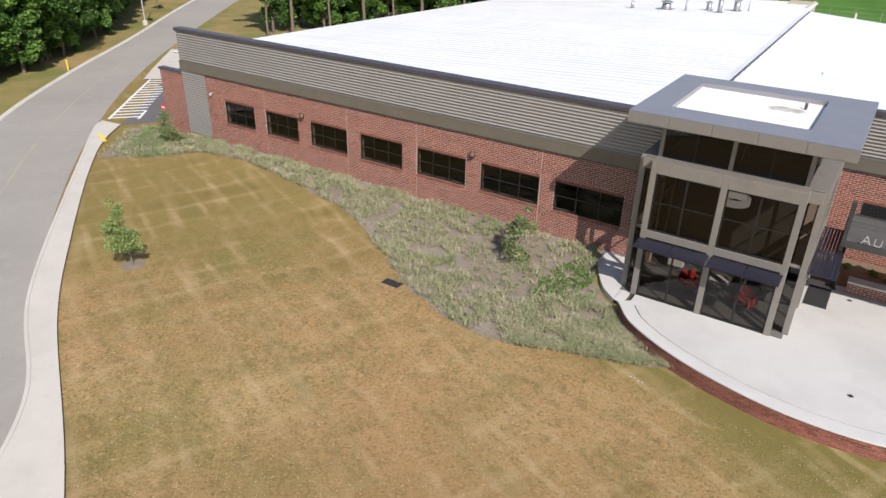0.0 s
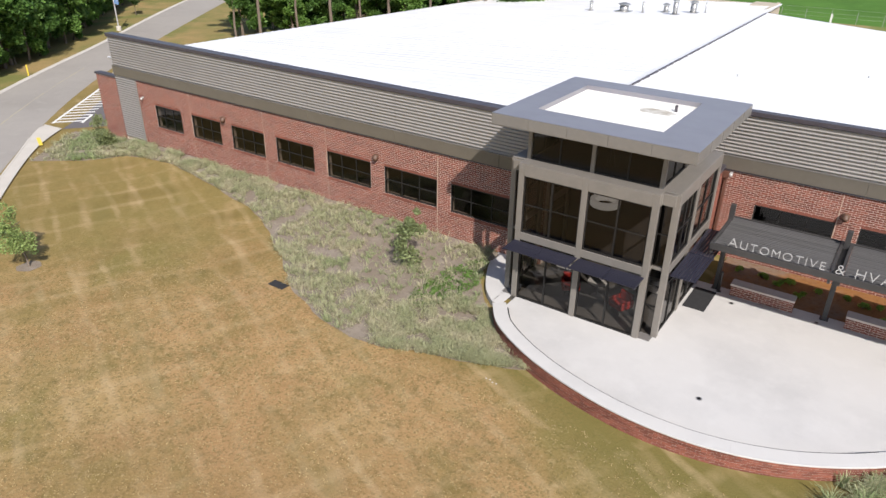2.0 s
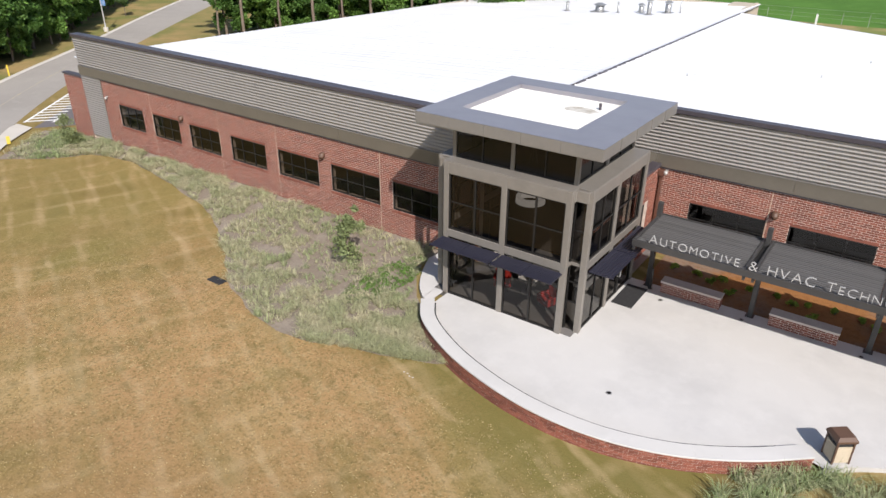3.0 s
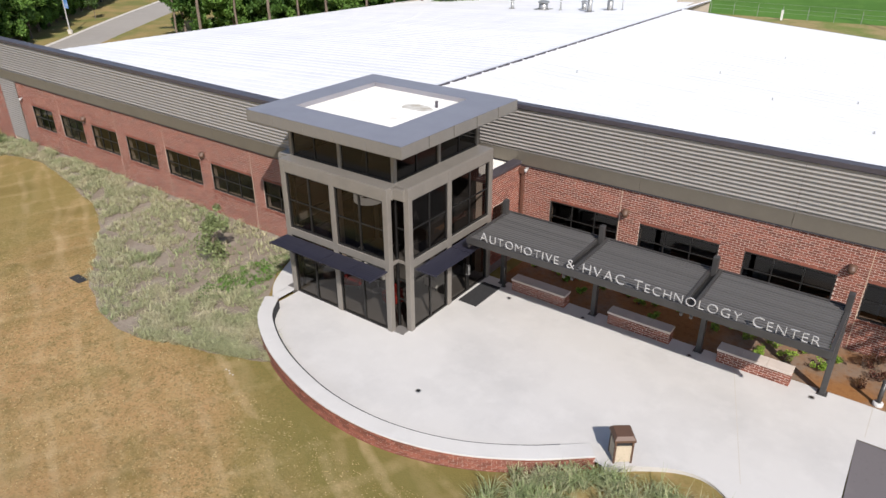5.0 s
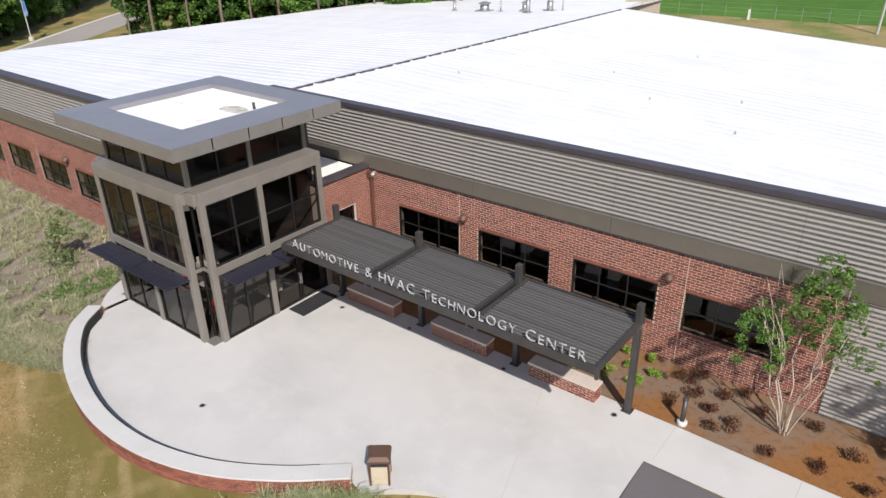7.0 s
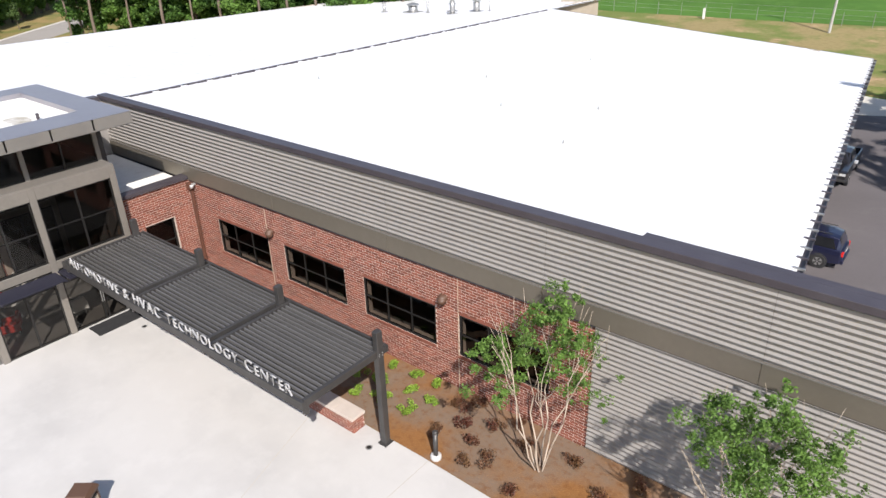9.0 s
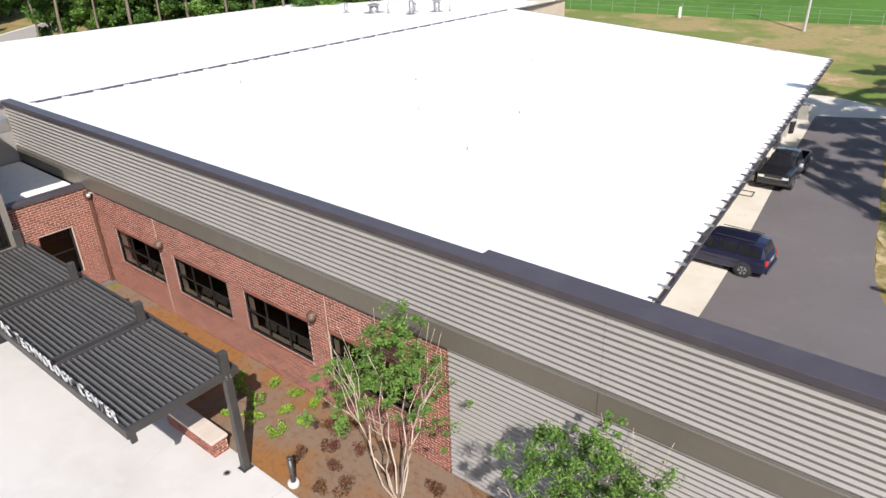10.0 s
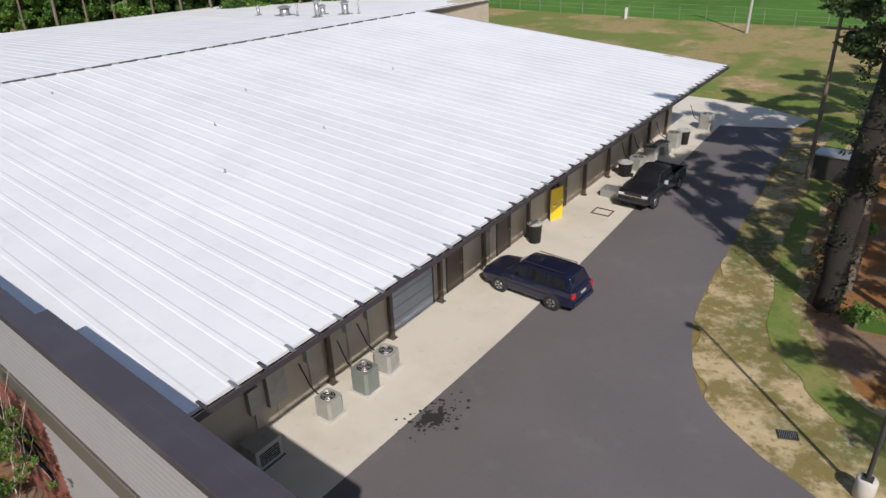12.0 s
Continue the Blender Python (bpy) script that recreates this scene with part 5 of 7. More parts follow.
multi_stem(24.0, 33.3, 5.4, 2.6, 5, "multi-stemmed crape myrtle with a dense bright green crown",
           [(-0.6, 0, 4.2, 0.95, 2200), (0.9, 0.1, 4.3, 0.95, 1900), (0.1, -0.4, 3.6, 1.0, 1800), (0.2, 0.2, 4.9, 0.6, 800), (1.5, 0, 3.9, 0.6, 600)])


def young_tree(x, y, h, seed, label, blobs, mat, lean=0.0, base=0.05, size=0.09, name="young_tree"):
    r = random.Random(seed)
    t = thing(name, label, "tree" if "tree" in name else "shrub", Matrix.Translation((x, y, gz(x, y))))
    bark, crown = Mesh(), Mesh()
    top = limb(bark, (0, 0, 0), (lean, lean * 0.4, h * 0.9), base, 0.012, r, 0.03, 5)
    for k in range(12):
        p = top[2 + k % 3]
        u = r.uniform(0, 6.28)
        limb(bark, p, (p.x + 0.5 * math.cos(u), p.y + 0.5 * math.sin(u), p.z + r.uniform(0.2, 0.6)), 0.014, 0.005, r, 0.08, 3, 4)
    for cx, cy, cz, rx, rz, n in blobs:
        for _ in range(6):
            o = (cx + r.gauss(0, rx * 0.45), cy + r.gauss(0, rx * 0.45), cz + r.gauss(0, rz * 0.45))
            leaves(crown, o, (rx * 0.6, rx * 0.6, rz * 0.5), n // 6, size, r)
    part("trunk", bark, BARK, t, smooth=True)
    part("crown", crown, mat, t)


young_tree(-27.0, 14.65, 2.9, 11, "slim young staked tree with sparse green leaves in the lawn", [(-0.2, -0.1, 1.3, 0.8, 0.55, 1500), (-0.4, -0.2, 1.9, 0.7, 0.5, 1000), (-0.55, 0, 2.7, 0.4, 0.45, 400), (-1.1, 0, 1.4, 0.45, 0.35, 400), (0.5, 0, 1.2, 0.4, 0.35, 300)], LEAFY, -0.3, size=0.055)
structure("tree_ring", loft([(-27.5, 14.3), (-27.0, 14.1), (-26.5, 14.3)], [(-27.5, 15.0), (-27.0, 15.2), (-26.5, 15.0)], 0.02, 12, 3, ragged=0.1), MULCH, "small mulch ring round the young tree")
young_tree(-12.4, 25.5, 2.5, 12, "dense upright evergreen magnolia in the planting bed", [(0, 0, 0.85, 0.75, 0.6, 800), (0, 0, 1.6, 0.62, 0.6, 650), (0.1, 0, 2.2, 0.36, 0.4, 500)], LEAFM, 0.1, 0.06, 0.075)
young_tree(-40.3, 26.8, 2.2, 13, "loose grey-green shrub tree by the corner of the wing", [(0, 0, 0.7, 1.0, 0.5, 1500), (-0.2, 0, 1.4, 0.8, 0.55, 1100), (-0.3, 0, 2.1, 0.4, 0.5, 400)], LEAFO, -0.2, 0.04, 0.06)


def shrub_meshes(mat, size, leaf, n, seed):
    r = random.Random(seed)
    me, st = Mesh(), Mesh()
    for _ in range(6):
        leaves(me, (r.gauss(0, size * 0.4), r.gauss(0, size * 0.4), size * r.uniform(0.5, 1.0)), (size * 0.5, size * 0.5, size * 0.45), n // 6, leaf, r)
    for k in range(6):
        u = r.uniform(0, 6.28)
        limb(st, (0, 0, 0), (size * 0.6 * math.cos(u), size * 0.6 * math.sin(u), size * 0.9), 0.012, 0.004, r, 0.1, 3, 4)
    return me, st


def shrub(name, label, mat, size, leaf, n, places, group, seed):
    first = None
    r = random.Random(seed)
    for k, (x, y) in enumerate(places):
        z = gz(x, y) + 0.045
        m = Matrix.Translation((x, y, z)) @ Matrix.Rotation(r.uniform(0, 6.28), 4, "Z")
        if k % 5 == 0:
            me, st = shrub_meshes(mat, size * r.uniform(0.85, 1.15), leaf, n, seed + k)
            first = thing(name, label, "shrub", m, group)
            part("foliage", me, mat, first)
            part("branching", st, BARK, first)
        else:
            copy_thing(first, m)


shrub("lime_shrub", "small rounded lime-green shrub in pine straw", LIME, 0.25, 0.036, 420,
      [(11.6, 34.5), (12.65, 34.6), (13.55, 34.6), (13.1, 33.8), (14.0, 33.8), (13.6, 33.0), (11.9, 33.6), (12.5, 32.9), (11.0, 33.5), (10.3, 33.9), (9.2, 33.7), (8.1, 33.8), (7.0, 33.7), (5.8, 33.8), (4.6, 33.7), (3.4, 33.8), (2.2, 33.7), (1.1, 33.7), (9.7, 33.3), (6.4, 33.4), (3.0, 33.4), (4.0, 32.8), (7.4, 32.7), (11.6, 32.7)], "lime shrubs", 20)
shrub("burgundy_shrub", "low burgundy-leaved shrub with open twigs", WINE, 0.33, 0.036, 300,
      [(14.9, 34.2), (15.6, 33.5), (17.1, 32.7), (15.4, 34.6), (16.4, 34.0), (16.2, 33.0), (16.9, 34.6), (15.1, 32.7), (16.5, 32.2), (17.6, 33.9), (19.3, 34.2), (20.3, 33.4), (19.6, 32.4), (21.2, 34.3), (21.8, 33.0), (22.6, 34.2), (20.9, 32.2), (22.6, 32.1), (25.6, 34.0), (26.4, 32.8), (18.3, 32.1)], "burgundy shrubs", 40)


def grass_tuft(me, x, y, z, h, n, r):
    for _ in range(n):
        u = r.uniform(0, 6.28)
        d = Vector((math.cos(u), math.sin(u), 0))
        s = Vector((-d.y, d.x, 0)) * r.uniform(0.006, 0.012)
        o = Vector((x, y, z)) + d * r.uniform(0, 0.08)
        k = h * r.uniform(0.6, 1.1)
        w = r.uniform(0.4, 1.25)
        p, q = o + d * k * w * 0.4 + Vector((0, 0, k * 0.65)), o + d * k * w + Vector((0, 0, k * r.uniform(0.35, 0.9)))
        i = len(me.v)
        me.v += [tuple(v) for v in (o - s, o + s, p + s, p - s, q)]
        me.f += [(i, i + 1, i + 2, i + 3), (i + 3, i + 2, i + 4)]


bedA, bedB = curve(BED, 120), curve(WALLSIDE, 120)
pale, green, low = Mesh(), Mesh(), Mesh()
for _ in range(9500):
    i = rnd.randrange(119)
    w, v = rnd.random(), rnd.random()
    a, b = (Vector(bed[i]).lerp(Vector(bed[i + 1]), w) for bed in (bedA, bedB))
    x, y = a.lerp(b, v)
    if math.hypot((x + 12.0) / 3.4, (y - 25.2) / 2.6) < 1 and rnd.random() < 0.85:
        continue
    if y > 28.5 or (y > 24.0 and x > -7.9 - 0.4 * (y - 24.6)) or noise.noise(Vector((x * 0.9, y * 0.9, 1))) < -0.22:
        continue
    gr = noise.noise(Vector((x * 0.3, y * 0.3, 7))) + (0.35 if x < -37 else 0)
    grass_tuft(green if gr > 0.3 else pale, x, y, gz(x, y), rnd.uniform(0.2, 0.5), 11, rnd)
for _ in range(260):  # green ground cover by the plaza
    a = rnd.uniform(0, 6.28)
    q = math.sqrt(rnd.random())
    x, y = -9.5 + 1.0 * q * math.cos(a) + 0.35 * q * math.sin(a), 25.0 + 2.5 * q * math.sin(a)
    if y > 24.4 and x > -7.6 - 0.5 * (y - 24.6):
        continue
    leaves(low, (x, y, gz(x, y) + 0.10), (0.16, 0.16, 0.10), 9, 0.05, rnd)
for k in range(95):  # strappy tufts in the mulch
    a = rnd.uniform(0, 6.28)
    x, y = -12.2 + 3.0 * rnd.random() * math.cos(a), 25.0 + 2.4 * rnd.random() * math.sin(a)
    grass_tuft(green, x, y, gz(x, y), 0.3, 9, rnd)
for k in range(150):  # big tufts at the end of the seat wall
    x, y = rnd.uniform(6.8, 13.6), 0
    y = min(21.6 + 0.62 * (x - 6.8), 23.6) - rnd.random() ** 1.5 * 3.2
    grass_tuft(green if rnd.random() < 0.6 else pale, x, y, gz(x, y), rnd.uniform(0.5, 0.85), 34, rnd)
for ob, lab in ((part("ornamental_grass", pale, BLADE), "dry pale ornamental grass tufts filling the bed"), (part("ornamental_grass", green, BLADEG), "green ornamental grass tufts in the bed"), (part("ground_cover", low, LEAF), "leafy green ground cover in the mulch")):
    tagged(ob, lab, "grass", kind="stuff")

# short lawn blades: thin tan and green tufts that break up the near turf
turf = Mesh()
for _ in range(12000):
    x, y = rnd.uniform(-22, 10), rnd.uniform(5, 19.5)
    i = len(turf.v)
    z = gz(x, y)
    for _ in range(3):
        u = rnd.uniform(0, 6.28)
        h = rnd.uniform(0.015, 0.03)
        o = (x + rnd.uniform(-0.1, 0.1), y + rnd.uniform(-0.1, 0.1))
        turf.quad((o[0], o[1], z), (o[0] + 0.05 * math.cos(u), o[1] + 0.05 * math.sin(u), z), (o[0] + 0.03 * math.cos(u + 1), o[1] + 0.03 * math.sin(u + 1), z + h))
TURFB = leaf_material("turf_blades", (0.30, 0.225, 0.10), (0.40, 0.30, 0.15), 0.3)
tagged(part("turf", turf, TURFB), "short dry turf blades of the lawn", "grass", kind="stuff")
tagged(part("lawn_drain", Mesh().box(-16.5, 20.15, -0.31, -15.6, 20.6, -0.27), RUBBER), "dark rectangular drain grate flush in the lawn", "drain")
st = Mesh()
for k in range(4):
    st.lathe((-4.62 + 0.16 * k, 20.05 - 0.04 * k + 0.05 * (k % 2), -0.315), [(0.06, 0), (0.05, 0.012), (0.02, 0.018)], 8)
tagged(part("pale_stones", st, WALK), "tan flat stones lying in the grass", "stone")


# ---- woods ----
def wood_tree_parts(h, spread, seed, mat, n, leaf=0.2, bare=0.25):
    r = random.Random(seed)
    bark, crown = Mesh(), Mesh()
    top = limb(bark, (0, 0, -0.3), (r.uniform(-0.5, 0.5), r.uniform(-0.5, 0.5), h * 0.9), 0.018 * h, 0.04, r, 0.02, 6)
    for k in range(18):
        z = h * (bare + (0.95 - bare) * (k + r.random()) / 18)
        u = 2.4 * k + r.uniform(-0.4, 0.4)
        w = spread * (0.35 + 0.65 * math.sin(math.pi * min(max((z / h - bare) / (1.05 - bare), 0.02), 1) ** 0.7)) * r.uniform(0.6, 1.1)
        e = (w * 0.75 * math.cos(u), w * 0.75 * math.sin(u), z + 0.08 * h)
        limb(bark, (0, 0, z), e, 0.05, 0.015, r, 0.06, 3, 5)
        for _ in range(3):
            o = (e[0] * r.uniform(0.5, 1.2), e[1] * r.uniform(0.5, 1.2), e[2] + r.gauss(0, 0.05 * h))
            leaves(crown, o, (w * 0.42, w * 0.42, h * 0.06), n // 54, leaf, r)
    return bark, crown


kinds = []
for k, (h, sp, mat, n) in enumerate(((11, 3.4, LEAFW, 9000), (13, 3.8, LEAFW2, 10000), (9, 3.2, LEAFW, 8000), (7, 2.6, LEAFW2, 6500))):
    t = thing("broadleaf_tree", ("tall bright green broadleaf tree at the wood's edge", "tall dark green broadleaf tree in the wood", "middling bright green broadleaf tree", "low dark green broadleaf tree")[k], "tree", group="woodland trees")
    b, c = wood_tree_parts(h, sp, 100 + k, mat, n, bare=0.06)
    part("trunk", b, BARK, t, smooth=True)
    part("crown", c, mat, t)
    kinds.append([t, False])


def plant(k, x, y, s=1.0):
    t, used = kinds[k]
    m = Matrix.Translation((x, y, gz(x, y))) @ Matrix.Rotation(rnd.uniform(0, 6.28), 4, "Z") @ Matrix.Diagonal((s, s, s * rnd.uniform(0.9, 1.15), 1))
    if used:
        o = copy_thing(t, Matrix.Identity(4))
        o.matrix_basis = m
    else:
        t.matrix_basis = m
        kinds[k][1] = True


edge = curve([(-61, 20), (-66.5, 29), (-72, 37), (-79, 46.5), (-88, 55), (-99, 66), (-112, 78)], 30)
for i, (x, y) in enumerate(edge):
    plant(i % 4, x - rnd.uniform(0, 2.0), y + rnd.uniform(-0.8, 0.8), rnd.uniform(0.8, 1.05))
    plant((i + 1) % 3, x - rnd.uniform(4, 8), y + rnd.uniform(1, 4), rnd.uniform(0.95, 1.25))
    if i % 2:
        plant(1, x - rnd.uniform(9, 14), y + rnd.uniform(2, 7), rnd.uniform(1.1, 1.35))
for i in range(28):
    x = -66 + 60 * (i / 45) + rnd.uniform(-1.5, 1.5)
    y = 61 + 0.72 * (x + 66) + rnd.uniform(-1, 5)
    plant(i % 4, x, y, rnd.uniform(0.8, 1.1))
    if i % 2:
        plant((i + 2) % 4, x - 2, y + 7, rnd.uniform(1.0, 1.3))


def pine(x, y, h, r0, seed, label, tufts=True, mat=BARK):
    r = random.Random(seed)
    t = thing("pine_tree", label, "tree", Matrix.Translation((x, y, gz(x, y))), "pines")
    bark, crown = Mesh(), Mesh()
    limb(bark, (0, 0, -0.3), (r.uniform(-0.3, 0.3), r.uniform(-0.3, 0.3), h), r0, r0 * 0.35, r, 0.008, 8, 10)
    for k in range(16 if tufts else 0):
        z = h * (0.5 + 0.48 * (k + r.random()) / 16)
        u = 2.4 * k + r.uniform(-0.4, 0.4)
        w = r.uniform(1.6, 3.4) * (1.15 - 0.6 * (z / h - 0.5))
        e = (w * math.cos(u), w * math.sin(u), z + r.uniform(-0.3, 0.8))
        limb(bark, (0, 0, z), e, 0.05, 0.012, r, 0.06, 3, 5)
        for f in (0.55, 0.8, 1.0):
            leaves(crown, (e[0] * f, e[1] * f, z + (e[2] - z) * f), (0.7, 0.7, 0.42), 130, 0.15, r, 0.2)
    part("trunk", bark, mat, t, smooth=True)
    if tufts:
        part("crown", crown, NEEDLE, t)


for i in range(13):  # bare tall trunks in front of the far wood
    x = -64 + 2.7 * i + rnd.uniform(-0.8, 0.8)
    pine(x, 58.5 + 0.72 * (x + 66) + rnd.uniform(-1, 1.5), rnd.uniform(15, 18), rnd.uniform(0.15, 0.24), 300 + i, "tall bare-stemmed pine at the wood's edge")
PINES = [(30.35, 61.3, 17, 0.28), (34, 67, 18, 0.3), (31, 72.5, 16, 0.25), (37, 62, 18, 0.3), (41, 58, 17, 0.28), (36, 75, 17, 0.27), (29.0, 79, 15, 0.24), (42, 68, 18, 0.3), (46, 55, 17, 0.3), (33.5, 82, 16, 0.25), (40, 80, 17, 0.3), (37.0, 56.2, 16, 0.26), (45, 74, 17, 0.3), (27.9, 74.2, 14, 0.2), (34.5, 90, 15, 0.26), (30.5, 88, 14, 0.22), (43.5, 60.5, 17, 0.3), (43.2, 47.8, 14, 0.25)]
for i, (x, y, h, r0) in enumerate(PINES):
    pine(x, y, h, r0, 400 + i, "tall pine with grey-brown trunk beside the yard")
# near-black leaves: the wood's shade is painted into them as well
VINE = leaf_material("shaded_vine_leaves", (0.035, 0.05, 0.018), (0.02, 0.028, 0.012))
vt = thing("vine_covered_tree", "vine-covered tree trunk shading the verge, its own shade painted in", "tree", Matrix.Translation((30.1, 59.2, gz(30.1, 59.2))))
bark, crown = Mesh(), Mesh()
limb(bark, (0, 0, -0.3), (0.2, 0.3, 12), 0.5, 0.3, rnd, 0.01, 8, 12)
for k in range(60):
    z = 12 * (k + 1) / 61
    u = rnd.uniform(0, 6.28)
    leaves(crown, (0.6 * math.cos(u), 0.6 * math.sin(u), z), (0.3, 0.3, 0.5), 40, 0.07, rnd)
part("trunk", bark, BARK_SHADED, vt, smooth=True)
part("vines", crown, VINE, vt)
shrub("wild_bush", "leafy green bush in the pine straw", LEAF, 0.8, 0.08, 900, [(31.3, 58.6), (34.8, 54.4), (33.6, 55.0), (29.6, 66.5), (31.0, 69.0)], "wild bushes", 70)
for k, (x, y, h) in enumerate(((-91.5, 63.5, 4.0), (-76, 40.5, 3.4), (-98.5, 84, 4.5), (-72, 36.5, 3.0))):
    young_tree(x, y, h, 60 + k, "small round street tree on the roadside grass", [(0, 0, h * 0.55, h * 0.24, h * 0.2, 700), (0, 0, h * 0.8, h * 0.18, h * 0.16, 500)], LEAFD, 0, 0.06, 0.14)

# ---- vehicles ----
def car_paint(name, c):
    m = material(name, c, 0.28, 0.3, spots=((tuple(v * 1.3 for v in c), 1.5, 0.45, 0.7, 0.5),))
    m.node_tree.nodes["Principled BSDF"].inputs["Coat Weight"].default_value = 0.8
    return m


CARGLASS = material("car_glass", (0.012, 0.013, 0.016), 0.06, 0.0, spots=(((0.02, 0.022, 0.026), 2.0, 0.5, 0.7, 0.5),), spec=0.8)
TAIL = material("red_tail_lamp", (0.5, 0.02, 0.02), 0.2)
LAMPG = material("clear_head_lamp", (0.75, 0.77, 0.8), 0.15, 0.4)
ALLOY = material("alloy_wheel", (0.5, 0.5, 0.5), 0.3, 0.8)
TRIM = material("black_trim", (0.025, 0.025, 0.026), 0.6, spots=(((0.04, 0.04, 0.04), 3.0, 0.5, 0.7, 0.5),))


def ring_loft(stations):
    """Hull from rings; each station: x, then (half width, z) from the sill up to the top's middle."""
    me = Mesh()
    n = 0
    for x, half in stations:
        ring = [(x, -w, z) for w, z in half] + [(x, w, z) for w, z in reversed(half)]
        n = len(ring)
        me.v += ring
    for i in range(len(stations) - 1):
        for j in range(n):
            a, b = i * n + j, i * n + (j + 1) % n
            me.f.append((a, a + n, b + n, b))
    me.f += [tuple(range(n)), tuple(reversed(range((len(stations) - 1) * n, len(stations) * n)))]
    return me


def wheels(car, base, track, r):
    for x in (-base / 2, base / 2):
        for s in (-1, 1):
            y = s * track / 2
            w = part("wheel", Mesh().tube((x, y - 0.115, r), (x, y + 0.115, r), r, n=24), RUBBER, car, "black tyre", smooth=False, bevel=0.03)
            part("rim", Mesh().tube((x, y + s * 0.10, r), (x, y + s * 0.125, r), r * 0.62, r * 0.58, n=20), ALLOY, w, "alloy rim")
            for k in range(5):
                u = 1.2566 * k
                d = Vector((math.cos(u), 0, math.sin(u)))
                e = Vector((-d.z, 0, d.x)) * 0.03
                c = Vector((x, y + s * 0.132, r))
                part("spoke", Mesh().quad(c - e + d * 0.04, c + e + d * 0.04, c + e * 1.5 + d * r * 0.56, c - e * 1.5 + d * r * 0.56), TRIM, w)


def suv(m):
    paint = car_paint("navy_car_paint", (0.012, 0.014, 0.04))
    c = thing("parked_suv", "dark navy sport utility vehicle parked across the apron", "car", m)
    L = 2.34
    lower = [(-L, [(0.62, 0.42), (0.80, 0.48), (0.82, 0.62), (0.78, 0.78), (0.5, 0.84)]), (-L + 0.25, [(0.75, 0.26), (0.90, 0.36), (0.91, 0.70), (0.86, 0.90), (0.55, 0.96)]),
             (-1.15, [(0.76, 0.24), (0.92, 0.34), (0.93, 0.80), (0.88, 1.02), (0.6, 1.07)]), (-0.9, [(0.76, 0.24), (0.92, 0.34), (0.935, 0.82), (0.88, 1.06), (0.6, 1.08)]),
             (1.6, [(0.76, 0.24), (0.92, 0.34), (0.935, 0.84), (0.88, 1.08), (0.6, 1.09)]), (L - 0.12, [(0.75, 0.32), (0.90, 0.40), (0.91, 0.80), (0.86, 1.05), (0.6, 1.08)]), (L, [(0.68, 0.42), (0.82, 0.46), (0.83, 0.75), (0.78, 0.98), (0.5, 1.04)])]
    part("body", ring_loft(lower), paint, c, "navy painted body", bevel=0.03)
    cab = [(-1.2, [(0.80, 1.0), (0.72, 1.05), (0.3, 1.06)]), (-0.42, [(0.84, 1.02), (0.66, 1.60), (0.3, 1.66)]), (0.4, [(0.85, 1.04), (0.68, 1.66), (0.3, 1.71)]), (1.6, [(0.85, 1.05), (0.67, 1.66), (0.3, 1.70)]), (2.02, [(0.82, 1.05), (0.63, 1.58), (0.3, 1.63)]), (2.2, [(0.80, 1.04), (0.70, 1.2), (0.3, 1.22)])]
    part("cabin", ring_loft(cab), paint, c, "navy painted roof", bevel=0.02)
    for s in (-1, 1):
        for xa, xb, xc, xd in ((-0.86, 0.02, 0.0, -0.36), (0.10, 0.92, 0.92, 0.10), (1.0, 1.98, 1.78, 1.0)):
            q = [(xa, s * 0.835, 1.10), (xb, s * 0.835, 1.10), (xc, s * 0.715, 1.56), (xd, s * 0.715, 1.56)]
            me = Mesh().quad(*[(x, y + s * 0.012, z) for x, y, z in q])
            part("side_window", me, CARGLASS, c)
        part("mirror", Mesh().box(-0.62, min(s * 0.90, s * 1.08), 1.02, -0.46, max(s * 0.90, s * 1.08), 1.18), paint, c, bevel=0.03)
        part("side_strip", Mesh().box(-1.3, min(s * 0.93, s * 0.95), 0.62, 1.3, max(s * 0.93, s * 0.95), 0.68), paint, c)
        part("roof_rail", Mesh().tube((-0.2, s * 0.6, 1.74), (1.7, s * 0.6, 1.74), 0.018, n=6), TRIM, c)
        part("tail_lamp", Mesh().box(L - 0.1, min(s * 0.66, s * 0.87), 0.78, L + 0.012, max(s * 0.66, s * 0.87), 1.02), TAIL, c, bevel=0.02)
        part("head_lamp", Mesh().box(-L - 0.01, min(s * 0.5, s * 0.8), 0.68, -L + 0.2, max(s * 0.5, s * 0.8), 0.82), LAMPG, c, bevel=0.02)
    part("windscreen", Mesh().quad((-1.13, -0.66, 1.09), (-0.47, -0.58, 1.595), (-0.47, 0.58, 1.595), (-1.13, 0.66, 1.09)), CARGLASS, c)
    part("rear_window", Mesh().quad((2.205, -0.62, 1.17), (2.05, -0.56, 1.56), (2.05, 0.56, 1.56), (2.205, 0.62, 1.17)), CARGLASS, c)
    part("bumper", Mesh().box(L - 0.06, -0.85, 0.38, L + 0.07, 0.85, 0.58), paint, c, bevel=0.03)
    part("number_plate", Mesh().box(L + 0.0, -0.2, 0.80, L + 0.015, 0.2, 0.92), LETTER, c)
    part("grille", Mesh().box(-L - 0.015, -0.45, 0.60, -L + 0.02, 0.45, 0.76), TRIM, c)
    for x in (-1.35, 1.35):
        for s in (-1, 1):
            part("wheel_arch", Mesh().tube((x, s * 0.80, 0.36), (x, s * 0.945, 0.36), 0.41, n=22), TRIM, c)
    wheels(c, 2.70, 1.72, 0.35)


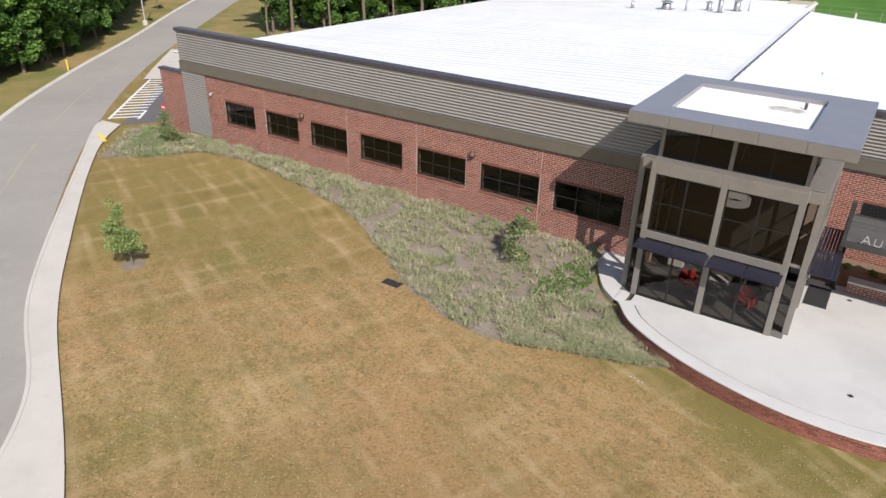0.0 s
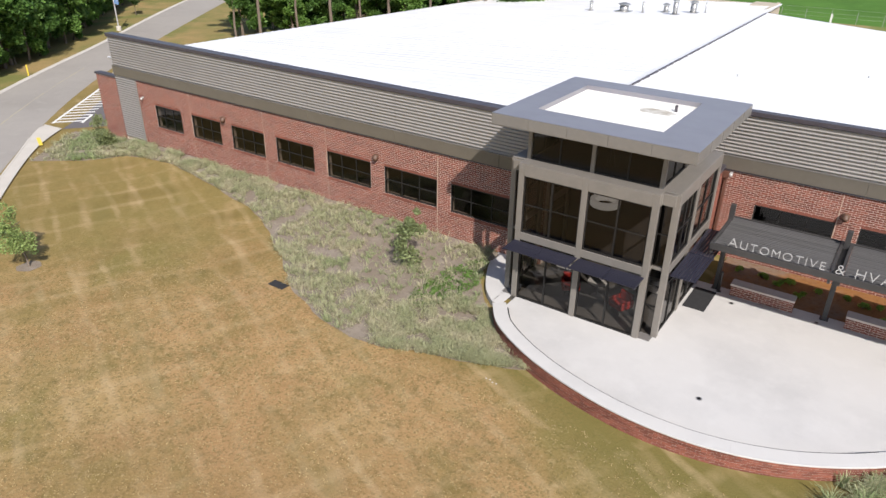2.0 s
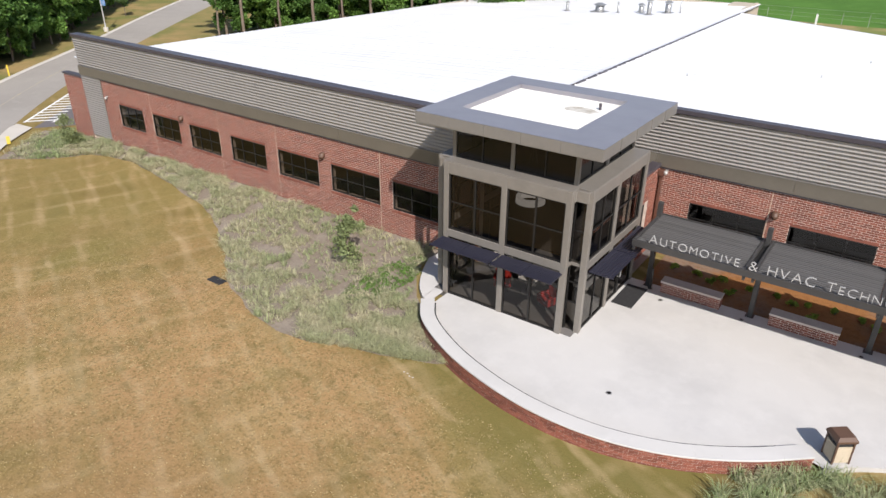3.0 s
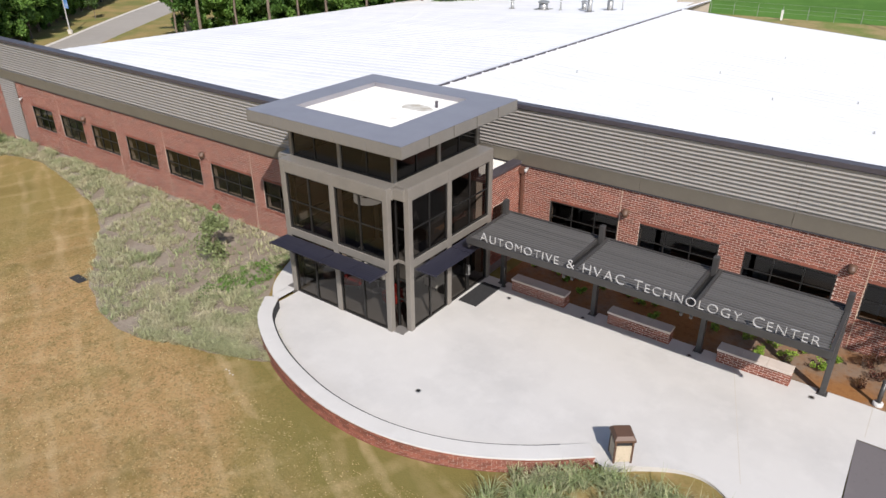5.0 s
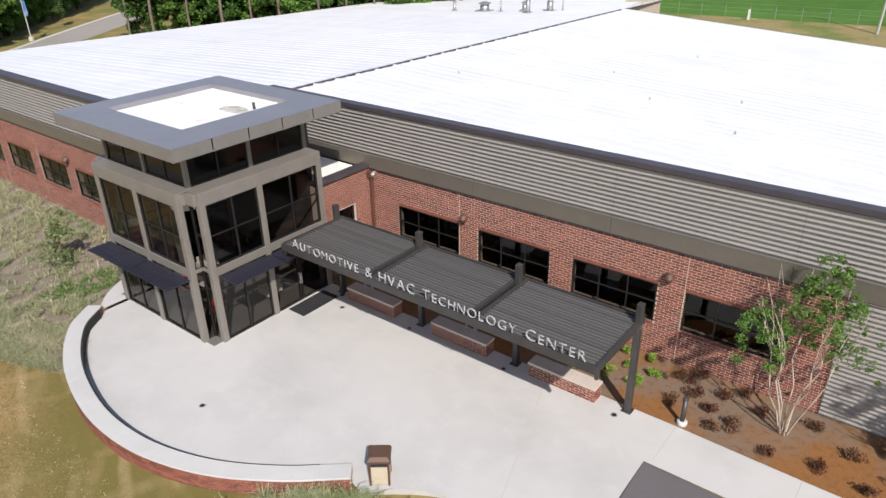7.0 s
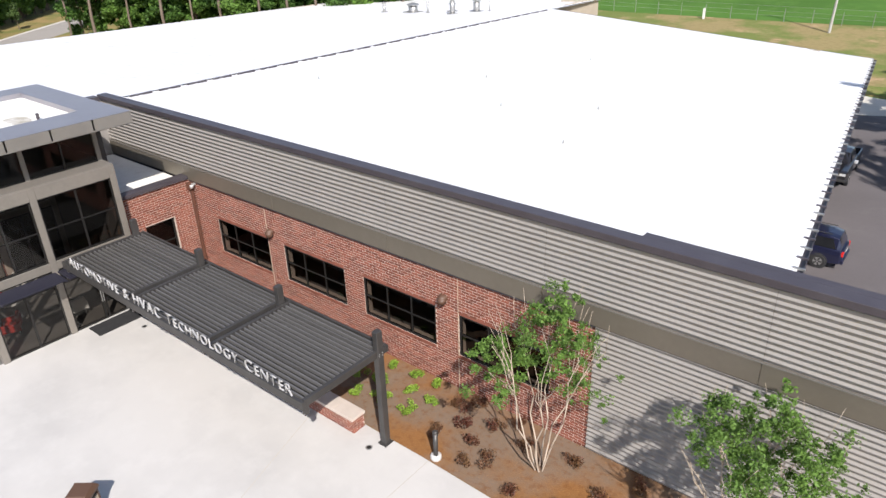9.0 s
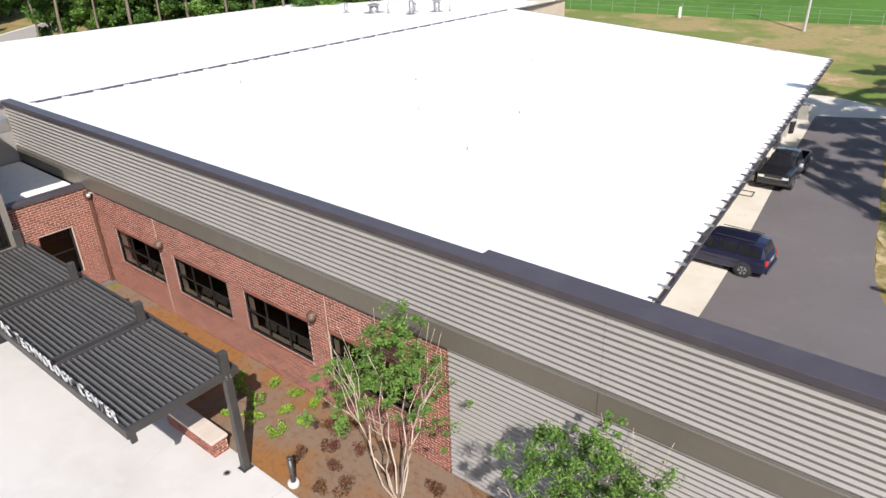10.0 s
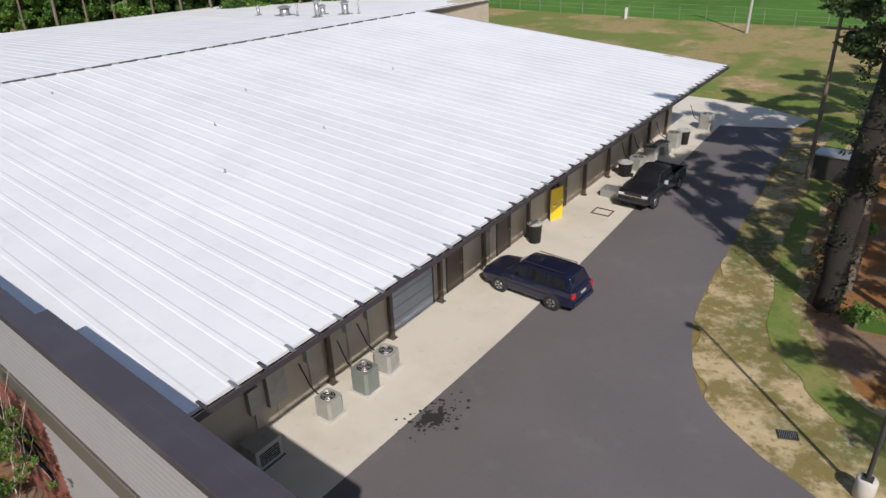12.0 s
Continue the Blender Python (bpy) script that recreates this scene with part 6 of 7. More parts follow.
suv(Matrix.Translation((20.3, 53.3, YZ + 0.012)) @ Matrix.Rotation(radians(0.8), 4, "Z") @ Matrix.Diagonal((0.95, 0.93, 0.95, 1)))


def pickup(m):
    paint = car_paint("black_truck_paint", (0.018, 0.018, 0.022))
    c = thing("parked_pickup", "black pickup truck parked by the apron in tree shade", "car", m)
    L = 2.85
    lower = [(-L, [(0.7, 0.5), (0.88, 0.55), (0.9, 0.85), (0.85, 1.02), (0.5, 1.06)]), (-L + 0.25, [(0.8, 0.36), (0.97, 0.45), (0.98, 0.9), (0.92, 1.08), (0.6, 1.12)]), (-1.2, [(0.8, 0.34), (0.98, 0.45), (0.99, 0.95), (0.93, 1.12), (0.6, 1.16)]),
             (0.95, [(0.8, 0.34), (0.98, 0.45), (0.99, 0.95), (0.94, 1.14), (0.6, 1.16)])]
    part("body", ring_loft(lower), paint, c, "black painted body", bevel=0.03)
    bed = Mesh().box(0.97, -0.98, 0.45, L, -0.90, 1.16).box(0.97, 0.90, 0.45, L, 0.98, 1.16).box(L - 0.07, -0.9, 0.5, L, 0.9, 1.14).box(0.97, -0.9, 0.45, 1.04, 0.9, 1.16).box(1.04, -0.9, 0.45, L - 0.07, 0.9, 0.62)
    part("cargo_bed", bed, paint, c, "open cargo bed")
    cab = [(-1.25, [(0.84, 1.08), (0.76, 1.12), (0.3, 1.14)]), (-0.55, [(0.86, 1.10), (0.68, 1.68), (0.3, 1.74)]), (0.3, [(0.87, 1.12), (0.70, 1.74), (0.3, 1.78)]), (0.85, [(0.86, 1.12), (0.69, 1.70), (0.3, 1.75)]), (0.95, [(0.84, 1.10), (0.72, 1.5), (0.3, 1.55)])]
    part("cabin", ring_loft(cab), paint, c, bevel=0.02)
    part("windscreen", Mesh().quad((-1.18, -0.70, 1.16), (-0.60, -0.61, 1.675), (-0.60, 0.61, 1.675), (-1.18, 0.70, 1.16)), CARGLASS, c)
    for s in (-1, 1):
        for xa, xb, xc, xd in ((-0.9, -0.05, -0.05, -0.45), (0.02, 0.78, 0.72, 0.02)):
            part("side_window", Mesh().quad(*[(x, s * w, z) for x, w, z in ((xa, 0.865, 1.18), (xb, 0.868, 1.18), (xc, 0.745, 1.64), (xd, 0.74, 1.64))]), CARGLASS, c)
        part("head_lamp", Mesh().box(-L - 0.012, min(s * 0.52, s * 0.88), 0.82, -L + 0.15, max(s * 0.52, s * 0.88), 0.98), LAMPG, c, bevel=0.02)
        part("mirror", Mesh().box(-0.75, min(s * 0.98, s * 1.18), 1.1, -0.6, max(s * 0.98, s * 1.18), 1.32), LAMPG if s < 0 else paint, c, bevel=0.03)
        for x in (-1.75, 1.85):
            part("wheel_arch", Mesh().tube((x, s * 0.84, 0.4), (x, s * 1.0, 0.4), 0.46, n=22), TRIM, c)
    part("grille", Mesh().box(-L - 0.02, -0.5, 0.70, -L + 0.05, 0.5, 0.98), TRIM, c)
    part("grille_bar", Mesh().box(-L - 0.035, -0.52, 0.82, -L + 0.0, 0.52, 0.87), STEEL, c)
    part("bumper", Mesh().box(-L - 0.09, -0.92, 0.46, -L + 0.08, 0.92, 0.62), TRIM, c, "black bumper", bevel=0.03)
    wheels(c, 3.60, 1.78, 0.39)


pickup(Matrix.Translation((19.55, 65.95, YZ + 0.012)) @ Matrix.Rotation(radians(90 + 2), 4, "Z") @ Matrix.Diagonal((0.9, 0.92, 0.95, 1)))


# ---- yard fittings ----
def yard(x, y, z=0.0):
    """Place given by the distance out from the yard wall and along it."""
    return YAW @ Matrix.Translation((x, y - 41.5, z))


COL = material("brown_steel_column", (0.10, 0.075, 0.06), 0.6, 0.2, spots=(((0.07, 0.05, 0.04), 3.0, 0.5, 0.7, 0.6),))
for k, y in enumerate((44.1, 47.4, 50.6, 53.9, 57.9, 61.0, 64.2, 67.4, 70.6, 73.8, 77.0)):
    s = thing("eave_post", "brown steel post with brackets under the eave", "post", yard(0.22, y, YZ), "eave posts")
    part("shaft", Mesh().box(-0.08, -0.08, 0.012, 0.08, 0.08, 4.78 + 0.038 * (77 - y)), COL, s)
    part("foot_plate", Mesh().box(-0.16, -0.14, 0.012, 0.16, 0.14, 0.04), COL, s)
    if k % 2:
        part("bracket", Mesh().tube((0.08, 0, 3.2 + 0.038 * (77 - y)), (1.9, 0, 4.72 + 0.038 * (77 - y)), 0.06, n=4), COL, s)


def condenser(x, y, h, w, mat=ACM):
    a = thing("condenser_unit", "grey air-conditioning condenser with round fan grille on top", "air conditioner", yard(x, y, YZ + 0.012) @ Matrix.Rotation(radians(rnd.uniform(-8, 8)), 4, "Z"), "condensers")
    part("base", Mesh().box(-w / 2 - 0.05, -w / 2 - 0.05, 0, w / 2 + 0.05, w / 2 + 0.05, 0.06), CONC, a)
    me = Mesh()
    c = w * 0.12
    o = w / 2
    pts = [(-o + c, -o), (o - c, -o), (o, -o + c), (o, o - c), (o - c, o), (-o + c, o), (-o, o - c), (-o, -o + c)]
    me.v = [(px, py, z) for z in (0.06, h) for px, py in pts]
    me.f = [(i, (i + 1) % 8, 8 + (i + 1) % 8, 8 + i) for i in range(8)] + [tuple(range(8, 16))]
    part("cabinet", me, mat, a)
    for k in range(9):
        z = 0.14 + k * (h - 0.25) / 9
        part("louvre", Mesh().box(-o + c, -o - 0.012, z, o - c, -o, z + 0.03).box(o, -o + c, z, o + 0.012, o - c, z + 0.03), mat, a)
    part("fan_well", Mesh().lathe((0, 0, h + 0.001), [(o * 0.72, 0), (o * 0.70, 0.006)], 20), RUBBER, a)
    for k in range(4):
        u = 1.5708 * k + 0.4
        d, e = Vector((math.cos(u), math.sin(u), 0)) * o * 0.6, Vector((-math.sin(u), math.cos(u), 0)) * o * 0.14
        z = Vector((0, 0, h + 0.012))
        part("fan_blade", Mesh().quad(z + e * 0.5, z + d + e, z + d - e, z - e * 0.5), STEEL, a)
    for rr in (0.3, 0.55, 0.78):
        ring = Mesh()
        n = 20
        for k in range(n):
            u, v = 6.2832 * k / n, 6.2832 * (k + 1) / n
            ring.tube((o * rr * math.cos(u), o * rr * math.sin(u), h + 0.03), (o * rr * math.cos(v), o * rr * math.sin(v), h + 0.03), 0.008, n=4, caps=False)
        part("grille_ring", ring, STEEL, a)
    part("hose", Mesh().tube((-o, 0.1, 0.4), (-o - 0.5, 0.1, 0.7), 0.025, n=6).tube((-o - 0.5, 0.1, 0.7), (-1.25 if x > 1.2 else -x + 0.02, 0.1, 1.5), 0.025, n=6), RUBBER, a)


condenser(1.32, 42.85, 0.74, 0.68)
condenser(1.45, 44.5, 0.92, 0.74, material("condenser_green_grey", (0.22, 0.24, 0.21), 0.55, 0.2, spots=(((0.16, 0.18, 0.16), 3.0, 0.5, 0.7, 0.6),)))
condenser(1.30, 45.8, 0.78, 0.72)
for x, y, h in ((1.2, 69.5, 0.8), (1.3, 71.5, 0.9), (1.5, 73.0, 0.8), (1.6, 74.6, 1.0), (2.2, 79.5, 1.1)):
    condenser(x, y, h, 0.85)
STEELD = material("blue_grey_door", (0.30, 0.33, 0.38), 0.5, 0.2, spots=(((0.25, 0.27, 0.31), 1.5, 0.45, 0.7, 0.5),))
BROWND = material("brown_steel_door", (0.12, 0.085, 0.065), 0.55, spots=(((0.09, 0.065, 0.05), 2.0, 0.45, 0.7, 0.5),))


def yard_door(name, y, w, h, mat, label, slats=0):
    d = thing(name, label, "door", yard(0.0, y, YZ), kind="structure")
    part("door_frame", Mesh().box(0.004, -w / 2 - 0.06, 0.015, 0.06, -w / 2, h + 0.06).box(0.004, w / 2, 0.015, 0.06, w / 2 + 0.06, h + 0.06).box(0.004, -w / 2, h, 0.06, w / 2, h + 0.06), CHAR, d)
    if slats:
        for k in range(slats):
            part("door_slat", Mesh().box(0.004, -w / 2, 0.02 + h * k / slats, 0.03 + 0.012 * (k % 2), w / 2, 0.015 + h * (k + 1) / slats), mat, d)
    else:
        part("door_leaf", Mesh().box(0.004, -w / 2, 0.02, 0.035, w / 2, h), mat, d)
        part("door_handle", Mesh().box(0.035, w / 2 - 0.14, 1.0, 0.09, w / 2 - 0.08, 1.12), STEEL, d)


yard_door("door_1", 49.0, 2.6, 3.0, STEELD, "blue-grey roll-up door under the eave", 12)
yard_door("door_2", 51.9, 1.1, 2.2, BROWND, "brown steel door under the eave")
yard_door("door_3", 55.9, 1.1, 2.2, BROWND, "brown steel door under the eave")
yard_door("door_4", 61.5, 1.6, 2.25, BROWND, "dark doorway under the eave")
yl = thing("yellow_door_leaf", "bright yellow steel door standing open against the wall", "door", yard(0.3, 60.1, YZ) @ Matrix.Rotation(radians(-16), 4, "Z") @ Matrix.Diagonal((1, 1, 0.9, 1)))
part("leaf", Mesh().box(-0.02, -0.05, 0.02, 0.02, 0.85, 1.95), material("yellow_enamel", (0.80, 0.55, 0.02), 0.5, spots=(((0.62, 0.42, 0.03), 2.0, 0.5, 0.7, 0.4),)), yl)
part("hinge", Mesh().tube((0.02, -0.05, 0.012), (0.02, -0.05, 1.95), 0.02, n=8), STEEL, yl)
part("push_bar", Mesh().box(0.02, 0.2, 0.95, 0.07, 0.75, 1.01), STEEL, yl)


def tub(x, y, mat, label, r=0.36, h=0.95):
    t = thing("waste_bin", label, "bin", yard(x, y, YZ + 0.012))
    part("drum", Mesh().lathe((0, 0, 0), [(r * 0.82, 0), (r, h), (r * 1.05, h + 0.02), (r * 0.9, h + 0.02), (r * 0.86, h - 0.1)], 18), mat, t, smooth=True)
    part("liner", Mesh().lathe((0, 0, h - 0.12), [(r * 0.85, 0), (r * 1.07, 0.15), (r * 0.7, 0.22), (r * 0.3, 0.16)], 14), LETTER, t, "pale crumpled bin liner")


tub(0.75, 57.6, RUBBER, "black round waste bin with pale liner")
tub(0.95, 68.2, RUBBER, "black round waste bin under the eave", 0.42, 0.8)
tub(1.9, 75.6, RUBBER, "black round waste bin by the condensers", 0.42, 0.9)
for y, z0, h, w in ((40.9, 0.9, 0.9, 0.45), (41.8, 0.7, 1.5, 0.75), (43.3, 1.4, 0.6, 0.3), (45.2, 1.5, 0.55, 0.3), (46.3, 1.5, 0.5, 0.28), (54.6, 1.6, 0.4, 0.25)):
    b = thing("electrical_box", "grey electrical box with conduit on the block wall", "box", yard(0.004, y, YZ), "electrical boxes")
    part("case", Mesh().box(0, -w / 2, z0, 0.2, w / 2, z0 + h), ACM, b, bevel=0.01)
    part("conduit", Mesh().tube((0.06, 0, 0.02), (0.06, 0, z0), 0.025, n=6), STEEL, b)
    part("conduit", Mesh().tube((0.06, 0, z0 + h), (0.06, 0, 4.7), 0.02, n=6), STEEL, b)
gen = thing("generator_cabinet", "dark metal equipment cabinet in the shade of the wall", "cabinet", yard(1.1, 40.2, YZ + 0.012) @ Matrix.Diagonal((0.66, 0.62, 0.72, 1)))
part("case", Mesh().box(-0.55, -0.8, 0.05, 0.55, 0.8, 1.1), ACM, gen, bevel=0.02)
for k in range(6):
    part("vent_slat", Mesh().box(0.55, -0.6, 0.25 + 0.11 * k, 0.57, 0.6, 0.31 + 0.11 * k), BLACKM, gen)
part("skid", Mesh().box(-0.6, -0.85, 0, 0.6, 0.85, 0.05), CHAR, gen)
pal = thing("pallet_frame", "flat steel frame lying on the apron", "frame", yard(2.1, 62.5, YZ + 0.012))
for a in ((-0.5, -0.4, 0.5, -0.35), (-0.5, 0.35, 0.5, 0.4), (-0.5, -0.35, -0.45, 0.35), (0.45, -0.35, 0.5, 0.35)):
    part("rail", Mesh().box(a[0], a[1], 0, a[2], a[3], 0.05), COL, pal)
crate = thing("metal_crate", "low galvanised metal crate by the wall", "crate", yard(1.6, 64.9, YZ + 0.012))
part("tub", Mesh().box(-0.55, -0.4, 0.02, 0.55, 0.4, 0.06).box(-0.55, -0.4, 0.06, -0.5, 0.4, 0.45).box(0.5, -0.4, 0.06, 0.55, 0.4, 0.45).box(-0.5, -0.4, 0.06, 0.5, -0.35, 0.45).box(-0.5, 0.35, 0.06, 0.5, 0.4, 0.45), STEEL, crate)
# stains of oil on the asphalt, as thin patches
oil = Mesh()
r = random.Random(5)
for k in range(170):
    u, q = r.uniform(0, 6.28), abs(r.gauss(0, 1))
    cx, cy = 22.1 + 0.45 * q * math.cos(u), 44.6 + 0.75 * q * math.sin(u)
    s = r.uniform(0.02, 0.09) * (1.6 if q < 0.6 else 0.8)
    oil.quad(*[(cx + s * math.cos(a + u) * r.uniform(0.7, 1.3), cy + s * math.sin(a + u) * r.uniform(0.7, 1.3), YZ + 0.004 + 0.0001 * k) for a in (0, 1.05, 2.1, 3.14, 4.2, 5.2)])
tagged(part("oil_stains", oil, material("oil_stain", (0.03, 0.027, 0.026), 0.6)), "dark oil spatter on the asphalt", "stain", kind="stuff")

# lamp post with concrete footing, drain grate, utility box and pole
lp = thing("yard_lamp", "dark lamp pole on a round white concrete footing", "lamp post", Matrix.Translation((33.5, 49.4, gz(33.5, 49.4))) @ Matrix.Diagonal((0.75, 0.75, 0.85, 1)))
part("footing", Mesh().lathe((0, 0, -0.2), [(0.36, 0), (0.36, 0.95), (0.32, 1.0)], 20), WALK, lp, smooth=True)
part("pole", Mesh().tube((0, 0, 0.8), (0, 0, 9.0), 0.09, 0.07, n=12), CHAR, lp)
part("flange", Mesh().box(-0.18, -0.18, 0.8, 0.18, 0.18, 0.84), CHAR, lp)
part("head", Mesh().box(-0.9, -0.18, 8.9, -0.1, 0.18, 9.05), CHAR, lp)
gr = thing("drain_grate", "iron drain grate set in the sandy verge", "drain", Matrix.Translation((31.2, 50.65, gz(31.2, 50.65) + 0.045)) @ Matrix.Rotation(radians(25), 4, "Z") @ Matrix.Diagonal((0.65, 0.65, 1, 1)))
part("rim", Mesh().box(-0.45, -0.3, 0, 0.45, -0.26, 0.03).box(-0.45, 0.26, 0, 0.45, 0.3, 0.03).box(-0.45, -0.26, 0, -0.41, 0.26, 0.03).box(0.41, -0.26, 0, 0.45, 0.26, 0.03), CHAR, gr)
part("pit", Mesh().quad((-0.42, -0.27, 0.004), (0.42, -0.27, 0.004), (0.42, 0.27, 0.004), (-0.42, 0.27, 0.004)), RUBBER, gr)
for k in range(10):
    part("grate_bar", Mesh().box(-0.38 + 0.08 * k, -0.26, 0.006, -0.355 + 0.08 * k, 0.26, 0.028), STEEL, gr)
ub = thing("utility_cabinet", "dark green utility cabinet with pale lid among the pines", "cabinet", Matrix.Translation((26.6, 74.2, gz(26.6, 74.2) + 0.02)))
part("case", Mesh().box(-0.9, -0.7, 0, 0.9, 0.7, 1.4), CHAR, ub, bevel=0.02)
part("lid", Mesh().box(-0.95, -0.75, 1.4, 0.95, 0.75, 1.5), STEEL, ub, bevel=0.02)
up = thing("utility_pole", "dark wooden utility pole by the yard", "pole", Matrix.Translation((25.6, 73.3, gz(25.6, 73.3))))
part("shaft", Mesh().tube((0, 0, -0.2), (0, 0, 9), 0.13, 0.09, n=10), BARK, up)
part("crossarm", Mesh().box(-0.9, -0.05, 8.3, 0.9, 0.05, 8.42), BARK, up)
gb = thing("green_bench_wall", "low dark green timber edging under the pines", "edging", Matrix.Translation((33.6, 58.6, gz(33.6, 58.6))) @ Matrix.Rotation(radians(10), 4, "Z"))
part("board", Mesh().box(-2.2, -0.04, 0, 2.2, 0.04, 0.55), LEAFW2, gb)
part("post", Mesh().box(-2.3, -0.06, 0, -2.2, 0.06, 0.65), BARK, gb)

# ---- far fence, poles, roof fittings ----
WIRE = material("fence_wire", (0.34, 0.34, 0.32), 0.5, 0.5)
fence = thing("wire_fence", "wire fence on thin steel posts along the field", "fence")
fy = lambda x: 114.3 + 0.02 * (x + 6)
for k in range(40):
    x = -80 + 3.2 * k
    part("fence_post", Mesh().tube((x, fy(x), gz(x, fy(x)) - 0.1), (x, fy(x), gz(x, fy(x)) + 1.6), 0.035, n=6), WIRE, fence)
for z in (0.4, 0.9, 1.5):
    part("wire", Mesh().tube((-80, fy(-80), gz(-80, fy(-80)) + z), (45, fy(45), gz(45, fy(45)) + z), 0.012, n=4), WIRE, fence)
mk = thing("white_marker", "small white marker post by the field fence", "marker", Matrix.Translation((-6.2, 113.2, gz(-6.2, 113.2))))
part("post", Mesh().box(-0.12, -0.12, 0, 0.12, 0.12, 1.3), PAINTW, mk)
tp = thing("telephone_pole", "pale weathered telephone pole beyond the building", "pole", Matrix.Translation((9.2, 110.6, gz(9.2, 110.6))))
part("shaft", Mesh().tube((0, 0, -0.2), (0.3, 0, 11), 0.16, 0.1, n=10), LETTER, tp)
part("crossarm", Mesh().box(-1.0, -0.06, 9.8, 1.4, 0.06, 9.95), BARK, tp)


def roof_z(x, y):
    r, e = ridge(y), (eave_r(y) if x > ridge(y)[0] else eave_l(y))
    return r[2] + (e[2] - r[2]) * (x - r[0]) / (e[0] - r[0])


for x, y, h, w in ((-15.5, 72.7, 1.3, 0.45), (-14.4, 75.0, 1.0, 0.6), (-20.9, 73.3, 0.7, 0.9), (-13.4, 75.7, 1.1, 0.12), (-18.9, 73.2, 0.9, 0.18), (-24.3, 72.8, 0.8, 0.3), (-17.0, 74.6, 0.7, 0.5)):
    v = thing("roof_vent", "galvanised exhaust vent with cap on the white roof", "vent", Matrix.Translation((x, y, roof_z(x, y))), "roof vents")
    part("flue", Mesh().lathe((0, 0, -0.1), [(w / 2, 0), (w / 2, h)], 12), STEEL, v, smooth=True)
    part("flashing", Mesh().box(-w * 0.8, -w * 0.8, -0.1, w * 0.8, w * 0.8, 0.08), STEEL, v)
    part("rain_cap", Mesh().lathe((0, 0, h), [(w * 0.7, 0), (w * 0.7, 0.06), (w * 0.2, 0.2)], 12), STEEL, v)
for x, y in ((3.2, 52.0), (7.3, 47.5), (-3.0, 45.0), (11.0, 50.5), (12.5, 44.5), (5.0, 61.0)):
    v = thing("roof_pipe", "small vent pipe boot on the white roof", "vent", Matrix.Translation((x, y, roof_z(x, y))), "roof pipes")
    part("boot", Mesh().lathe((0, 0, -0.05), [(0.11, 0), (0.06, 0.07)], 12), STEEL, v)
    part("pipe", Mesh().lathe((0, 0, 0.0), [(0.035, 0), (0.035, 0.14)], 10), STEEL, v)
part("gable_block", Mesh().box(-11.4, 85.5, 5.2, -9.0, 88.4, 5.85), BLOCKW, roof, "tan raised gable at the roof's end")

# ---- road markings, street lamp, signs ----
marks = Mesh()
a0, a1 = Vector((-48.7, 27.6, 0)), Vector((-57.0, 37.3, 0))
d = (a1 - a0).normalized()
n = Vector((d.y, -d.x, 0))
lines = []
for s in (0.0, 2.2):
    p, q = a0 + n * s, a1 + n * s
    lines.append((p, q, 0.10))
for k in range(15):
    p = a0 + d * (0.3 + 0.85 * k)
    lines.append((p + n * 0.05, p + n * 2.15 + d * 0.3, 0.14))
for i, (p, q, w) in enumerate(lines):
    e = (q - p).normalized()
    e = Vector((-e.y, e.x, 0)) * w
    ob = Mesh().quad(*[(v.x, v.y, gz(v.x, v.y) + 0.026) for v in (p - e, q - e, q + e, p + e)])
    structure("crossing_stripe_%d" % (i + 1), ob, PAINTW, "worn white stripe of the pedestrian crossing", category="road marking")
structure("side_drive", loft([(-46.7, 27.3), (-50, 31.5), (-56.8, 38.8)], [(-43.5, 31.5), (-46.5, 34.5), (-52.0, 41.0)], 0.016, 20, 6), ASPH, "grey asphalt side drive mouth")
structure("side_walk", loft([(-57.2, 36.7), (-60.5, 40.2), (-66.5, 46.8)], [(-55.6, 38.2), (-58.6, 41.8), (-64.8, 48.2)], 0.1, 20, 3), WALK, "pale concrete sidewalk beyond the drive")
structure("tactile_strip", loft([(-45.9, 24.9), (-45.7, 25.08)], [(-43.95, 24.1), (-43.8, 24.3)], 0.118, 6, 3), PAINTY, "yellow tactile strip at the kerb ramp")
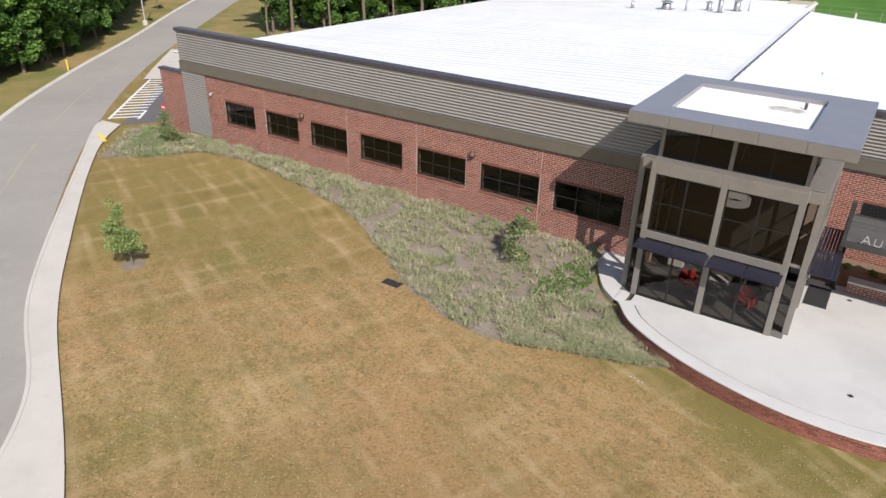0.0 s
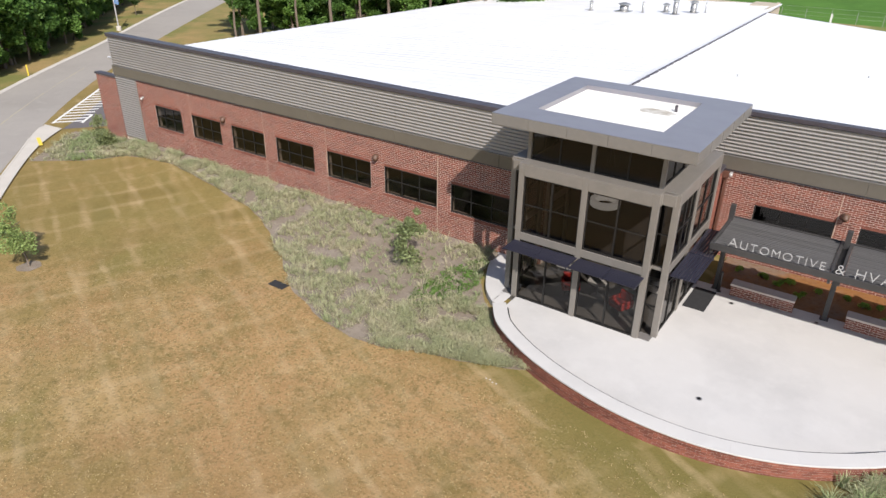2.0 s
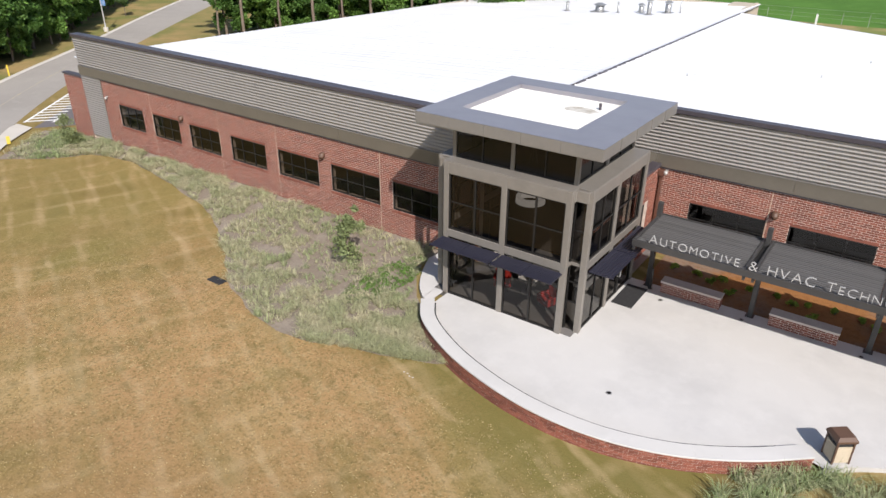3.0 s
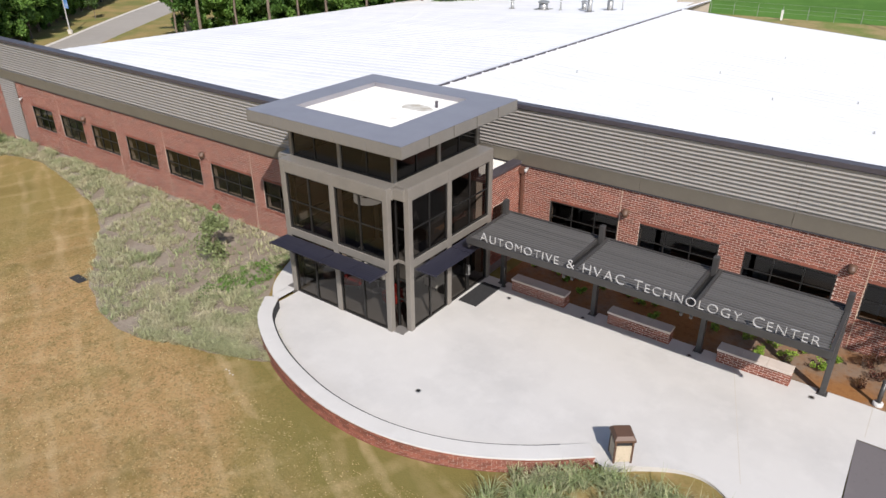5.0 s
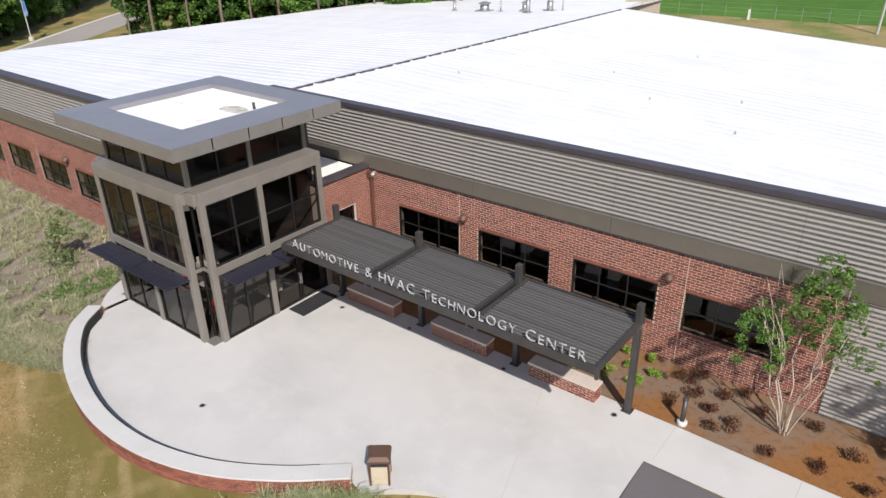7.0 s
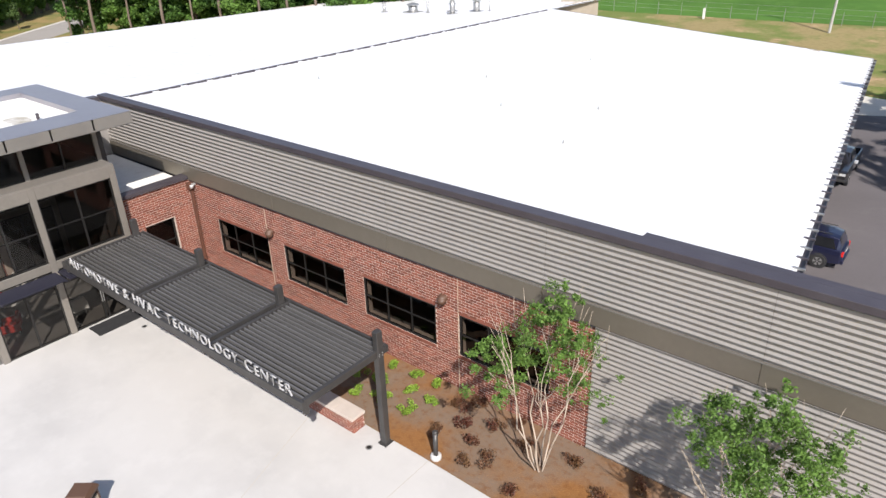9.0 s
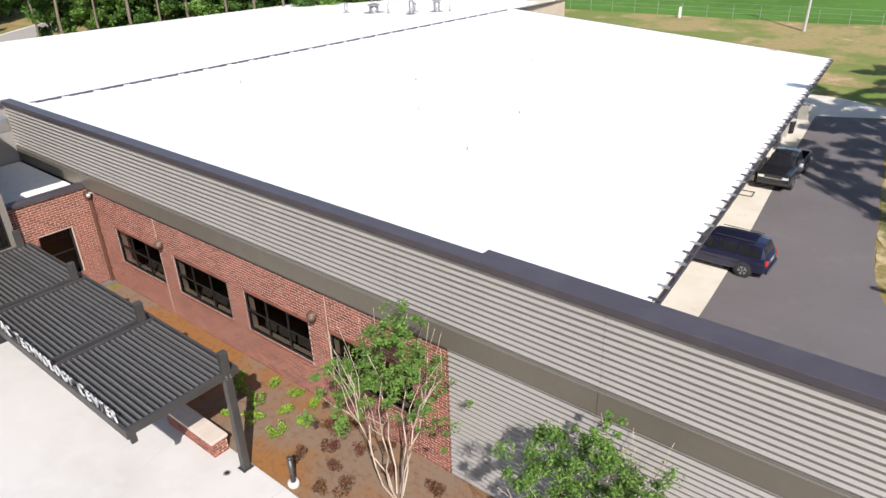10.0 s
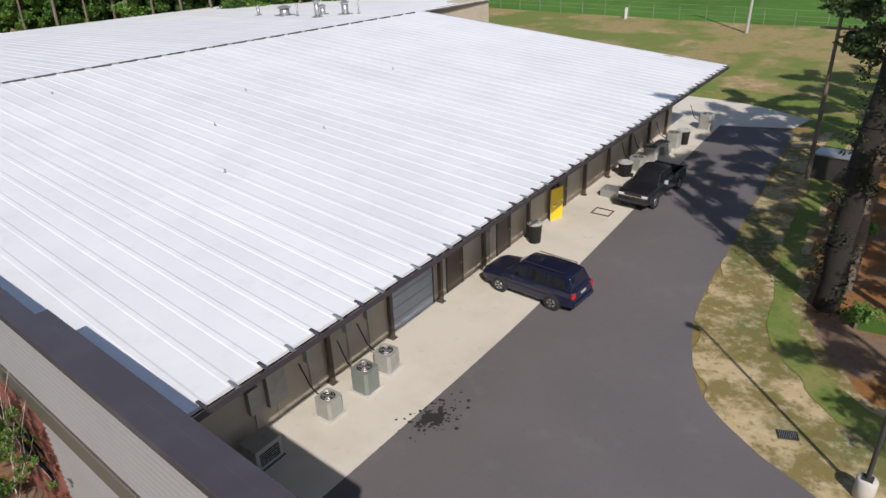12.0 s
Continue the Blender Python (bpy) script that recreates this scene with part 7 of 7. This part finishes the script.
c1, c2 = curve(ROAD_R, 90), curve(ROAD_L, 90)
cl = [(p[0] * 0.52 + q[0] * 0.48, p[1] * 0.52 + q[1] * 0.48) for p, q in zip(c1, c2)]
structure("centre_line", loft([(x - 0.06, y) for x, y in cl[6:60:3]], [(x + 0.06, y) for x, y in cl[6:60:3]], 0.02, 60, 1), FADED, "faded yellow centre line of the road")
sl = thing("street_lamp", "pale street lamp pole with a blue banner", "street lamp", Matrix.Translation((-81.9, 54.6, gz(-81.9, 54.6))))
part("footing", Mesh().lathe((0, 0, -0.1), [(0.32, 0), (0.32, 0.6), (0.28, 0.65)], 14), WALK, sl)
part("pole", Mesh().tube((0, 0, 0.5), (0, 0, 9), 0.09, 0.06, n=10), LETTER, sl)
part("banner", Mesh().box(0.1, -0.02, 3.3, 1.0, 0.02, 5.2), material("blue_banner", (0.10, 0.25, 0.55), 0.7, spots=(((0.5, 0.6, 0.75), 1.5, 0.5, 0.6, 0.6),)), sl)
yp = thing("yellow_marker", "yellow marker post in the roadside grass", "marker", Matrix.Translation((-65.8, 34.6, gz(-65.8, 34.6))))
part("post", Mesh().box(-0.05, -0.05, 0, 0.05, 0.05, 1.1), PAINTY, yp)
dl = thing("drive_lamp", "black square-headed lamp by the side drive", "lamp post", Matrix.Translation((-47.3, 35.5, gz(-47.3, 35.5))))
part("pole", Mesh().tube((0, 0, 0), (0, 0, 4.2), 0.06, n=8), CHAR, dl)
part("head", Mesh().box(-0.25, -0.25, 4.2, 0.25, 0.25, 4.7), CHAR, dl)
sg = thing("small_sign", "small red and white sign at the side drive", "sign", Matrix.Translation((-45.6, 30.4, gz(-45.6, 30.4))))
part("post", Mesh().box(-0.03, -0.03, 0, 0.03, 0.03, 0.9), STEEL, sg)
part("plate", Mesh().box(-0.25, -0.05, 0.6, 0.25, -0.032, 1.15), material("red_sign_paint", (0.55, 0.05, 0.05), 0.5), sg)
part("stripe", Mesh().box(-0.2, -0.056, 0.82, 0.2, -0.052, 0.93), PAINTW, sg)
